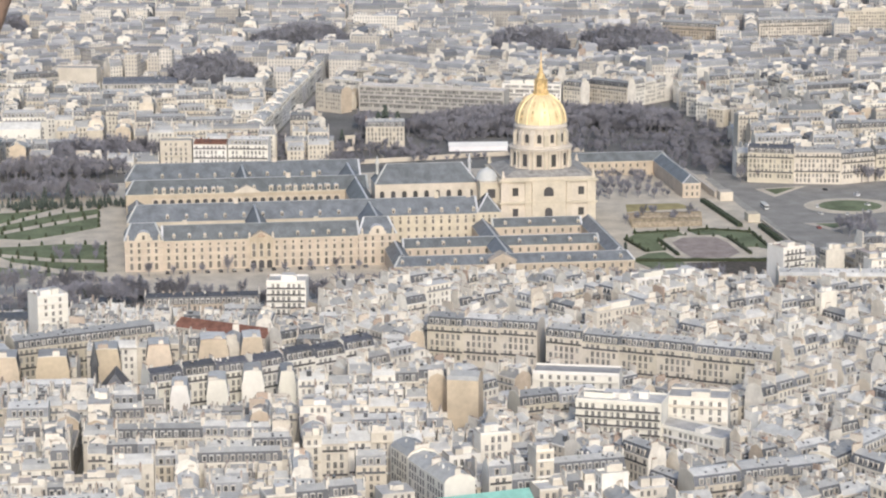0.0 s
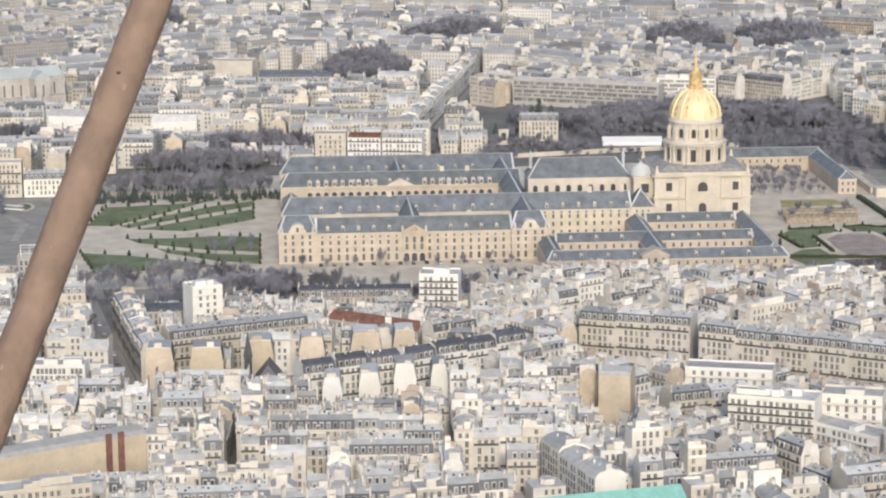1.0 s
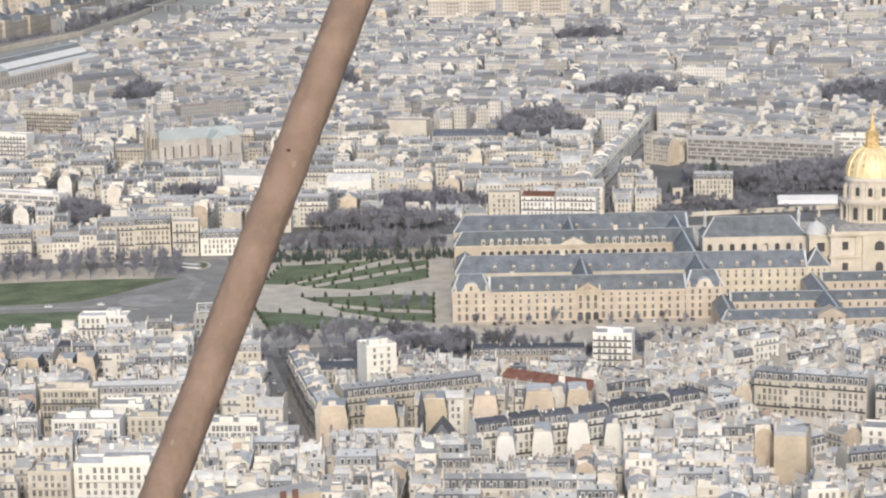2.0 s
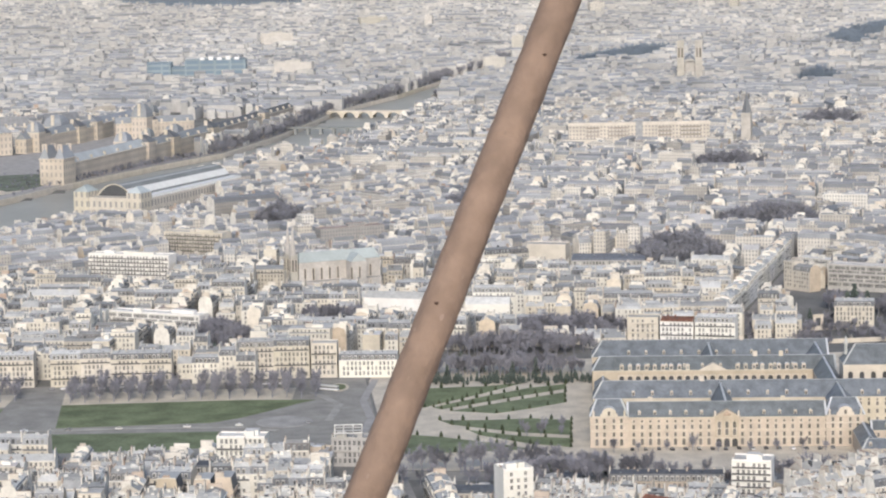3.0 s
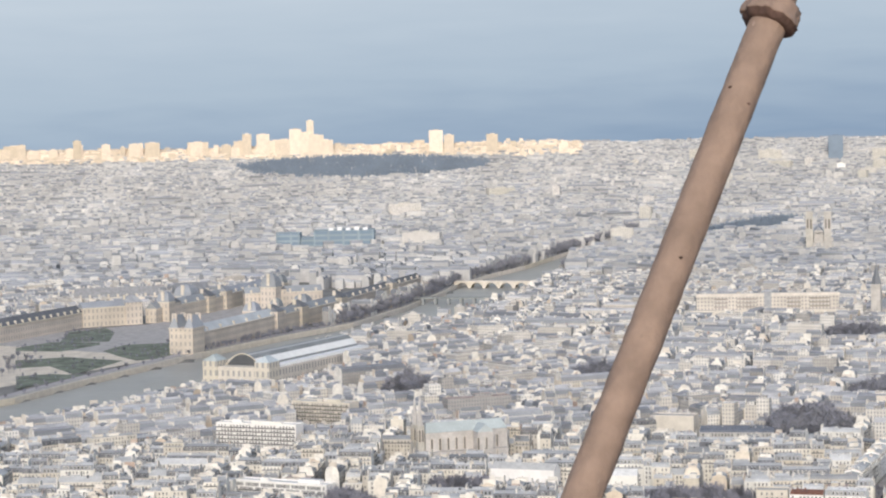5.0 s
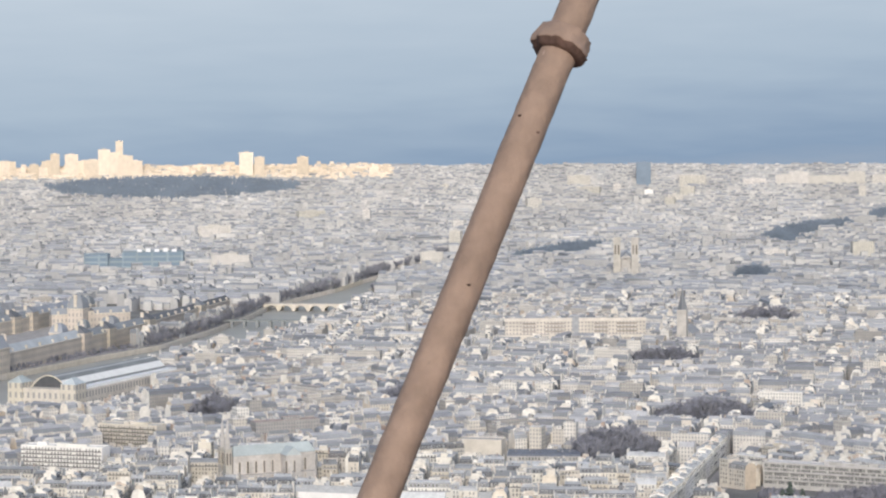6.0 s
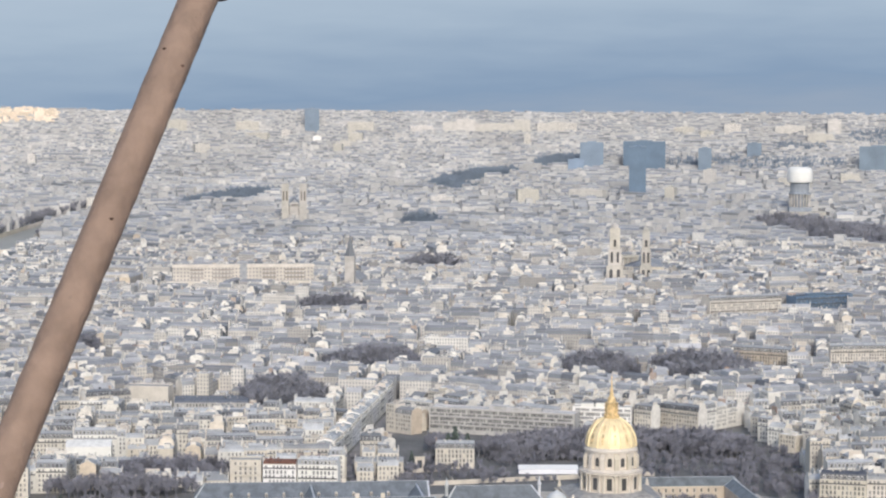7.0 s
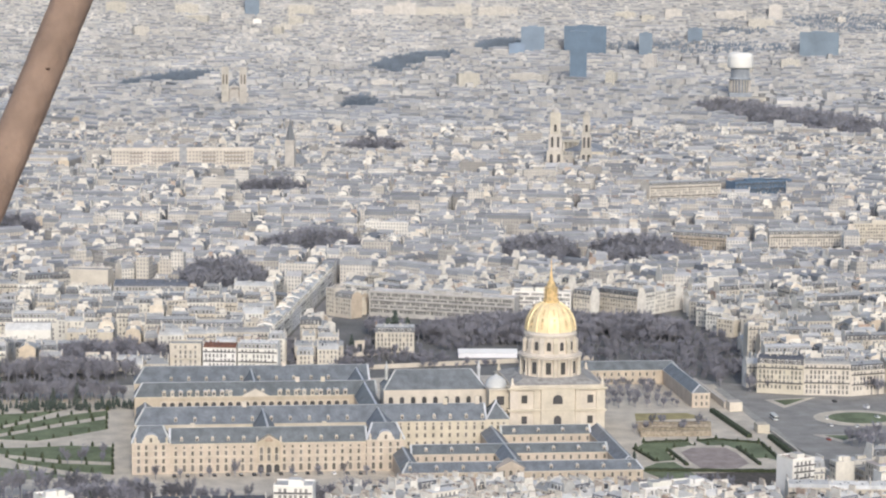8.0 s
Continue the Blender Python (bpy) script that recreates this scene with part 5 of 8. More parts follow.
MS, FL, GB, LW = "mansard", "flat", "gable", "low"
along((1065, -239), (1038, -283), 13, 19, MS, "cream stone corner house with tall slate mansard roof", 3, wallmat=M_CREAMWALL, roofmat=M_MIDSLATE, group="stone row by the avenue")
along((1027, -284), (963, -365), 13, 19, MS, "grey-cream stone house with slate mansard and chimneys", 6, wallmat=M_CREAMWALL, roofmat=M_MIDSLATE, group="long stone row")
for (x, y, hh, wd) in ((989, -118, 12.4, 8.2), (993, -134, 12.8, 9), (1001, -150, 13.6, 9.4), (998, -164, 13.4, 7.4)):
    hold(x, y, 0, 17, wd, 1)
    townhouse(x, y, radians(-8), 16, wd, hh, "stub", "white house with blank tapering gable end", rh, "white gabled houses", wallmat=M_WHITEWALL, roofmat=M_ZINC, chim=1)
for (x, y, hh, wd) in ((1034, -50, 19, 12), (1035, -70, 18, 14), (1041, -93, 18.5, 12), (1045, -116, 18, 11), (1049, -140, 18, 13), (1049, -157, 18, 10), (1158, 86, 17, 11), (1154, 69, 17, 9.6), (1152, 59, 18, 9)):
    hold(x, y, 0, 15, wd, 1)
    townhouse(x, y, radians(-6), 15, wd, hh - 2, "stub", "house with blank sandy gable under a slate mansard", rh, "beige gabled houses", wallmat=M_BEIGEWALL, chim=1)
along((955, -46), (953, -62), 14, 17, MS, "white corner house with slate mansard", 1, wallmat=M_WHITEWALL)
along((998, -107), (1010, -150), 11, 17, MS, "white apartment house with dark slate mansard", 3, wallmat=M_WHITEWALL, roofmat=M_DARKSLATE, group="row of dark slate roofs")
along((1011, -152), (1036, -209), 11, 17, MS, "white apartment house with dark slate mansard", 4, wallmat=M_WHITEWALL, roofmat=M_DARKSLATE, group="row of dark slate roofs")
along((1150, -34), (1050, -42.5), 12, 15.5, MS, "stone house lining the narrow street", 6, wallmat=M_CREAMWALL, roofmat=M_MIDSLATE, chim=1, group="narrow street row")
along((927, -246), (933, -280), 12, 16, MS, "long pale house with grey mansard and white dormers", 2, wallmat=M_CREAMWALL)
along((827, -203), (877, -194), 12, 19, LW, "long white house with grey zinc roof", 3, wallmat=M_WHITEWALL, group="white zinc-roofed row")
# little slate church with a spire
ch = empty("chapel", "small stone chapel with dark slate roof and thin spire", "church", "", (1012, -94, 0))
ch.rotation_euler = (0, 0, radians(-8))
hold(1012, -94, 0, 22, 20, 1)
cs = Soup()
cs.box((0, 0), (1, 0), (0, 1), -8, 10, -6, 6, -1, 11)
part("wall", cs, [M_STONE_PALE], ch)
cs = Soup()
i = cs.pts([(-8.3, -6.3, 11), (10.3, -6.3, 11), (10.3, 6.3, 11), (-8.3, 6.3, 11), (-4, 0, 18.5), (10.3, 0, 18.5)])
for f in ((0, 1, 5, 4), (2, 3, 4, 5), (1, 2, 5), (3, 0, 4)):
    cs.face(tuple(i + k for k in f))
part("roof", cs, [M_DARKSLATE], ch)
part("spire", lathe("spire", [(1.6, 12), (1.6, 19), (2.0, 19.2), (0.08, 30)], [M_DARKSLATE], 8, (8, 9, 0), False), [], ch, "thin dark slate spire")
along((1108, -69), (1112, -83), 13, 30, FL, "white concrete tower block with stepped top floors", 1, wallmat=M_WHITEWALL, top_boxes=3, pitch=3.4)
along((1101, -129), (1068, -166), 11, 15, GB, "long low house with red tile roof", 1, roofmat=M_REDTILE, wallmat=M_CREAMWALL, chim=2)
along((1066, -56), (1084, -119), 13, 17, MS, "long school building with grey zinc roof and dormers", 1, wallmat=M_CREAMWALL, chim=2)
along((904, -262), (888, -292), 16, 24, FL, "white modern block with set-back top floor", 1, wallmat=M_WHITEWALL, top_boxes=4)
along((912, -279), (866, -309), 13, 15, FL, "long white modern block with flat white roof", 1, wallmat=M_WHITEWALL, top_boxes=2)
along((906, -300), (896, -322), 14, 22, FL, "grey-white modern block with wide dark windows", 1, top_boxes=1, pitch=3.5)
along((983, -266), (969, -300), 13, 15, FL, "long white low block with flat roof", 1, wallmat=M_WHITEWALL, pitch=3.6)
along((796, -164), (803, -219), 13, 16.0, GB, "long building with bright teal sheet roof", 1, roofmat=M_TEAL, wallmat=M_WHITEWALL, chim=0)
bw_ = along((886, 22), (912, -38), 12, 19, LW, "long beige blank wall with red brick chimney strips", 1, wallmat=M_BEIGEWALL, windows=False, chim=2)[0]
for x in (17, 22):
    bs = Soup()
    bs.box((0, 0), (1, 0), (0, 1), x - 1.2, x + 1.2, -6.6, -6.0, -1, 21.5)
    part("brick_flue", bs, [M_BRICK], bw_, "red brick flue")
for px_, py_, wd in ((1078, 64, 26), (1027, 55, 30), (1032, 28, 20), (1016, -6, 24), (950, 41, 32)):  # open courts before the larger blocks
    hold(px_, py_, radians(-98), wd, 15)
along((962, 57), (957, 26), 14, 20, FL, "large white apartment block with rows of square windows", 1, wallmat=M_WHITEWALL, top_boxes=5, pitch=2.9)
along((961, 75), (958, 58), 14, 18, FL, "white apartment block with planted roof terrace", 1, wallmat=M_CREAMWALL, top_boxes=3)
along((1088, 77), (1084, 52), 12, 21, FL, "cream modern block with long balcony bands", 1, wallmat=M_CREAMWALL, top_boxes=3, pitch=1.7)
along((1059, 50), (1055, 31), 12, 20, FL, "white modern block with few windows", 1, wallmat=M_WHITEWALL, top_boxes=2, pitch=4.5)
along((1042, 38), (1039, 19), 12, 18, FL, "cream corner block with wide balconies", 1, wallmat=M_CREAMWALL, top_boxes=2, pitch=2.9)
along((1027, 5), (1023, -18), 12, 18, FL, "white block with dark balcony recesses", 1, wallmat=M_WHITEWALL, top_boxes=3, pitch=1.8)
along((987, -13), (984, -31), 12, 16, MS, "yellow-cream stone house with grey mansard", 1, wallmat=M_CREAMWALL, roofmat=M_MIDSLATE, chim=2)
along((1180, 97), (1176, 77), 13, 15, MS, "long pale house with blue slate mansard", 1, wallmat=M_CREAMWALL, roofmat=M_MIDSLATE, chim=2)
along((1190, 76), (1187, 61.5), 13, 15, MS, "stone house with tall dark slate mansard", 1, wallmat=M_CREAMWALL, roofmat=M_DARKSLATE, chim=2)
along((1191, 61), (1188, 43), 13, 17, FL, "cream block with flat roof and blank walls", 1, wallmat=M_CREAMWALL, top_boxes=2)
along((1192, 41), (1188, 21), 13, 15, MS, "white house with grey mansard and dormers", 1, wallmat=M_WHITEWALL, roofmat=M_MIDSLATE, chim=2)
along((839, 20), (844, -16), 12, 21, FL, "cream apartment block with planted roof terraces", 1, wallmat=M_CREAMWALL, top_boxes=5)
along((1039, 70), (1034, 41), 13, 19, FL, "white apartment block with long dark balconies", 1, wallmat=M_WHITEWALL, top_boxes=4, pitch=1.8)
along((1192, -126), (1185, -182), 12, 4.5, MS, "low barracks with slate roof behind the trees", 1, wallmat=M_STONE, roofmat=M_DARKSLATE, chim=2)
along((1166, -42), (1161, -80), 15, 7, LW, "long low building with grey slate roof", 1, wallmat=M_CREAMWALL, roofmat=M_MIDSLATE, chim=2)
along((1139, -178), (1134, -196), 14, 25, FL, "tall white corner block with balconies", 1, wallmat=M_WHITEWALL, top_boxes=2)
along((1143, -438), (1147, -451), 13, 27, FL, "white tower block with roof terrace", 1, wallmat=M_WHITEWALL, top_boxes=2)
along((1122, -428), (1108, -486), 13, 18, LW, "long cream block with light zinc roof", 3, wallmat=M_CREAMWALL)
along((1130, -357), (1137, -395), 13, 19, FL, "white stepped apartment house with terraces", 2, wallmat=M_WHITEWALL, top_boxes=3)
along((804, -277), (812, -333), 13, 18, MS, "cream stone house with slate mansard roof", 3, wallmat=M_CREAMWALL, roofmat=M_MIDSLATE, group="stone row by the avenue")
along((812, -334), (838, -366), 13, 19, MS, "grey stone house with tall slate mansard", 2, wallmat=M_CREAMWALL, group="stone row by the avenue")
along((953, -222), (948, -234), 13, 22, LW, "tall house with blank sandy wall", 1, wallmat=M_BEIGEWALL, windows=False)
along((1568, 117), (1574, 98), 16, 9, GB, "white hall with pale pitched roof among trees", 1, wallmat=M_WHITEWALL, windows=False, chim=0)
along((1822, -468), (1806, -510), 14, 17, FL, "white block with long balcony bands", 1, wallmat=M_WHITEWALL, top_boxes=2, pitch=1.55)
# along the esplanade
ESP = "stone town house facing the esplanade lawns"
along((1511, 340), (1509, 192), 14, 17, MS, ESP, 6, wallmat=M_CREAMWALL, group="houses along the esplanade")
along((1508, 182), (1507, 108), 14, 16.5, MS, ESP, 4, wallmat=M_CREAMWALL, group="houses along the esplanade")
along((1520, 68), (1518, 24), 15, 20, MS, ESP, 2, wallmat=M_CREAMWALL, group="houses along the esplanade")
along((1518, 23), (1517, 7), 14, 21, FL, "cream concrete block with tall window strips", 1, wallmat=M_CREAMWALL)
along((1516, 6), (1513, -30), 13, 11, MS, "low white house with slate roof by the road", 1, wallmat=M_WHITEWALL)
along((1600, -182), (1596, -202), 14, 19, FL, "cream corner block with rows of balconies", 1, wallmat=M_CREAMWALL, pitch=3.2)
along((1596, -203), (1590, -224), 13, 17, LW, "white house with red-brown roof", 1, wallmat=M_WHITEWALL, roofmat=M_REDTILE)
along((1590, -225), (1582, -250), 13, 17, MS, "white-grey house with zinc roof", 1, wallmat=M_WHITEWALL)
along((1624, -268), (1618, -300), 12, 12, LW, "low pale lodge with zinc roof", 1, wallmat=M_CREAMWALL)
along((1826, -358), (1768, -456), 14, 19, FL, "long grey modern block with many window rows", 1, wallmat=M_GREYWALL, top_boxes=5, pitch=1.55)
along((1468, -537), (1455, -563), 15, 19, MS, "grey stone corner house with dark slate mansard", 1, wallmat=M_CREAMWALL, roofmat=M_DARKSLATE)
along((1455, -563.2), (1446, -591), 15, 20, LW, "cream stone house with tall dark window bays", 1, wallmat=M_CREAMWALL)
along((1446, -591.2), (1451, -616), 15, 16, MS, "cream stone house with grey mansard facing the roundabout", 1, wallmat=M_CREAMWALL)
along((1452, -617), (1450, -640), 14, 17, MS, "cream stone house facing the roundabout", 1, wallmat=M_CREAMWALL)
along((1660, -330), (1654, -356), 13, 14, MS, "grey stone mansion with slate roof among trees", 1, wallmat=M_CREAMWALL, name="mansion")
along((1958, 203), (1932, 138), 14, 23, FL, "long white office block with even window rows", 1, wallmat=M_WHITEWALL, pitch=2.7, top_boxes=3)
along((2081, 152), (2056, 102), 16, 24, FL, "tall pale office block with stepped top", 1, wallmat=M_CREAMWALL, top_boxes=3)
along((1746, -12), (1729, -56), 14, 15, GB, "pale hall with blank front wall", 1, wallmat=M_WHITEWALL, windows=False, chim=0)
along((1715, -82), (1711, -113), 14, 13, GB, "white hall with pitched pale roof", 1, wallmat=M_WHITEWALL, windows=False, chim=0)
along((2155, -700), (2118, -745), 16, 18, MS, "large ochre institution with slate roof", 1, wallmat=M_STONE, chim=2)
along((2142, -792), (2138, -864), 15, 18, MS, "long cream institution with slate roof", 1, wallmat=M_CREAMWALL, chim=2)
along((2166, -884), (2160, -930), 15, 24, FL, "tall cream apartment slab", 1, wallmat=M_CREAMWALL, top_boxes=2)
along((2570, -812), (2590, -900), 18, 21, MS, "grey stone department building with long windows", 1, wallmat=M_CREAMWALL, chim=2)
along((2611, -924), (2632, -998), 18, 20, FL, "dark glass office block", 1, wallmat=M_BLUEGLASS, roofmat=M_SLATE, top_boxes=2)
along((1953, -178), (1944, -236), 34, 9, LW, "long low shed with dark zinc roof", 1, wallmat=M_GREYWALL, roofmat=M_MIDSLATE, chim=0)
along((1900, -176), (1890, -236), 24, 8, LW, "long low shed with grey zinc roof", 1, wallmat=M_CREAMWALL, roofmat=M_ZINC, chim=0)
along((1990, -142), (1978, -176), 16, 18, FL, "large cream block with blank wall", 1, wallmat=M_CREAMWALL, windows=False, chim=0)
along((1860, -176), (1850, -232), 12, 7, LW, "long low building with dark slate roof", 1, wallmat=M_GREYWALL, roofmat=M_DARKSLATE, chim=0)
along((1706, 165), (1672, 100), 13, 16, FL, "long modern block with white window bands", 1, wallmat=M_WHITEWALL, pitch=1.55, top_boxes=2)
along((1266, 69), (1262, 44), 12, 16.5, FL, "white apartment block with planted roof terraces", 1, wallmat=M_WHITEWALL, top_boxes=4)
along((1242, 43), (1237, 12), 16, 12.5, FL, "low beige block with wide flat roof terraces", 2, wallmat=M_BEIGEWALL, top_boxes=4)
along((1264, 10), (1261, -9), 12, 14.5, FL, "grey-beige block under an open steel roof frame", 1, wallmat=M_GREYWALL, top_boxes=3)
rf = empty("roof_frame", "open grey steel frame on a flat roof", "steel frame", "", (1268, 1, 14.5))
for fx, fy in ((-4, -7), (-4, -2.5), (-4, 2.5), (-4, 7), (3, -7), (3, -2.5), (3, 2.5), (3, 7)):
    ps = Soup()
    ps.box((0, 0), (1, 0), (0, 1), fx - 0.25, fx + 0.25, fy - 0.25, fy + 0.25, 0, 5.6)
    part("post", ps, [M_ZINC], rf)
for fx in (-4, 3):
    for z in (2.6, 5.6):
        ps = Soup()
        ps.box((0, 0), (1, 0), (0, 1), fx - 0.3, fx + 0.3, -7.4, 7.4, z, z + 0.45, bottom=True)
        part("beam", ps, [M_ZINC], rf)
# both sides of the straight street
along((1660, -257), (1995, -362), 13, 13.9, MS, "pale stone house lining the straight street", 16, wallmat=M_WHITEWALL, roofmat=M_ZINC, pitch=3.8, chim=1, group="street row")

# ---- the long white tent and the garden arch ----
tent = empty("marquee", "long white marquee with ridged canvas roof", "tent", "", (1630, -402, 0))
tent.rotation_euler = (0, 0, radians(-100))
ts = Soup()
ts.box((0, 0), (1, 0), (0, 1), -20, 20, -5, 5, 0, 3.2)
part("side", ts, [M_WHITE], tent)
ts = Soup()
i = ts.pts([(-20.3, -5.3, 3.2), (20.3, -5.3, 3.2), (20.3, 5.3, 3.2), (-20.3, 5.3, 3.2), (-20.3, 0, 5.6), (20.3, 0, 5.6)])
for f in ((0, 1, 5, 4), (2, 3, 4, 5), (1, 2, 5), (3, 0, 4)):
    ts.face(tuple(i + k for k in f))
part("canopy", ts, [M_WHITE], tent)
ar = empty("garden_gate", "pale stone gateway with one arch", "gate", "", (1660, -319, 0))
ar.scale = (0.66, 0.66, 0.72)
gs = Soup()
for x0, x1, z0, z1 in ((-5, -2.6, 0, 10), (2.6, 5, 0, 10), (-5.4, 5.4, 10, 12), (-2.6, 2.6, 8.6, 10)):
    gs.box((0, 0), (0, 1), (-1, 0), x0, x1, -1.5, 1.5, z0, z1)
part("arch", gs, [M_STONE_PALE], ar)


# ---- landmarks further off ----
def lm(name, label, category, x, y, ang=0.0):
    """A landmark: its own frame, drawn closer where the plain rises."""
    r = math.hypot(x, y)
    px, py, pz = far_pt(x, y, relief(x, y))
    k = math.hypot(px, py) / r
    ob = empty(name, label, category, "", (px, py, pz))
    ob.rotation_euler, ob.scale = (0, 0, ang), (k, k, k)
    return ob


X, Y, O2 = (1, 0), (0, 1), (0, 0)


def boxes(name, root, material, *bs):
    for b in bs:
        s = Soup()
        s.box(O2, X, Y, *b)
        part(name, s, [material], root)


def roof_on(root, x0, x1, y0, y1, z0, z1, material, al="x", hip=0.4):
    s = Soup()
    if al == "x":
        hp = (y1 - y0) / 2 * hip
        i = s.pts([(x0, y0, z0), (x1, y0, z0), (x1, y1, z0), (x0, y1, z0), (x0 + hp, (y0 + y1) / 2, z1), (x1 - hp, (y0 + y1) / 2, z1)])
        fs = ((0, 1, 5, 4), (1, 2, 5), (2, 3, 4, 5), (3, 0, 4))
    else:
        hp = (x1 - x0) / 2 * hip
        i = s.pts([(x0, y0, z0), (x1, y0, z0), (x1, y1, z0), (x0, y1, z0), ((x0 + x1) / 2, y0 + hp, z1), ((x0 + x1) / 2, y1 - hp, z1)])
        fs = ((0, 1, 4), (1, 2, 5, 4), (2, 3, 5), (3, 0, 4, 5))
    for f in fs:
        s.face(tuple(i + k for k in f))
    part("roof", s, [material], root)


M_OLDSTONE = mat("grey_gothic_stone", (0.5, 0.475, 0.44), 0.9, vary=0.05, stain=0.2, stain_scale=0.1)
M_LOUVRE = windowed(mat("palace_stone", (0.56, 0.5, 0.43), 0.85, vary=0.05, stain=0.2, stain_scale=0.03), 5.5, 8.0, 0.36, 0.55, (0.3, 0.29, 0.28))
# palace roof grey lightened to hold the haze over the river
M_PALROOF = mat("hazed_palace_slate", (0.31, 0.33, 0.36), 0.6, vary=0.15, stain=0.2, stain_scale=0.03)
M_PALEGREEN = mat("pale_copper_roof", (0.46, 0.51, 0.515), 0.6, stain=0.15, stain_scale=0.05)
SLIT = window_mesh("belfry_opening", 1.6, 9.0, True, surround=0.3)

# twin-spired church
g = lm("gothic_church", "grey gothic church with two lace spires", "church", 1862, 8, radians(-68))
boxes("nave", g, M_OLDSTONE, (-32, 34, -6, 6, 0, 27), (-30, 32, -13, -6.1, 0, 13), (-30, 32, 6.1, 13, 0, 13), (6, 18, -17, 17, 0, 26.5))
roof_on(g, -32, 34, -6.4, 6.4, 27, 34, M_PALEGREEN)
roof_on(g, 5.5, 18.5, -17, 17, 26.6, 32.5, M_PALEGREEN, "y", 0.0)
for k in range(9):
    put_mesh("window", SLIT, g, -27 + 6.6 * k, -6.1 if k not in (5, 6) else -17.1, 13.5, math.pi / 2)
    put_mesh("buttress", window_mesh("buttress", 0.5, 12, surround=0.5), g, -30 + 6.6 * k, -13.2, 0.2, math.pi / 2)
for y in (-5, 5):
    boxes("tower", g, M_OLDSTONE, (-38.6, -33.4, y - 2.6, y + 2.6, 0, 33))
    put_mesh("spire", lathe("spire", [(2.5, 33), (2.3, 35), (0.25, 55), (0.1, 56)], [M_OLDSTONE], 8, shade=False), g, -36, y, 0)
    for q in (-2, 2):
        put_mesh("belfry_opening", SLIT, g, -36 + q * 0.6, y - 2.7, 21, math.pi / 2)
        put_mesh("belfry_opening", SLIT, g, -38.7, y + q * 0.6, 21, 0)

# old railway palace by the river
g = lm("station_palace", "long stone station hall with barrelled iron roof", "museum", 2478, 189, math.atan2(-0.417, 0.909))
M_ORSAY = windowed(mat("station_stone", (0.62, 0.575, 0.5), 0.85, vary=0.04, stain=0.12), 6, 9, 0.4, 0.6, (0.28, 0.28, 0.28))
boxes("wall", g, M_ORSAY, (-90, 128, -36, -20.1, 0, 18), (-90, 128, 20.1, 36, 0, 22), (-92, -70, -36, 36, 0, 20))
hall = Soup()
n = 14
for x in (-78, 130):
    hall.pts([(x, -20 + 40 * k / n, 16 + 15 * math.sin(math.pi * k / n) ** 0.7) for k in range(n + 1)])
for k in range(n):
    hall.face((k, n + 1 + k, n + 2 + k, k + 1), 3 if k in (1, 2) else 1 if k == 5 else 0)
hall.face(tuple(range(n, -1, -1)), 2)
part("hall_roof", hall, [M_IRON, M_ZINC, M_GLASS, M_WHITE], g)
rim = Soup()
for r_ in (1.0, 1.07):
    rim.pts([(-79.2, -20 * r_ + 40 * r_ * k / n, 16 + 15 * r_ * math.sin(math.pi * k / n) ** 0.7) for k in range(n + 1)])
for k in range(n):
    rim.face((k + 1, k, n + 1 + k, n + 2 + k))
part("arch_rim", rim, [M_STONE_PALE], g)
sk = Soup()
sk.box(O2, X, Y, -70, 126, -33, -22, 18, 20.2)
part("skylight", sk, [M_WHITE], g)
for y in (-29, 29):
    boxes("pavilion", g, M_ORSAY, (-93, -72, y - 8, y + 8, 0, 25))
    roof_on(g, -93, -72, y - 8, y + 8, 25, 31, M_PALEGREEN, "x", 0.8)

# riverside palace
M_PALEZINC = mat("pale_blue_zinc", (0.5, 0.53, 0.555), 0.5, stain=0.15, stain_scale=0.04)


def gallery(p, q, d, h, ridge, label, pavs=(), roofing=None, dormer_n=6):
    dx, dy = q[0] - p[0], q[1] - p[1]
    ln = math.hypot(dx, dy)
    nseg = max(1, int(ln / 140))
    for k in range(nseg):
        a = (p[0] + dx * (k + 0.5) / nseg, p[1] + dy * (k + 0.5) / nseg)
        g = lm("palace_gallery", label, "palace", a[0], a[1], math.atan2(dy, dx))
        w = ln / nseg / 2 + 0.5
        boxes("wall", g, M_LOUVRE, (-w, w, -d / 2, d / 2, 0, h))
        roof_on(g, -w, w, -d / 2 - 0.3, d / 2 + 0.3, h, ridge, roofing or M_PALROOF, "x", 0.0)
        boxes("cornice", g, M_STONE_PALE, (-w, w, -d / 2 - 0.9, -d / 2 - 0.05, h - 1.2, h + 0.2))
        for e in range(dormer_n):
            dx_ = -w + 2 * w * (e + 0.5) / dormer_n
            boxes("dormer", g, M_STONE_PALE, (dx_ - 1.3, dx_ + 1.3, -d / 2, -d / 2 + 2.6, h, h + 4.2))
    for t in pavs:
        g = lm("palace_pavilion", "tall stone palace pavilion with steep slate roof", "palace", p[0] + dx * t, p[1] + dy * t, math.atan2(dy, dx))
        boxes("wall", g, M_LOUVRE, (-11, 11, -11, 11, 0, h + 4))
        roof_on(g, -11.5, 11.5, -11.5, 11.5, h + 4, h + 12, M_SLATE, "x", 0.55)
        boxes("chimney_stack", g, M_STONE_PALE, (-9.4, -8, -2, 2, h + 4, h + 13), (8, 9.4, -2, 2, h + 4, h + 13))


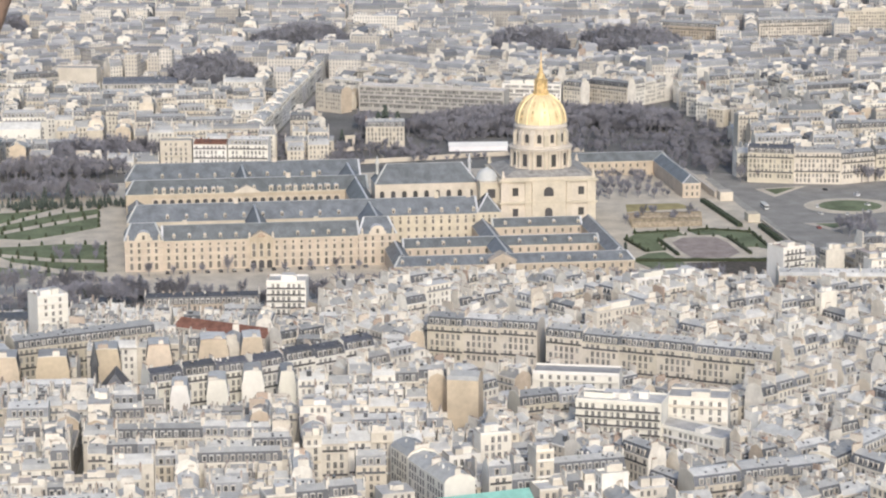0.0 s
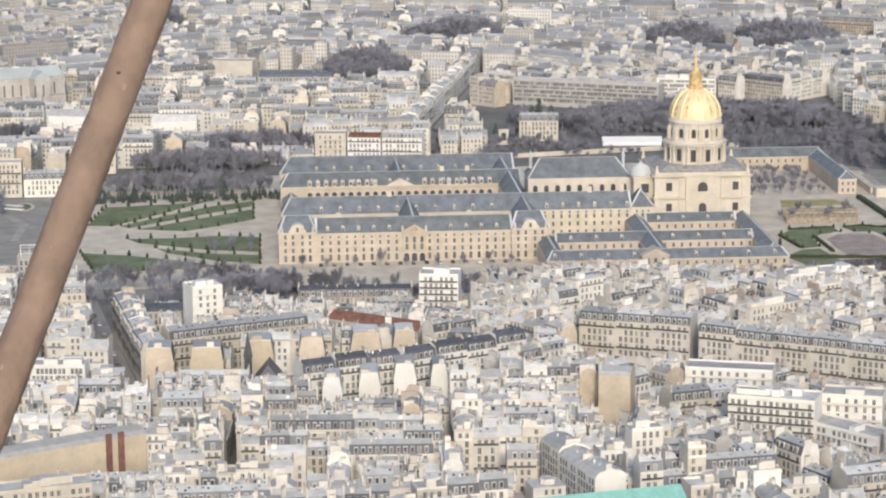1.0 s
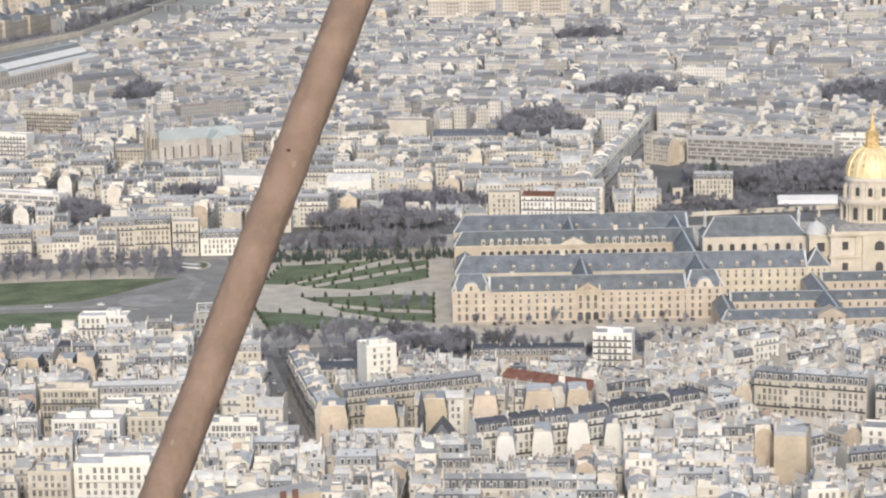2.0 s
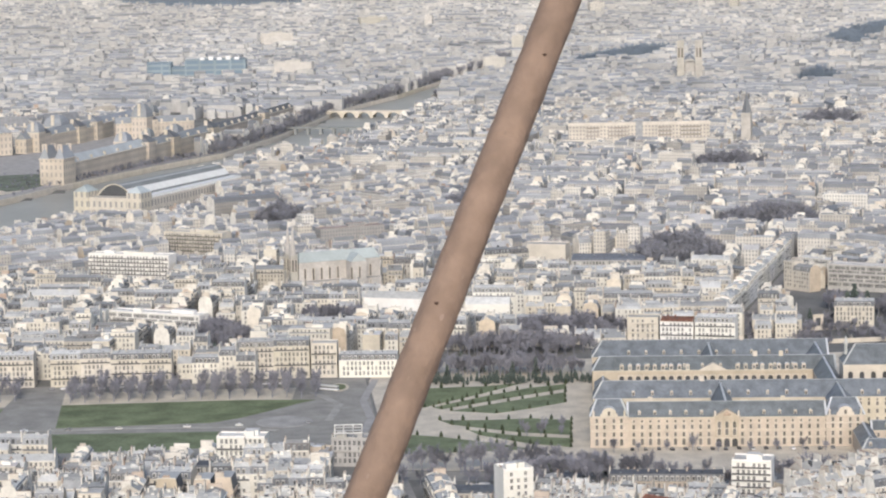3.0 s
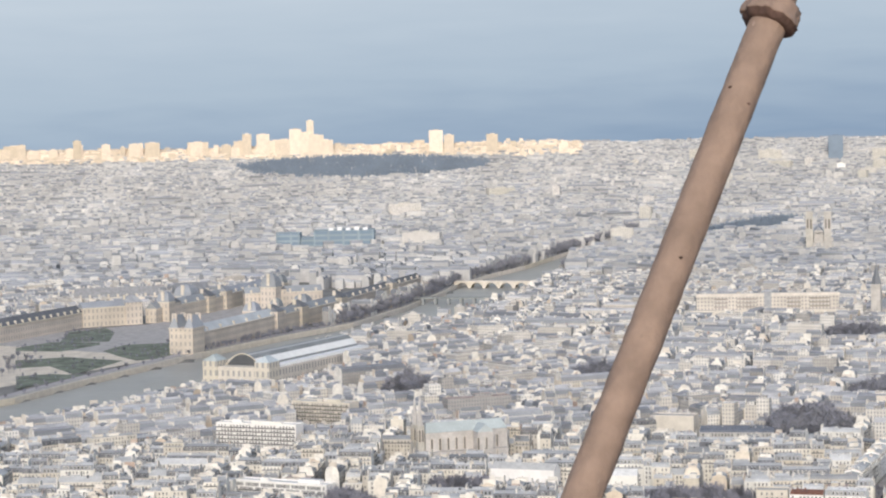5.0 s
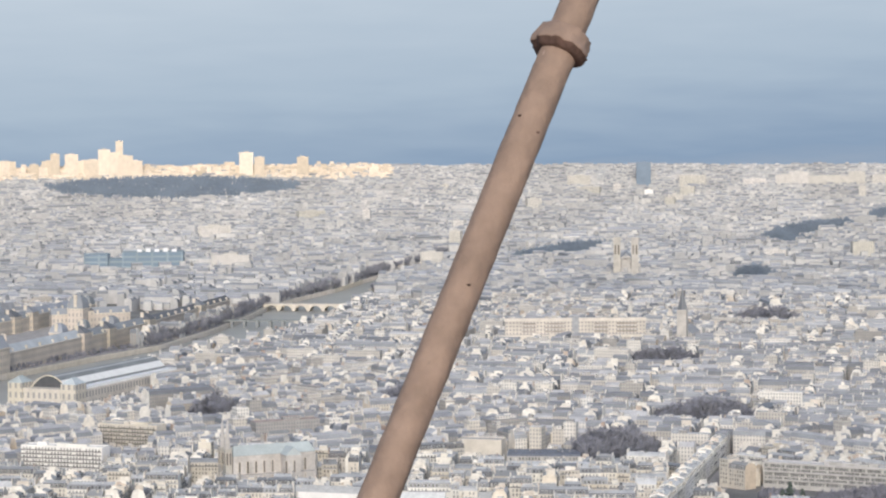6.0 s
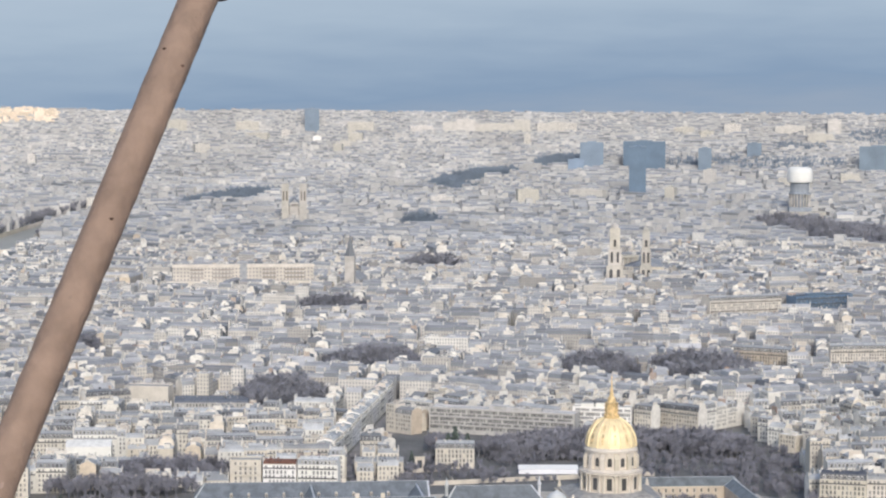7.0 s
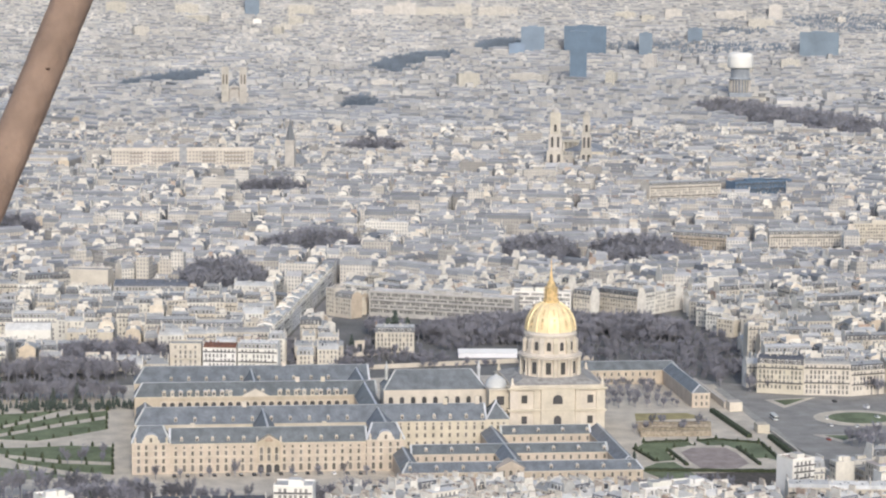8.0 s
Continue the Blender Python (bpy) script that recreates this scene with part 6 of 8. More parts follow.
PAL = "long golden stone palace gallery with grey roof"
gallery((2880, 556), (3062, 486), 16, 19, 28, "stone palace wing with dark slate roof and dormers", (), M_SLATE, 12)
gallery((3066, 482), (3100, 424), 18, 24, 31, PAL, (1.0,), None, 0)
gallery((3108, 400), (3300, 330), 15, 18, 26, PAL, (0.25, 0.75))
gallery((3300, 330), (3440, 290), 15, 20, 28, PAL, (0.0,))
gallery((2752, 306), (2960, 236), 15, 21, 29, "long golden stone palace gallery beside the river", (1.0,), M_PALEZINC)
gallery((2964, 234), (3160, 170), 15, 20, 27, "long golden stone palace gallery beside the river", (0.35, 1.0), M_PALROOF)
gallery((3164, 168), (3520, 76), 14, 21, 27, "long golden stone palace gallery beside the river", (0.6,), M_SLATE)
gallery((3300, 300), (3330, 200), 14, 20, 28, "stone palace cross wing", (0.42,))
gallery((3270, 520), (3300, 415), 22, 20, 33, "palace wing with tall dark slate roof", (), M_SLATE, 9)
gallery((3290, 392), (3310, 350), 20, 22, 36, "palace wing with tall dark slate roof", (), M_SLATE)
for x, y, hb, ht, wd in ((3300, 264, 27, 46, 11), (3130, 384, 24, 38, 9), (3050, 268, 17, 29, 9), (3170, 214, 16, 28, 10), (3100, 242, 17, 29, 7), (3420, 262, 23, 36, 9), (3240, 370, 22, 38, 13)):
    g = lm("palace_pavilion", "stone palace pavilion under a bulging slate roof", "palace", x, y, math.atan2(-0.33, 0.94))
    boxes("wall", g, M_LOUVRE, (-wd, wd, -wd, wd, 0, hb))
    boxes("cornice", g, M_STONE_PALE, (-wd - 0.6, wd + 0.6, -wd - 0.6, wd + 0.6, hb, hb + 1.2))
    rf_ = lathe("roof", [(1.36 * wd, hb + 1.2), (1.3 * wd, hb + 0.4 * (ht - hb)), (1.05 * wd, hb + 0.72 * (ht - hb)), (0.62 * wd, hb + 0.93 * (ht - hb)), (0.45 * wd, ht)], [M_PALROOF], 4, shade=False)
    rf_.transform(Matrix.Rotation(math.pi / 4, 4, "Z"))
    part("roof", rf_, [], g)
    boxes("chimney_stack", g, M_STONE_PALE, (-wd * 0.95, -wd * 0.75, -2, 2, hb, ht), (wd * 0.75, wd * 0.95, -2, 2, hb, ht))
g = lm("palace_pavilion", "tall stone corner pavilion with two high roofs", "palace", 2726, 312, math.atan2(-0.35, 1.0))
boxes("wall", g, M_LOUVRE, (-15, 15, -14, 14, 0, 28), (-16, 16, -15, 15, 28, 29.5))
for y in (-9, 9):
    roof_on(g, -14, 14, y - 5.5, y + 5.5, 29.5, 43, M_PALROOF, "x", 0.5)
    boxes("chimney_stack", g, M_LOUVRE, (-12, -10, y - 3, y + 3, 29.5, 45), (10, 12, y - 3, y + 3, 29.5, 44))
flat_poly("palace_court", [(2700, 318), (2740, 430), (2900, 580), (3040, 470), (3090, 400), (3400, 310), (3400, 160), (2760, 310)], 0.12, M_PAVE, "grey paved palace court")
flat_poly("palace_garden_walk", [(2420, 470), (2560, 640), (2900, 600), (2760, 420), (2690, 325), (2560, 400)], 0.15, M_SAND, "sandy walks of the riverside gardens")
M_PARTERRE = mat("planted_parterre", (0.19, 0.215, 0.17), 0.95, vary=0, stain=0.45, stain_scale=0.06, grain=0.3)
PLOTS = ([(2876, 477), (3001, 486), (3051, 449), (2989, 429), (2878, 420)], [(2820, 518), (2879, 489), (2866, 429), (2840, 425), (2771, 459), (2788, 512)], [(2768, 411), (2834, 395), (2848, 338), (2691, 320), (2659, 359), (2703, 383)], [(2684, 494), (2709, 442), (2661, 374), (2567, 396), (2539, 409), (2619, 446), (2604, 479)], [(2528, 465), (2543, 433), (2525, 390), (2418, 445)])
for k, pts in enumerate(PLOTS):
    flat_poly("garden_plot_%d" % (k + 1), pts, 0.3, M_PARTERRE, "dark planted plot of the riverside gardens")


# bridges
def bridge(x, y, ang, ln, w, deck, arches, name, label, material, stone=True):
    g = lm(name, label, "bridge", x, y, ang)
    d = Soup()
    d.box(O2, X, Y, -ln / 2, ln / 2, -w / 2, w / 2, deck, deck + 1.6, bottom=True)
    part("deck", d, [material], g)
    st = ln / arches
    for k in range(arches + 1):
        p = Soup()
        p.box(O2, X, Y, -ln / 2 + k * st - 1.8, -ln / 2 + k * st + 1.8, -w / 2, w / 2, -8, deck)
        part("pier", p, [material], g)
    for k in range(arches):
        m = 8
        x0 = -ln / 2 + k * st + 1.8
        for sy in (-w / 2, w / 2) if stone else ():
            a = Soup()
            a.pts([(x0 + (st - 3.6) * j / m, sy, -4 + (deck + 3.6) * math.sin(math.pi * j / m) ** 0.6) for j in range(m + 1)])
            a.pts([(x0 + (st - 3.6) * j / m, sy, deck) for j in range(m + 1)])
            for j in range(m):
                a.face((j, j + 1, m + 2 + j, m + 1 + j) if sy < 0 else (j + 1, j, m + 1 + j, m + 2 + j))
            part("spandrel", a, [material], g)


bridge(3624, -44, radians(76), 132, 20, 4.2, 6, "stone_bridge", "old pale stone bridge with round arches", M_STONE_PALE)
bridge(3349, 12, radians(80), 140, 9, 3.6, 8, "foot_bridge", "dark iron footbridge on stone piers", M_IRON, False)

# cultural centre of blue steel
g = lm("arts_centre", "huge blue steel and glass box with pipes", "museum", 4385, 252, radians(-90))
boxes("frame", g, M_PIPES, (-20, 86, -30, 30, 0, 44), (-44, -20.1, -20, 30, 0, 32), (-86, -44.1, -28, 30, 0, 40))
boxes("roof_plant", g, M_WHITE, *[(6 + 15 * k, 14 + 15 * k, -22, -10, 44, 48 + 2 * (k % 2)) for k in range(5)])
for e in (-84, -46, -18, 60, 84):
    s = Soup()
    s.box(O2, X, Y, e - 1.4, e + 1.4, -32, -30.2, 0, 44)
    part("pipe", s, [M_PIPES], g)

# twin-towered cathedral
g = lm("cathedral", "grey stone cathedral with two square towers", "church", 4020, -563, radians(-8))
for y in (-14.5, 14.5):
    boxes("tower", g, M_OLDSTONE, (-6, 6, y - 5.8, y + 5.8, 0, 78))
    for q in (-2.6, 2.6):
        put_mesh("belfry_opening", window_mesh("belfry_opening", 2.6, 16, True), g, -6.1, y + q, 50)
    put_mesh("portal", window_mesh("portal", 6, 10, True), g, -7.1, y, 1)
boxes("wall", g, M_OLDSTONE, (-7, 7, -6.9, 6.9, 0, 47), (7.1, 100, -12, 12, 0, 40), (7.1, 98, -22, -12.1, 0, 18), (7.1, 98, 12.1, 22, 0, 18), (55, 68, -24, 24, 0, 32))
put_mesh("rose_window", lathe("rose_window", [(5.5, 0), (5.5, 0.2)], [M_GLASS], 20), g, -7.15, 0, 44)
roof_on(g, 7, 100, -12.3, 12.3, 40, 52, M_SLATE)

M_TOWERSTONE = mat("pale_tower_stone", (0.58, 0.545, 0.49), 0.9, vary=0.05, stain=0.2, stain_scale=0.1)
# church with two uneven towers
for (az, el, nm, f, stone) in ((-15.348, 3.70, "broad", 1.0, M_TOWERSTONE), (-16.062, 3.76, "slender", 0.72, M_OLDSTONE)):
    x, y = 3019 * math.cos(radians(az)), 3019 * math.sin(radians(az))
    zt = EYE_H - 3019 * math.tan(radians(el))
    g = lm("church_tower", "pale stone church tower in open storeys, the %s one of two" % nm, "church", x, y, radians(-14))
    boxes("shaft", g, stone, (-8, 8, -10 * f, 10 * f, 0, 32), (-6.5, 6.5, -8 * f, 8 * f, 32, 52), (-5, 5, -6.2 * f, 6.2 * f, 52, zt - 6))
    for q in (-3, 3):
        put_mesh("opening", window_mesh("opening", 4.0, 12, True, glass=M_DARKGLASS), g, -8.1, q * 1.5 * f, 16)
        put_mesh("opening", window_mesh("opening", 3.0, 13, True, glass=M_DARKGLASS), g, -6.6, q * 1.2 * f, 36)
    put_mesh("opening", window_mesh("opening", 3.4, 9, True, glass=M_DARKGLASS), g, -5.1, 0, 55)
    part("cap", lathe("cap", [(4.5 * f, zt - 8), (4.5 * f, zt - 3), (3.6 * f, zt - 2.6), (1.0, zt)], [stone], 12), [], g)
g = lm("church_porch", "two-storeyed columned church porch of pale stone", "church", 2996, -832, radians(-14))
boxes("wall", g, M_TOWERSTONE, (-4, 6, -21, 17, 0, 15), (-3, 6, -20, 16, 19, 35))
boxes("entablature", g, M_TOWERSTONE, (-7, 6, -22, 18, 15, 19), (-7, 6, -21, 17, 35, 38))
for e in range(7):
    for z in (0, 19):
        put_mesh("column", lathe("column", [(1.3, 0), (1.1, 15.8)], [M_TOWERSTONE], 8), g, -5.6, -18 + 5.6 * e, z)
        if e < 6 and z == 0:
            put_mesh("opening", window_mesh("opening", 2.4, 10, True, glass=M_GLASS), g, -4.05, -15.2 + 5.6 * e, 1)
g = lm("church_hall", "wide pale stone church body with low slate roof", "church", 2960, -850, radians(-14))
boxes("wall", g, M_STONE_PALE, (-4, 90, -24, 24, 0, 26))
roof_on(g, -4, 90, -24, 24, 26, 34, M_HAZEZINC)

# wrapped dome on the hill
# drum and its base are darker and bluer than the columns
M_DRUMGREY = mat("blue_grey_drum", (0.3, 0.33, 0.37), 0.9, stain=0.2, stain_scale=0.1)
g = lm("wrapped_dome", "dome wrapped in white sheeting over a dark colonnade", "church", 4010 * math.cos(radians(-19.54)), 4010 * math.sin(radians(-19.54)), radians(-15))
boxes("body", g, M_OLDSTONE, (-26, 70, -40, 40, 0, 22))
boxes("drum_base", g, M_DRUMGREY, (-18, 18, -18, 18, 22, 29))
part("drum", lathe("drum", [(13.5, 28), (13.5, 49), (18, 49), (18, 51), (15, 52), (15, 66), (18, 68)], [M_DRUMGREY], 24, shade=False), [], g)
for k in range(20):
    a0 = 2 * math.pi * k / 20
    put_mesh("column", lathe("column", [(1.2, 29), (1.0, 48.8)], [M_OLDSTONE], 8), g, 16.4 * math.cos(a0), 16.4 * math.sin(a0), 0)
part("wrapping", lathe("wrapping", [(19.5, 68.2), (20.5, 71), (20, 84), (18.5, 90), (14, 92)], [M_WHITE], 24), [], g, "white protective sheeting")

# slabs, towers and halls on the skyline
def tower(az, r, el_top, wd, dp, material, label, name="tower_block", ang=None):
    x, y = r * math.cos(radians(az)), r * math.sin(radians(az))
    zt = EYE_H - r * math.tan(radians(-el_top)) - relief(x, y)
    g = lm(name, label, "tower", x, y, radians(az - 90) if ang is None else ang)
    boxes("shaft", g, material, (-wd / 2, wd / 2, -dp / 2, dp / 2, -10, zt))
    boxes("roof_plant", g, material, (-wd / 5, wd / 5, -dp / 4, dp / 4, zt, zt + 2.5))


tower(-15.85, 4750, -1.95, 32, 20, M_BLUEGLASS, "dark blue glass university tower")
tower(-16.0, 5900, -1.83, 99, 18, M_BLUEGLASS, "wide dark blue glass slab")
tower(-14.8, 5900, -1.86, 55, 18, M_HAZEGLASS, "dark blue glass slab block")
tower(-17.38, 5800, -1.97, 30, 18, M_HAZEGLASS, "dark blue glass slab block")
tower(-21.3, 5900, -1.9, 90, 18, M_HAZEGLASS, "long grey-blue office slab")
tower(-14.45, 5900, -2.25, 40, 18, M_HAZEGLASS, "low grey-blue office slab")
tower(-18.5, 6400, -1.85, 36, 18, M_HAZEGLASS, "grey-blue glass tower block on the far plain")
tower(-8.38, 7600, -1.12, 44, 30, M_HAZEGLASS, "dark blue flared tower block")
tower(-8.5, 7000, -1.75, 24, 18, M_WHITEWALL, "white tower block on the far plain")
# skyline blocks whose sunlight is in the render's colour, not from the lamp
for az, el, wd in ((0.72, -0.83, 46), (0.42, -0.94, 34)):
    tower(az, 8300, el, wd, 30, M_SUNPALE, "tall tower block with sunlight put into its cream colour")
tower(-0.57, 8300, -0.94, 38, 30, M_SUNPALE, "tall tower block with sunlight put into its cream colour")
tower(-2.2, 8300, -1.19, 32, 30, M_SUNPALE, "cream tower block on the skyline")
tower(3.6, 8400, -0.55, 24, 24, M_SUNPALE, "tall cream tower on the hill")
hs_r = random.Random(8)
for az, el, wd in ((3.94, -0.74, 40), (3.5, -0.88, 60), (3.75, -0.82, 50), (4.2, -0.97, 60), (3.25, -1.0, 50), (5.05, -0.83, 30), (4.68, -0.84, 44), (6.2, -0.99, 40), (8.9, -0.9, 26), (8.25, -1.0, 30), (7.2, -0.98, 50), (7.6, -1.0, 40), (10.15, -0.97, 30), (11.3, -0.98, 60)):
    tower(az, 8350, el, wd, 30, M_SUNPALE, "housing slab on the hill, sunlight put into its cream colour", "housing_slab")
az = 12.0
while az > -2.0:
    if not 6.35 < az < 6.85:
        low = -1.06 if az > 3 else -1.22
        tower(az, 8420 + 60 * hs_r.random(), low + (hs_r.uniform(-0.16, 0.0) if hs_r.random() < 0.85 else 0.07), hs_r.choice((16, 30, 48, 70)), 24, M_SUNPALE, "housing block on the hill, sunlight put into its cream colour", "housing_block")
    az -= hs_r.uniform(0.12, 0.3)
PTR = windowed(mat("pale_tower_render", (0.66, 0.63, 0.58), 0.85, vary=0.1), 4, 3.2, 0.4, 0.5)
for az, el, wd in ((-11.9, -1.35, 60), (-11.6, -1.42, 60), (-12.6, -1.45, 160), (-10.9, -1.5, 70), (-14.0, -1.42, 120), (-16.9, -1.5, 60), (-18.0, -1.42, 50), (-20.3, -1.3, 40), (-9.5, -1.42, 80), (-6.9, -1.42, 70), (-5.3, -1.38, 60), (-13.2, -1.35, 50), (-19.3, -1.45, 90)):
    tower(az, 7600, el, wd, 30, PTR, "pale housing slab on the skyline", "housing_slab")

fb = random.Random(71)
for q in range(34):
    az, r = fb.uniform(-22, 5), fb.uniform(4300, 7400)
    x, y = r * math.cos(radians(az)), r * math.sin(radians(az))
    if not in_wood(x, y, 30) and not (az > -1 and r > 6500):
        g = lm("apartment_block", "pale apartment block standing over far roofs", "building", x, y, radians(az - 90) + fb.uniform(-0.5, 0.5))
        wd, ht = fb.choice((18, 24, 40, 70)), fb.uniform(30, 46)
        boxes("wall", g, PTR, (-wd / 2, wd / 2, -8, 8, -6, ht))
        boxes("roof_plant", g, PTR, (-wd / 5, wd / 6, -4, 4, ht, ht + 3))

g = lm("university_block", "long pale university block with dark window bands", "building", 2895, -345, math.atan2(-0.996, -0.05))
M_MIDBAND = mat("brown_blinds", (0.36, 0.33, 0.31), 0.7, vary=0.2, stain=0.2, stain_scale=0.1)
M_UNI = windowed(mat("pale_concrete", (0.6, 0.555, 0.505), 0.85, vary=0.04, stain=0.2, stain_scale=0.03), 4.0, 4.2, 0.5, 0.5, (0.26, 0.26, 0.27))
boxes("wall", g, M_UNI, (-82, 82, -9, 9, 0, 40), (-90, 90, -28, -9.1, 0, 22))
boxes("roof_edge", g, M_CREAMWALL, (-92, 92, -28.6, -28.05, 19.5, 23), (-83, 83, -9.6, -9.05, 37.5, 41))
for e in (-58, -24, 26, 60):
    boxes("window_band", g, M_MIDBAND, *[(e - 12 + 4 * (e % 3), e + 12, -9.4, -9.02, z, z + 1.9) for z in (24.5, 29, 33.5)])
boxes("stair_tower", g, M_SLATE, (-4, 4, -10, -9.05, 12, 43))
g = lm("abbey_tower", "square stone abbey tower with slate spire", "church", 2902 * math.cos(radians(-9.26)), 2902 * math.sin(radians(-9.26)), radians(-20))
boxes("shaft", g, M_OLDSTONE, (-5.5, 5.5, -5.5, 5.5, 0, 51))
part("spire", lathe("spire", [(6.6, 51), (5.5, 53), (0.2, 75)], [M_HAZESLATE], 4, shade=False), [], g)
boxes("nave", g, M_OLDSTONE, (6, 60, -10, 10, 0, 22))
roof_on(g, 6, 60, -10, 10, 22, 30, M_SLATE)
cut_blocks()
fill_gaps()
rb = random.Random(55)
for q in range(420):  # larger blocks, halls and schools among the far houses
    r, az = rb.uniform(2050, 8200), rb.uniform(-24, 12)
    x, y = r * math.cos(radians(az)), r * math.sin(radians(az))
    if is_free(x, y):
        near = min(ZONES, key=lambda z: (z[0] - x) ** 2 + (z[1] - y) ** 2)
        k = 1 + max(0, r - 3000) / 5000
        LOTS.append((r, x, y, radians(near[2] - 90) + rb.choice((0, 0, 1.57)), rb.uniform(28, 75) * k, rb.uniform(12, 17), min(height_limit(x, y), rb.uniform(16, 25)), rb.choice(("flat", "flat", "low", "mansard")), True))
LOTS.sort()
n_single = 0
bands = {}
for r, x, y, ang, w, d, h, style, inner in LOTS:
    az = math.degrees(math.atan2(y, x))
    if not inner and n_single < 150 and 812 < r and -25 < az < 5:
        n_single += 1
        townhouse(x, y, ang, w, d, h, style, STYLE_WORDS[style], rs, "town houses of the near quarter", top_boxes=2 if style == "flat" else 0, chim=2 if style != "flat" else 0)
        continue
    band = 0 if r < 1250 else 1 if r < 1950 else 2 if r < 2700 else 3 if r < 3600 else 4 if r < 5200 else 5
    key = (band, int((az + 30) // 9))
    s = bands.setdefault(key, Soup(r > 3300 or band >= 3))
    o, (ax, ay) = (x, y), rot(ang)
    z0 = relief(x, y)
    # some hill houses get the cream with sunlight painted in
    sun_painted = r > 7900 and az > -2.6 and rs.random() < 0.55
    top = house_shell(s, o, ax, ay, w, d, h + (rs.uniform(0, 12) if sun_painted else 0), "flat" if sun_painted else style, rs, z0, 7 if sun_painted else 0, band == 0)
    if band == 0:
        cornice(s, o, ax, ay, w, d, z0 + h)
    if band <= 1:
        house_windows(s, o, ax, ay, w, d, h, z0, 4)
        if h > 13 and rs.random() < 0.6:
            balcony_line(s, o, ax, ay, w, d, z0 + h - 3.05, 1)
        if style == "mansard":
            dormers(s, o, ax, ay, w, d, h, z0, rs, front=rs.choice((0, 0, 1, 2)))
    if band <= 3 and style != "flat":
        for cx in ((-w / 2 + 0.35, w / 2 - 0.35) if band <= 1 else (-w / 2 + 0.35,)):
            ln, cy, ct = rs.uniform(2.5, 0.8 * d), rs.uniform(-0.15, 0.15) * d, z0 + top + rs.uniform(0.6, 2.6)
            chimney(s, o, ax, ay, cx, cy, ln, z0 + h + 0.5, ct, 3, 0.6 if band < 2 else 0.9)
            for q in range(int(ln / 0.75) if band == 0 else 0):
                yy = cy - ln / 2 + 0.4 + q * 0.75
                s.box(o, ax, ay, cx - 0.16, cx + 0.16, yy - 0.13, yy + 0.13, ct, ct + rs.uniform(0.3, 0.6), 8)
    if style != "flat" and band <= 1:
        for q in range(rs.randrange(2, 6) if band == 0 else rs.randrange(1, 4)):
            bw, bd = rs.uniform(0.6, 2.2), rs.uniform(0.6, 2.4)
            px, py = rs.uniform(-0.4, 0.4) * w, rs.uniform(-0.25, 0.25) * d
            s.box(o, ax, ay, px - bw / 2, px + bw / 2, py - bd / 2, py + bd / 2, z0 + h + 0.5, z0 + top + rs.uniform(-0.3, 0.9), rs.choice((0, 3, 2, 4)), top=2)
    if style == "flat" and band <= 3:
        for q in range(2):
            bw, bd = rs.uniform(2.5, 0.4 * w), rs.uniform(2.5, 0.5 * d)
            px, py = rs.uniform(-0.3, 0.3) * w, rs.uniform(-0.2, 0.2) * d
            s.box(o, ax, ay, px - bw / 2, px + bw / 2, py - bd / 2, py + bd / 2, z0 + h, z0 + h + rs.uniform(1.5, 3), 0, top=5)
BAND_WORDS = ["cream and white houses with zinc roofs in the near quarter", "cream houses with slate and zinc roofs beyond the gardens", "dense pale houses with grey zinc roofs", "dense pale houses with grey roofs further off", "far sea of pale houses with grey roofs", "far houses on the hills at the edge of the city"]
# farther bands use materials with more haze in their colours
for (band, sec), s in sorted(bands.items()):
    tagged(part("houses", s, HOUSE_MATS + [M_SUNPALE, M_POT] if band == 0 else MID_MATS if band == 1 else FAR_MATS + [M_SUNPALE] if band <= 3 else HAZE_MATS + [M_SUNPALE]), BAND_WORDS[band], "houses", "", "stuff")


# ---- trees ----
# middle-distance twigs, haze mixed into their grey
M_HAZEBARK = mat("hazed_twigs", (0.275, 0.28, 0.32), 0.95, vary=0.25, stain=0.2, stain_scale=0.05)
def limb(s, p, q, r0, r1, m=0):
    p, q = Vector(p), Vector(q)
    d = (q - p).normalized()
    a = d.orthogonal().normalized()
    b = d.cross(a)
    i = s.pts([tuple(p + (a * math.cos(t) + b * math.sin(t)) * r0) for t in (0, 2.094, 4.189)] + [tuple(q + (a * math.cos(t) + b * math.sin(t)) * r1) for t in (0, 2.094, 4.189)])
    for k in range(3):
        k2 = (k + 1) % 3
        s.face((i + k, i + k2, i + 3 + k2, i + 3 + k), m)


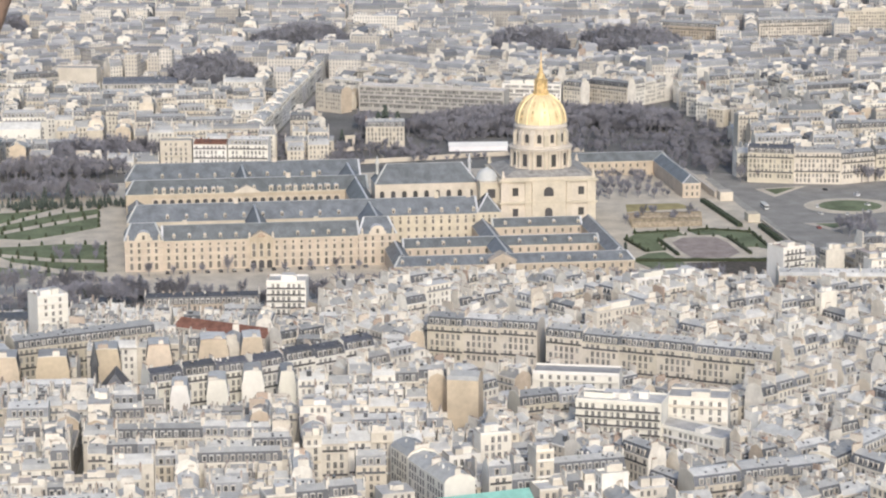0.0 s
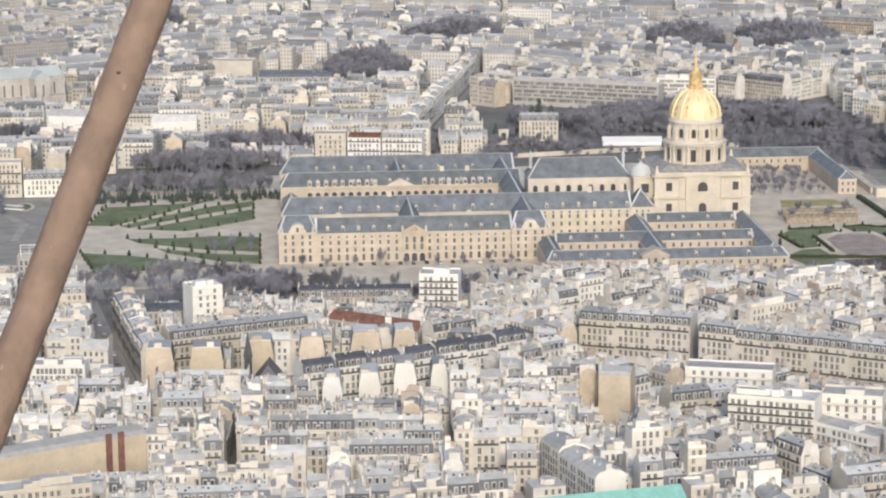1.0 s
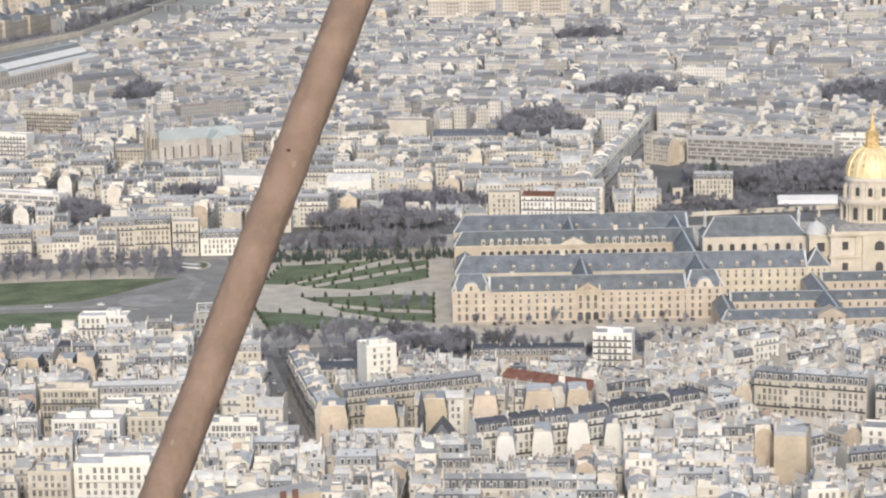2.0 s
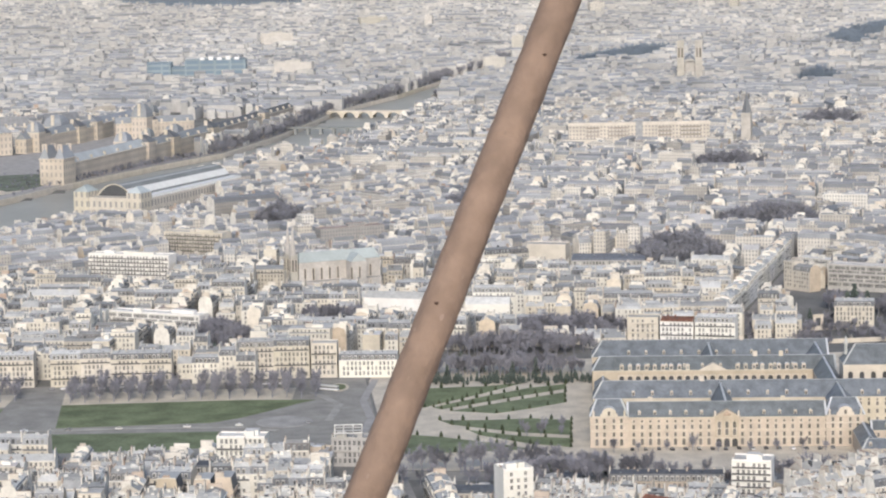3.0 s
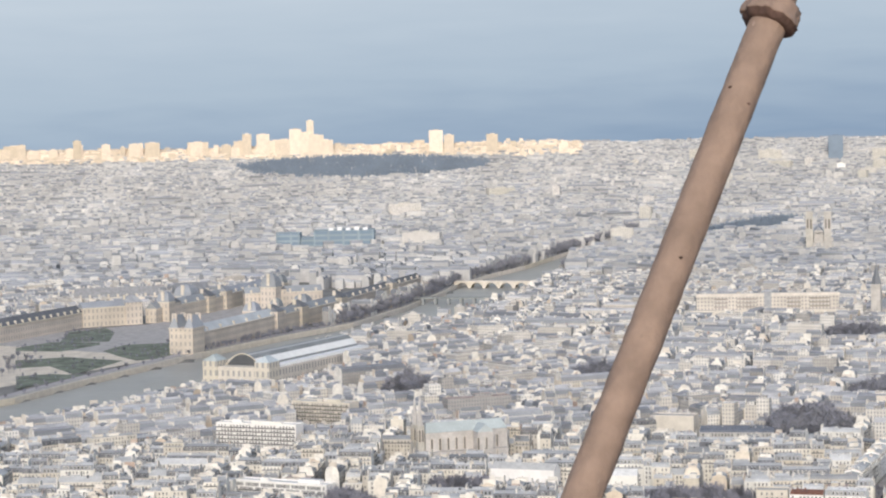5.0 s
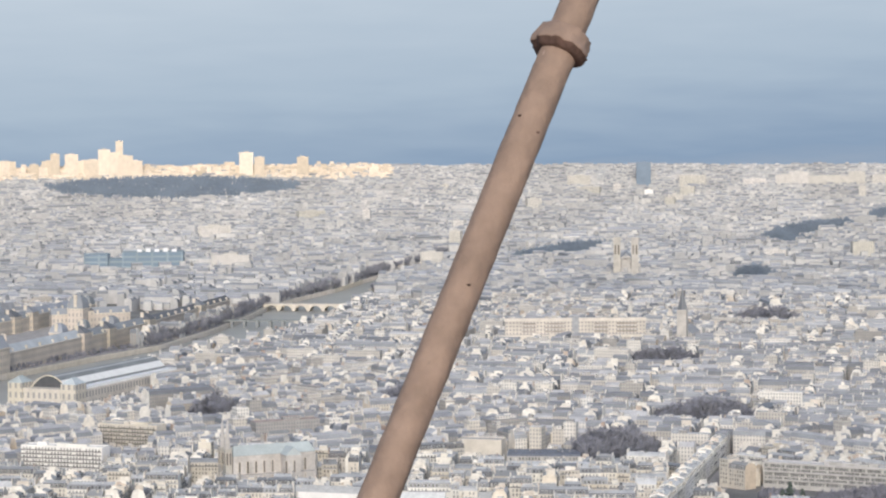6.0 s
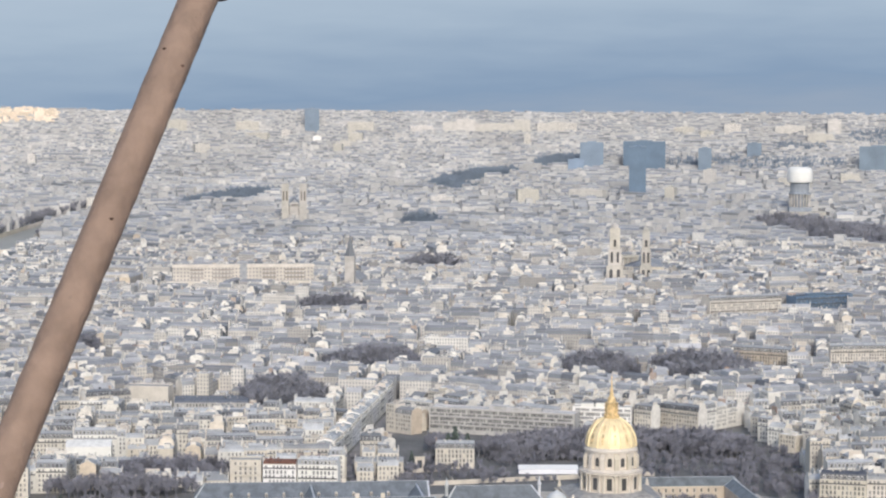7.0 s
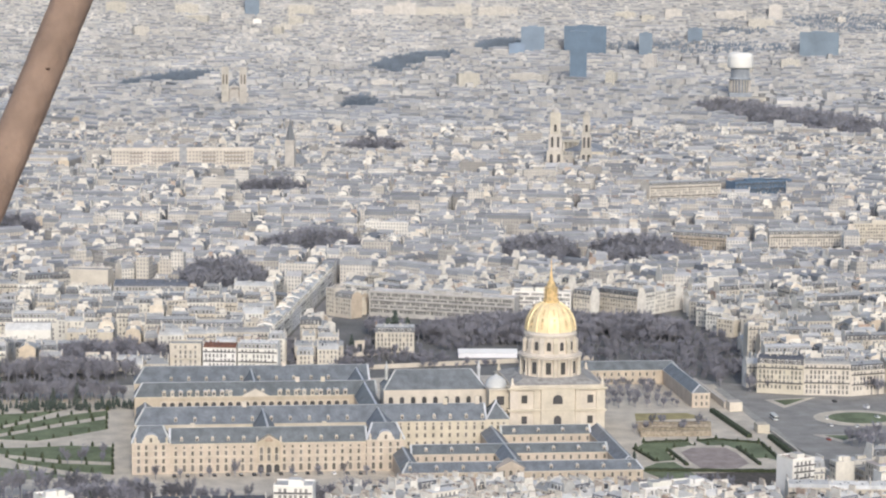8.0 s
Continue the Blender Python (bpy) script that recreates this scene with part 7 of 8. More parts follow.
def bare_tree(seed, h=12.0, spread=4.2, twigs=400):
    """Trunk with forking limbs and a loose crown of fine twigs, as two soups."""
    r = random.Random(seed)
    t, c = Soup(), Soup()
    fork = h * 0.28
    limb(t, (0, 0, -0.3), (r.uniform(-0.2, 0.2), r.uniform(-0.2, 0.2), fork), 0.32, 0.22)
    tips = []
    for k in range(7):
        a = k * 0.9 + r.uniform(-0.3, 0.3)
        ro = spread * r.uniform(0.35, 0.75)
        q = (ro * math.cos(a), ro * math.sin(a), h * r.uniform(0.55, 0.85))
        limb(t, (0, 0, fork * r.uniform(0.8, 1.0)), q, 0.17, 0.06)
        tips.append(q)
    for k in range(twigs):
        b = Vector(r.choice(tips)) * r.uniform(0.6, 1.0)
        u = Vector((r.gauss(0, 1), r.gauss(0, 1), r.gauss(0.5, 0.8))).normalized()
        e = b + u * r.uniform(1.0, 2.6)
        rr = math.hypot(e.x, e.y)
        if rr > spread:
            e.x, e.y = e.x * spread / rr, e.y * spread / rr
        e.z = min(e.z, h * r.uniform(0.9, 1.02))
        sdv = u.orthogonal().normalized() * r.uniform(0.09, 0.22)
        i = c.pts([tuple(b - sdv), tuple(b + sdv), tuple(e)])
        c.face((i, i + 1, i + 2))
    return t, c


BARE = [bare_tree(k, 11 + k % 3, 4.0 + 0.3 * (k % 3)) for k in range(4)]
BARE_ME = [(t.mesh("trunk", [M_BARK]), c.mesh("crown", [M_BARK])) for t, c in BARE]


def tree(x, y, k, sc, label="bare plane tree with brown twigs", group="bare trees of the esplanade"):
    root = empty("tree", label, "tree", group, (x, y, 0))
    root.rotation_euler, root.scale = (0, 0, k * 1.7), (sc, sc, sc)
    part("trunk", BARE_ME[k % 4][0], [], root)
    part("crown", BARE_ME[k % 4][1], [], root)


tr = random.Random(31)
k = 0
for row_x in (1456, 1466, 1477, 1492):
    y = 20.0
    while y < 330:
        if not 168 < y < 196 and tr.random() < 0.93:
            tree(row_x + tr.uniform(-1, 1), y, k, tr.uniform(1.0, 1.25))
            k += 1
        y += 8.5
for y in range(-10, -430, -8):
    x = 1203 + (0 if y > -140 else -0.06 * (-140 - y)) + 12
    if tr.random() < 0.85:
        tree(x + tr.uniform(-2, 2), y + tr.uniform(-2, 2), k, tr.uniform(0.8, 1.15), group="bare trees of the boulevard")
        k += 1
for u, v in [(30 + 9 * a, -18 - 10 * b) for a in range(3) for b in range(3)] + [(-12, 10 + 14 * b) for b in range(9)] + [(168 + 10 * a, 284 + 8.5 * b) for a in range(8) for b in range(6)] + [(92 + 5 * (b % 4), 286 + 6.5 * b) for b in range(8)]:
    x, y = inv(u + tr.uniform(-2, 2), v + tr.uniform(-2, 2))
    tree(x, y, k, tr.uniform(0.5, 0.85), group="bare garden trees")
    k += 1


for u, v, sc in [(212, 386 + 9.5 * q, 1.15) for q in range(9)] + [(236 + 11 * q, 372 + 1.5 * q, 1.1) for q in range(7)] + [(228 + 11 * q, 388 + 2 * q, 1.1) for q in range(6)] + [(36 + 9 * (q % 3), 402 + 8 * (q // 3), 1.0) for q in range(9)] + [(216 - 1.4 * q, 402 + 5.2 * q, 1.2) for q in range(14)]:
    x, y = inv(u + tr.uniform(-1.5, 1.5), v + tr.uniform(-1.5, 1.5))
    tree(x, y, k, sc * tr.uniform(0.85, 1.1), group="bare trees of the boulevard")
    k += 1


def joined(name, pairs, places, mats, label, warp=False, kind="stuff"):
    """Many trees in one mesh."""
    V, F, base = [], [], 0
    for x, y, z, a, sc, which in places:
        c, s = math.cos(a) * sc, math.sin(a) * sc
        for soup in pairs[which % len(pairs)]:
            v = np.array(soup.v)
            w = np.empty_like(v)
            w[:, 0], w[:, 1], w[:, 2] = x + v[:, 0] * c - v[:, 1] * s, y + v[:, 0] * s + v[:, 1] * c, z + v[:, 2] * sc
            V.append(w)
            F.extend(tuple(i + base for i in f) for f in soup.f)
            base += len(v)
    W = np.concatenate(V)
    if warp:
        W = np.array([far_pt(*p) for p in W])
    me = bpy.data.meshes.new(name)
    me.from_pydata(W.tolist(), [], F)
    for m in mats:
        me.materials.append(m)
    return tagged(new(name, me), label, "trees", "", kind)


def is_free_of_houses(x, y):
    return all(abs((x - sx) * c + (y - sy) * s) > hw - 3 or abs((y - sy) * c - (x - sx) * s) > hd - 3 for sx, sy, c, s, hw, hd in SPECIAL)


for cx, cy, hx, hy, a in WOODS:
    c, s = math.cos(radians(a)), math.sin(radians(a))
    r0 = math.hypot(cx, cy)
    step = 6.2 if r0 < 2400 else 9.0 if r0 < 3300 else 15.0
    pl = []
    x = -hx
    while x < hx:
        y = -hy
        while y < hy:
            px, py = x + tr.uniform(-2.4, 2.4), y + tr.uniform(-2.4, 2.4)
            if (px / hx) ** 2 + (py / hy) ** 2 < 1:
                wx, wy = cx + px * c - py * s, cy + px * s + py * c
                pl.append((wx, wy, relief(wx, wy), tr.uniform(0, 6), tr.uniform(1.05, 1.5) * (1 if r0 < 1850 else 1.75 if r0 < 2400 else 1.5 if r0 < 3000 else 2.0) * (1.12 - 0.4 * ((px / hx) ** 2 + (py / hy) ** 2)), tr.randrange(4)))
            y += step
        x += step
    # the farther the grove, the more haze its colour holds
    joined("wood", BARE, pl, [M_BARK if r0 < 1850 else M_HAZEBARK if r0 < 3900 else M_HAZEWOOD], "grove of bare brown winter trees", r0 > 3200)

# shrubs and low trees of the gardens behind the hospital
pl = []
for q in range(1100):
    x, y = tr.uniform(1585, 1690), tr.uniform(-588, -262)
    if not (1596 < x < 1655 and -436 < y < -368) and not (1575 < x < 1612 and y > -262) and is_free_of_houses(x, y) and noise.noise((x / 22, y / 22, 0)) > -0.2:
        pl.append((x, y, 0, tr.uniform(0, 6), tr.uniform(0.35, 0.8), tr.randrange(4)))
for q in range(70):
    pl.append((tr.uniform(1515, 1580), tr.uniform(-556, -500), 0, tr.uniform(0, 6), tr.uniform(0.4, 0.85), tr.randrange(4)))
joined("garden_shrubs", BARE, pl, [M_BARK], "low bare shrubs and saplings in walled gardens")
gw = empty("garden_wall", "pale garden walls between bare shrubs", "wall", "", (0, 0, 0))
for xa, ya, xb, yb in ((1588, -262, 1600, -380), (1600, -380, 1606, -470), (1600, -330, 1680, -338), (1604, -440, 1668, -450), (1640, -270, 1648, -330)):
    n = math.hypot(xb - xa, yb - ya)
    gs = Soup()
    gs.box((xa, ya), ((xb - xa) / n, (yb - ya) / n), (-(yb - ya) / n, (xb - xa) / n), 0, n, -0.25, 0.25, 0, 3.0)
    part("wall", gs, [M_STONE_PALE], gw)

# trees on the quays
pl = []
for sg in (1, -1):
    ed = strip(SEINE, 70, 36)
    hn = len(ed) // 2
    ln = ed[hn:][::-1] if sg > 0 else ed[:hn]
    for (xa, ya), (xb, yb) in zip(ln, ln[1:]):
        n = int(math.hypot(xb - xa, yb - ya) / 9)
        for q in range(n):
            if sg < 0 and xa < 3200:
                continue
            for row in range(3 if sg > 0 and xa > 2690 else 1):
                if xa < 2690 and q % 3:
                    continue
                x, y = xa + (xb - xa) * q / n + tr.uniform(-3, 3), ya + (yb - ya) * q / n + 9 * sg * row + tr.uniform(-3, 3)
                big = 0.62 if xa < 3000 and sg > 0 else 1.3 if sg > 0 else 1.0
                pl.append((x, y, relief(x, y), tr.uniform(0, 6), big * tr.uniform(0.85, 1.3), tr.randrange(4)))
for q in range(420):
    gx_, gy_ = tr.uniform(2420, 3050), tr.uniform(320, 520)
    if any(ipoly(gx_, gy_, p) for p in PLOTS):
        pl.append((gx_, gy_, 0.3, tr.uniform(0, 6), tr.uniform(0.25, 0.6), tr.randrange(4)))
for q in range(90):
    pl.append((tr.uniform(2420, 2740), tr.uniform(470, 620), 0, tr.uniform(0, 6), tr.uniform(0.8, 1.1), tr.randrange(4)))
joined("quay_trees", BARE, pl, [M_HAZEBARK], "bare brown trees along the quays", True)


def clump(seed, n=26):
    """A conifer: a tapered trunk and drooping tiers of needle clumps."""
    r = random.Random(seed)
    t, c = Soup(), Soup()
    limb(t, (0, 0, -0.3), (0, 0, 9.5), 0.3, 0.05)
    for k in range(n * 6):
        z = r.uniform(0.8, 10)
        ro = (10.5 - z) * 0.3 * r.uniform(0.4, 1.0)
        a = r.uniform(0, 6.28)
        p = Vector((ro * math.cos(a), ro * math.sin(a), z))
        d = Vector((math.cos(a), math.sin(a), -0.5)) * 0.9
        sdv = Vector((-math.sin(a), math.cos(a), 0)) * 0.55
        i = c.pts([tuple(p - d * 0.6 - sdv), tuple(p - d * 0.6 + sdv), tuple(p + d), tuple(p + Vector((0, 0, 0.5)))])
        c.face((i, i + 1, i + 2)); c.face((i, i + 2, i + 3)); c.face((i + 1, i + 3, i + 2))
    return t, c


CON = [clump(k) for k in range(3)]
CON_ME = [(t.mesh("trunk", [M_BARK]), c.mesh("crown", [M_EVERG])) for t, c in CON]
for n_c, (x, y, sc) in enumerate([(1588, 86, 1.2), (1597, 76, 1.35), (1606, 90, 1.1), (1592, 68, 1.2), (1690, -345, 1.9), (1700, -352, 2.2), (1696, -360, 1.8), (1512, -40, 1.1), (1520, -52, 1.0), (1530, -70, 1.2), (1500, -60, 0.9), (1516, -82, 1.0), (1228, -128, 1.2), (1232, -100, 1.0), (1210, -98, 1.0), (1268, -395, 0.8), (1655, -310, 0.7), (1664, -300, 0.6), (1648, -305, 0.7), (1684, -318, 0.9), (1500, -100, 1.0), (1508, -115, 1.1)]):
    root = empty("conifer", "dark green conifer with drooping branches", "tree", "conifers", (x, y, 0))
    root.scale = (sc, sc, sc)
    part("trunk", CON_ME[n_c % 3][0], [], root)
    part("crown", CON_ME[n_c % 3][1], [], root)

# dark evergreen shrubs along the garden's far edge
pl = []
for q in range(190):
    y = tr.uniform(-150, -26)
    pl.append((1490 + 0.06 * (y + 26) + tr.uniform(-7, 9), y, 0.1, tr.uniform(0, 6), tr.uniform(0.25, 0.62), tr.randrange(3)))
joined("evergreen_shrubs", CON, pl, [M_EVERG], "dark evergreen shrubs along the garden edge")

# clipped yew cones of the gardens
YEW = lathe("yew_cone", [(0.25, 0), (1.05, 0.25), (1.0, 1.0), (0.6, 2.3), (0.15, 3.2)], [M_HEDGE], 9)
spots = []
for lawn in LAWNS_N + LAWNS_S[:2]:
    for (ua, va), (ub, vb) in zip(lawn, lawn[1:] + lawn[:1]):
        n = max(1, int(math.hypot(ub - ua, vb - va) / 10.5))
        spots += [(ua + (ub - ua) * q / n, va + (vb - va) * q / n) for q in range(n)]
for u, v in spots:
    x, y = inv(u + tr.uniform(-0.3, 0.3), v + tr.uniform(-0.3, 0.3))
    ob = new("yew_cone", YEW)
    ob.location, ob.scale = (x, y, 0.25), [tr.uniform(0.7, 1.05)] * 3
    tagged(ob, "dark green clipped yew cone on the lawn edge", "shrub", "clipped yews")

M_BEECH = mat("brown_clipped_hornbeam", (0.36, 0.31, 0.24), 0.95, vary=0.15, stain=0.35, stain_scale=0.6, grain=2.0, bump=0.8)


def hedge_row(name, uv0, uv1, wd, ht, material, label):
    """A clipped hedge with a slightly uneven top."""
    (x0, y0), (x1, y1) = inv(*uv0), inv(*uv1)
    ln = math.hypot(x1 - x0, y1 - y0)
    ob = empty(name, label, "hedge", "", (x0, y0, 0.2))
    ob.rotation_euler = (0, 0, math.atan2(y1 - y0, x1 - x0))
    n = max(2, int(ln / 2.2))
    hd = Soup()
    for q in range(n + 1):
        o = tr.uniform(-0.12, 0.12)
        t = ht + tr.uniform(-0.2, 0.2)
        hd.pts([(ln * q / n, -wd / 2 + o, 0), (ln * q / n, -wd / 2 * 0.85 + o, t), (ln * q / n, wd / 2 * 0.85 + o, t + tr.uniform(-0.1, 0.1)), (ln * q / n, wd / 2 + o, 0)])
    for q in range(n):
        for e in range(3):
            hd.face((4 * q + e, 4 * q + 4 + e, 4 * q + 5 + e, 4 * q + 1 + e))
    hd.face((0, 1, 2, 3)); hd.face((4 * n + 3, 4 * n + 2, 4 * n + 1, 4 * n))
    part("foliage", hd, [material], ob)


for q in range(4):
    hedge_row("hornbeam_hedge", (79 + 9 * q, 287 + q), (78 + 9 * q, 328 + 2 * q), 2.6, 3.2, M_BEECH, "tall brown clipped hornbeam hedge")
for a, b, wd, ht in (((151, 346), (71, 349), 3.4, 2.2), ((69, 360.5), (8, 360), 3.4, 2.2), ((44, 276), (10, 281), 1.6, 1.1), ((38, 294.5), (-2, 296), 1.8, 1.3), ((61, 286), (64, 311), 1.4, 1.0), ((63, 317), (67, 328), 1.4, 1.0), ((67, 328), (55, 351), 1.4, 1.0), ((54, 351.5), (8, 350), 1.6, 1.1), ((42, 334.5), (-4, 336), 1.8, 1.3), ((-14, 270), (-24, 350), 2.0, 1.6)):
    hedge_row("box_hedge", a, b, wd, ht, M_HEDGE, "dark green clipped box hedge")

# wooded cemetery hill far off
CON_LOW = [clump(k + 9, 6) for k in range(3)]
hs = []
for q in range(5200):
    az, r = radians(tr.uniform(-0.5, 5.3)), tr.uniform(6800, 7900)
    mid = 1 - abs(math.degrees(az) - 2.4) / 2.9
    if mid > 0 and abs(r - 7350) < 540 * math.sqrt(mid):
        x, y = r * math.cos(az), r * math.sin(az)
        hs.append((x, y, relief(x, y) + 2, tr.uniform(0, 6), tr.uniform(2.6, 3.6), tr.randrange(3)))
for a0, a1, ra, rb, n in ((-20.6, -16.3, 5900, 6350, 1300), (-23.2, -20.6, 6900, 7800, 1100), (-20.2, -18.9, 6700, 6950, 260)):
    for q in range(n):
        az, r = radians(tr.uniform(a0, a1)), tr.uniform(ra, rb)
        e = ((math.degrees(az) - (a0 + a1) / 2) / (a1 - a0) * 2) ** 2 + ((r - (ra + rb) / 2) / (rb - ra) * 2) ** 2
        if e < 1:
            x, y = r * math.cos(az), r * math.sin(az)
            hs.append((x, y, relief(x, y) + 1, tr.uniform(0, 6), tr.uniform(1.8, 2.8), tr.randrange(3)))
joined("hill_wood", CON_LOW, hs, [M_HAZEWOOD], "dark woods among far houses, haze-blue in their colour", True)


# ---- parked and waiting cars, small at this distance ----
def car_mesh(color_mat):
    s = Soup()
    s.box(O2, X, Y, -2.1, 2.1, -0.9, 0.9, 0.3, 0.95, 0, bottom=True)
    i = s.pts([(-1.5, -0.82, 0.95), (1.1, -0.82, 0.95), (1.1, 0.82, 0.95), (-1.5, 0.82, 0.95), (-1.1, -0.7, 1.5), (0.6, -0.7, 1.5), (0.6, 0.7, 1.5), (-1.1, 0.7, 1.5)])
    for f in ((0, 1, 5, 4), (1, 2, 6, 5), (2, 3, 7, 6), (3, 0, 4, 7)):
        s.face(tuple(i + q for q in f), 1)
    s.face((i + 4, i + 5, i + 6, i + 7), 0)
    return s.mesh("body", [color_mat, M_GLASS])


WHEEL = lathe("wheel", [(0.33, -0.1), (0.33, 0.1)], [mat("tyre_rubber", (0.02, 0.02, 0.02), 0.9)], 10)
PAINTS = [mat("white_car_paint", (0.8, 0.8, 0.8), 0.3), mat("grey_car_paint", (0.2, 0.21, 0.23), 0.3), mat("black_car_paint", (0.03, 0.03, 0.035), 0.3), mat("red_car_paint", (0.35, 0.04, 0.03), 0.3)]
CARS = [car_mesh(p) for p in PAINTS]


def car(x, y, ang, k):
    root = empty("car", ("white", "grey", "black", "red")[k % 4] + " parked car on the asphalt", "car", "cars", (x, y, 0.1))
    root.rotation_euler = (0, 0, ang)
    part("body", CARS[k % 4], [], root)
    for wx in (-1.35, 1.35):
        for wy in (-0.85, 0.85):
            ob = put_mesh("wheel", WHEEL, root, wx, wy, 0.33)
            ob.rotation_euler = (math.pi / 2, 0, 0)


for q in range(14):
    car(1500 + tr.uniform(-1, 1), 40 + q * 11 + tr.uniform(-3, 3), math.pi / 2, tr.choice((0, 0, 1, 2)))
for q in range(10):
    car(1375 + tr.uniform(-3, 3), 20 + q * 33 + tr.uniform(-10, 10), math.pi / 2, tr.choice((0, 0, 1, 2)))
for q in range(16):
    car(1300 + tr.uniform(-60, 150), -545 + tr.uniform(-50, 25), tr.uniform(-0.6, 0.2), tr.choice((0, 0, 1, 2, 3)))
for q in range(24):
    car(1010 + q * 10 + tr.uniform(-2, 2), -36.5 + q * 0.75 + (3.6 if q % 2 else -3.6), 0.07, tr.choice((0, 1, 1, 2)))
M_BUSBLUE = mat("bus_paint", (0.75, 0.77, 0.78), 0.3)
for bx_, by_, ba in ((1382, -517, radians(172)), (1476, 12, radians(60))):
    bus = empty("bus", "white city bus with dark windows on the road", "bus", "", (bx_, by_, 0.1))
    bus.rotation_euler = (0, 0, ba)
    for nm, z0, z1, ins, mm in (("body", 0.35, 1.2, 0, M_BUSBLUE), ("window_band", 1.2, 2.35, 0.04, M_GLASS), ("roof", 2.35, 3.0, 0, M_BUSBLUE)):
        bsp = Soup()
        bsp.box(O2, X, Y, -6 + ins, 6 - ins, -1.27 + ins, 1.27 - ins, z0, z1, bottom=True)
        part(nm, bsp, [mm], bus)
    for wx in (-3.4, 3.6):
        for wy in (-1.15, 1.15):
            ob = put_mesh("wheel", WHEEL, bus, wx, wy, 0.47)
            ob.rotation_euler, ob.scale = (math.pi / 2, 0, 0), (1.4, 1.4, 1.4)
for q in range(16):
    u, v = -8 + tr.uniform(-1, 1), 20 + 7 * q
    x, y = inv(u, v)
    car(x, y, tr.uniform(-0.1, 0.1), tr.choice((0, 1, 2, 2)))

# ---- cloud bank behind the horizon ----
cb = Soup()
cols = [-60 + 3 * k for k in range(37)]
for z in (-300, 1800):
    cb.pts([(4930 * math.cos(radians(a)), 4930 * math.sin(radians(a)), z) for a in cols])
for k in range(36):
    cb.face((k, 37 + k, 38 + k, k + 1))
cm = bpy.data.materials.new("cloud_bank")
cm.use_nodes = True
n, l = cm.node_tree.nodes, cm.node_tree.links
n.remove(n["Principled BSDF"])
em, geo = n.new("ShaderNodeEmission"), n.new("ShaderNodeNewGeometry")
sp_, mr, cr = n.new("ShaderNodeSeparateXYZ"), n.new("ShaderNodeMapRange"), n.new("ShaderNodeValToRGB")
nz, mp, ad = n.new("ShaderNodeTexNoise"), n.new("ShaderNodeMapping"), n.new("ShaderNodeMath")
l.new(geo.outputs["Position"], sp_.inputs[0]); l.new(geo.outputs["Position"], mp.inputs[0])
mp.inputs["Scale"].default_value = (0.0009, 0.0009, 0.006)
nz.inputs["Detail"].default_value = 5.0
l.new(mp.outputs[0], nz.inputs["Vector"])
mr.inputs[1].default_value, mr.inputs[2].default_value = 180, 700
l.new(sp_.outputs["Z"], mr.inputs[0])
ad.operation = "MULTIPLY_ADD"; ad.inputs[1].default_value = 0.22
sy_, sm_ = n.new("ShaderNodeMapRange"), n.new("ShaderNodeMath")
sy_.inputs[1].default_value, sy_.inputs[2].default_value, sy_.inputs[3].default_value, sy_.inputs[4].default_value = -1600, 900, -0.13, 0.19
l.new(sp_.outputs["Y"], sy_.inputs[0]); l.new(mr.outputs[0], sm_.inputs[0]); l.new(sy_.outputs[0], sm_.inputs[1])
l.new(nz.outputs["Fac"], ad.inputs[0]); l.new(sm_.outputs[0], ad.inputs[2])
l.new(ad.outputs[0], cr.inputs[0])
for p, c in ((0.0, (0.35, 0.42, 0.515)), (0.12, (0.29, 0.385, 0.51)), (0.45, (0.455, 0.545, 0.635)), (1.0, (0.62, 0.69, 0.75))):
    e = cr.color_ramp.elements.new(p) if p not in (0.0, 1.0) else cr.color_ramp.elements[0 if p == 0 else -1]
    e.color = (*c, 1)
l.new(cr.outputs[0], em.inputs[0])
l.new(em.outputs[0], n["Material Output"].inputs[0])
tagged(part("backdrop", cb, [cm]), "blue-grey cloud bank over the horizon", "sky", "", "structure")

# ---- the viewing deck and its painted bar ----
B0, B1 = Vector((2.348, -0.0623, 278.549)), Vector((2.578, -0.2811, 279.021))
bd_ = (B1 - B0).normalized()
deck = Soup()
deck.box(O2, X, Y, -3, 2.0, -4, 4, 276.9, 277.2, bottom=True)
tagged(part("viewing_deck", deck, [M_BROWN]), "brown steel deck high over the city", "deck", "", "structure")
for sx in (-2.6, 1.6):
    for sy in (-3.6, 3.6):
        legs = Soup()
        legs.box(O2, X, Y, sx - 0.3, sx + 0.3, sy - 0.3, sy + 0.3, 0, 276.9)
        tagged(part("deck_column", legs, [M_BROWN]), "brown steel column under the viewing deck", "column", "", "structure")


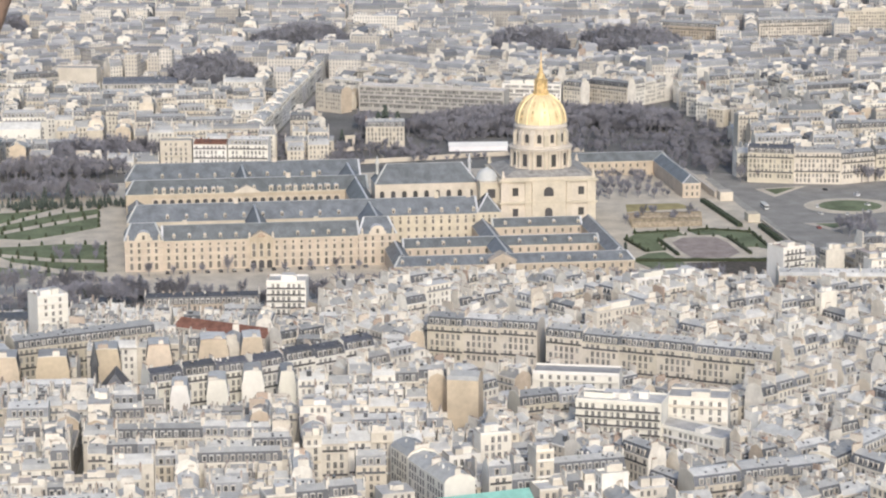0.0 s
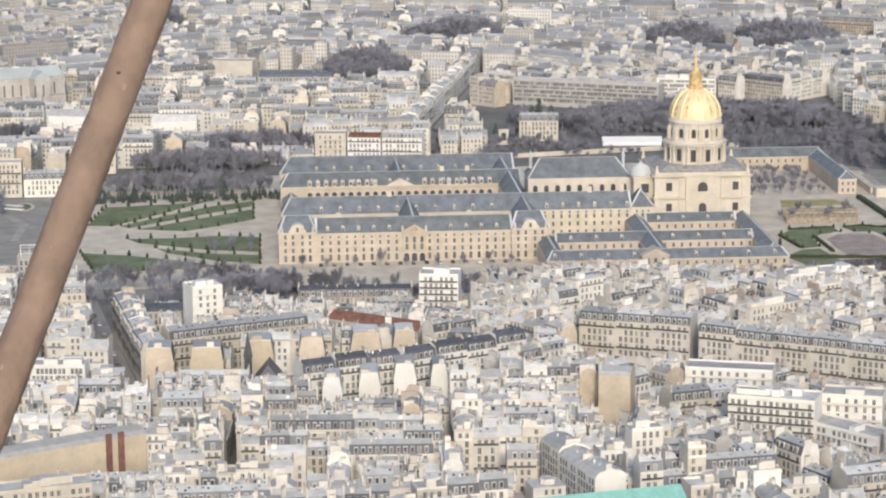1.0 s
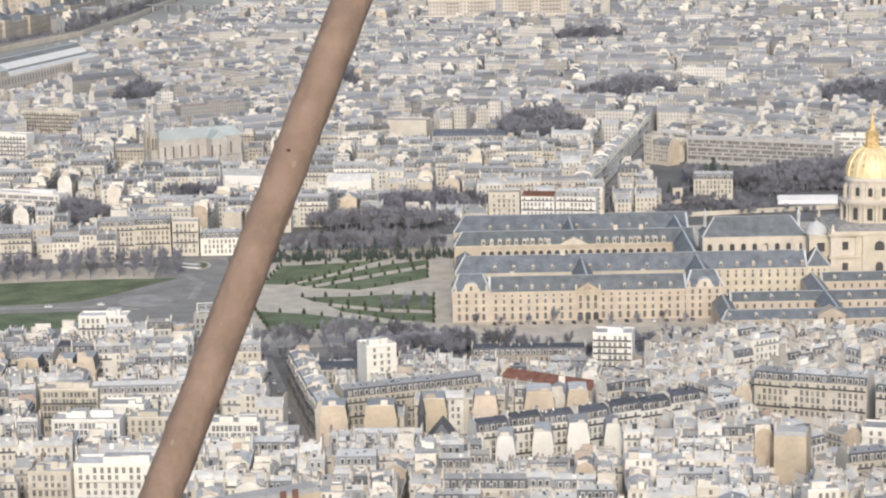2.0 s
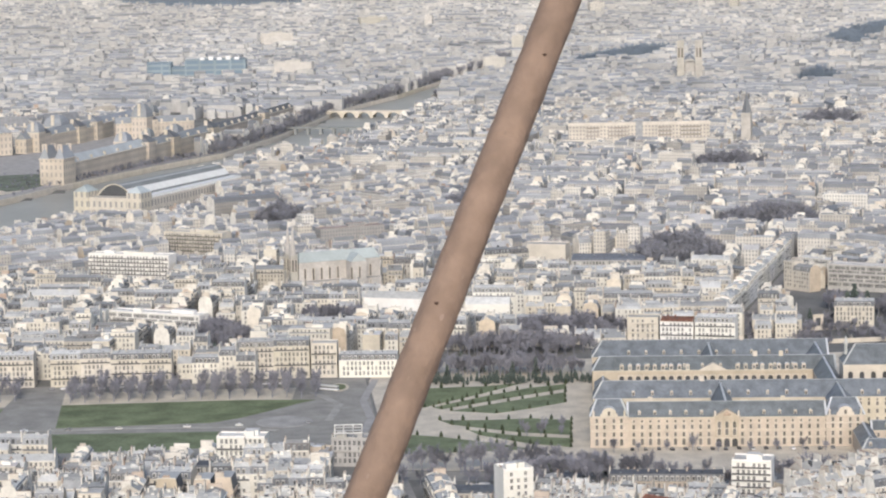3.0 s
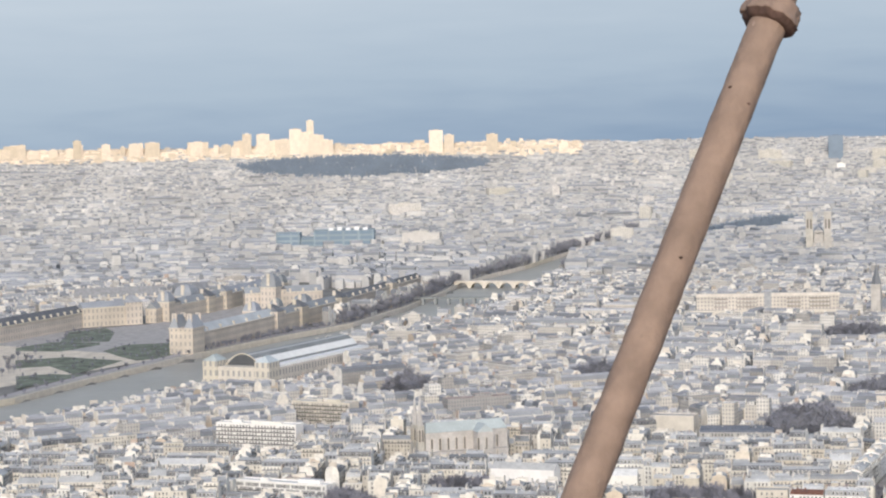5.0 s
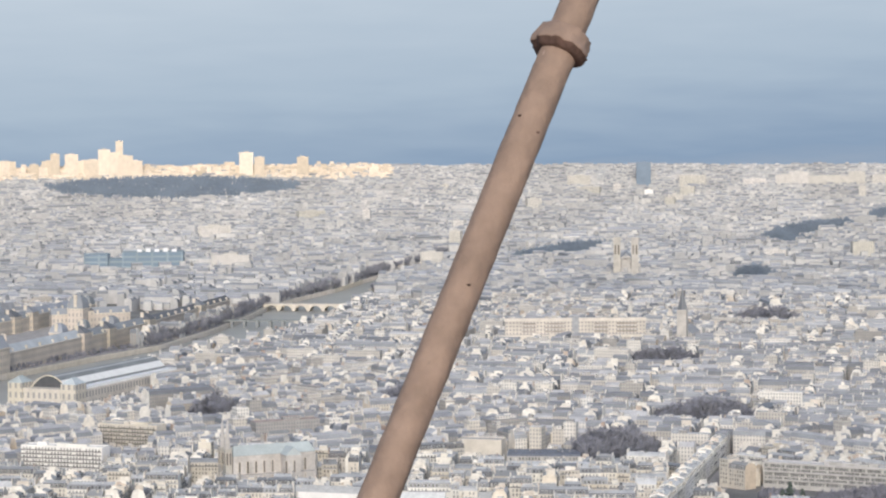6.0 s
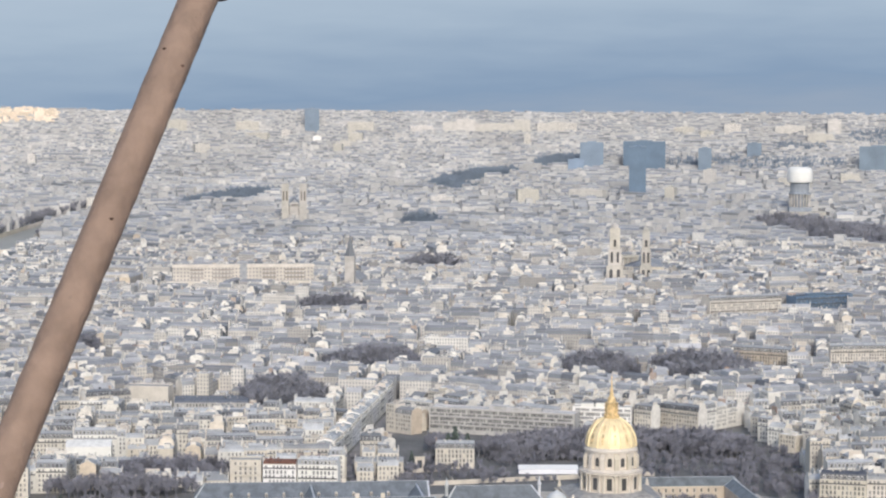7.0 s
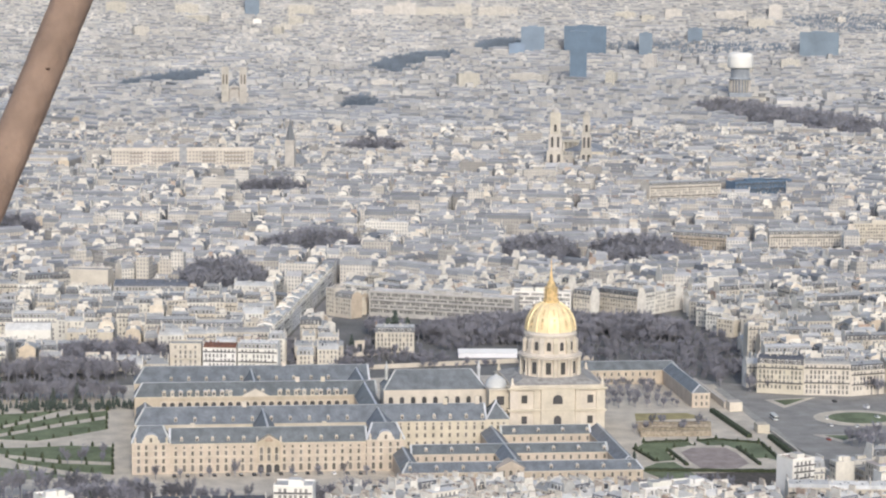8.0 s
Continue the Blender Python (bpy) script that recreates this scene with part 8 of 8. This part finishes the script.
def tube(a, b, r0, r1, seg=20, rings=40, wob=0.0):
    s = Soup()
    d = (b - a).normalized()
    u = d.orthogonal().normalized()
    v = d.cross(u)
    for j in range(rings + 1):
        t = j / rings
        c = a + (b - a) * t
        r = r0 + (r1 - r0) * t
        s.pts([tuple(c + (u * math.cos(q * 6.2832 / seg) + v * math.sin(q * 6.2832 / seg)) * (r + wob * noise.noise((c * 60) + Vector((4.0 * math.cos(q * 6.2832 / seg), 4.0 * math.sin(q * 6.2832 / seg), 0))))) for q in range(seg)])
    for j in range(rings):
        for q in range(seg):
            q2 = (q + 1) % seg
            s.face((j * seg + q, j * seg + q2, (j + 1) * seg + q2, (j + 1) * seg + q))
    s.face(tuple(range(seg))[::-1]); s.face(tuple(range(rings * seg, (rings + 1) * seg)))
    me = s.mesh("tube", [M_BROWN])
    me.polygons.foreach_set("use_smooth", [True] * len(me.polygons))
    return me


low = B0 - bd_ * ((B0.z - 277.2) / bd_.z)
high = B1 + bd_ * 1.2
bar = empty("railing_bar", "brown painted steel bar with a collar and rust specks", "railing bar")
part("rod", tube(low, high, 0.0179, 0.0204, 28, 420, 0.0011), [], bar)
cpos = B1 + (B1 - B0) * 0.142
part("collar", tube(cpos - bd_ * 0.008, cpos + bd_ * 0.013, 0.0305, 0.0268, 40, 10, 0.0052), [], bar, "lumpy painted collar")
und = tube(cpos - bd_ * 0.0145, cpos - bd_ * 0.0075, 0.0235, 0.0302, 40, 5, 0.0058)
und.materials[0] = M_RUST
part("collar_rim", und, [], bar, "dark rusty underside")
for kx, ky, kz in ((2.56741, -0.26183, 279.0103), (2.49257, -0.20125, 278.8373), (2.37367, -0.08522, 278.6113), (2.565, -0.2795, 278.99)):
    p = Vector((kx, ky, kz))
    ax0 = B0 + bd_ * (p - B0).dot(bd_)
    out = (p - ax0)
    eye_side = (Vector((0, 0, 279)) - ax0)
    eye_side = (eye_side - bd_ * eye_side.dot(bd_)).normalized()
    side = bd_.cross(eye_side)
    a = max(-0.8, min(0.8, out.dot(side) / 0.0198))
    nrm = eye_side * math.sqrt(1 - a * a) + side * a
    bm = bmesh.new()
    bmesh.ops.create_icosphere(bm, subdivisions=2, radius=0.0019)
    for vv in bm.verts:
        vv.co *= 1 + 0.7 * noise.noise(vv.co * 700 + p)
    ob = part("rust_speck", bm_mesh("rust_speck", bm, [M_RUST]), [], bar)
    ob.location = ax0 + nrm * 0.0187
    ob.scale = (1.0, 1.25, 0.75)

M_FLAKE = mat("paler_old_paint", (0.33, 0.245, 0.2), 0.9, vary=0.15, stain=0.2, stain_scale=40.0, grain=90.0)
fr_ = random.Random(4)
for q in range(12):
    ax0 = B0 + bd_ * fr_.uniform(-0.25, 0.75)
    eye_side = (Vector((0, 0, 279)) - ax0)
    eye_side = (eye_side - bd_ * eye_side.dot(bd_)).normalized()
    side = bd_.cross(eye_side)
    a = fr_.uniform(-0.95, 0.95)
    nrm = (eye_side * math.sqrt(1 - a * a) + side * a).normalized()
    tg = bd_.cross(nrm)
    fl = Soup()
    rx_, ry_ = fr_.uniform(0.0008, 0.0022), fr_.uniform(0.001, 0.005)
    ctr = ax0 + nrm * 0.0193
    i = fl.pts([tuple(ctr + tg * rx_ * math.cos(e * 0.785) * fr_.uniform(0.6, 1.2) + bd_ * ry_ * math.sin(e * 0.785) * fr_.uniform(0.6, 1.2) + nrm * 0.0002) for e in range(8)])
    j = fl.pts([tuple(ctr - nrm * 0.001)])
    fl.face(tuple(range(i, i + 8)))
    for e in range(8):
        fl.face((i + (e + 1) % 8, i + e, j))
    part("paint_flake", fl, [M_FLAKE], bar)
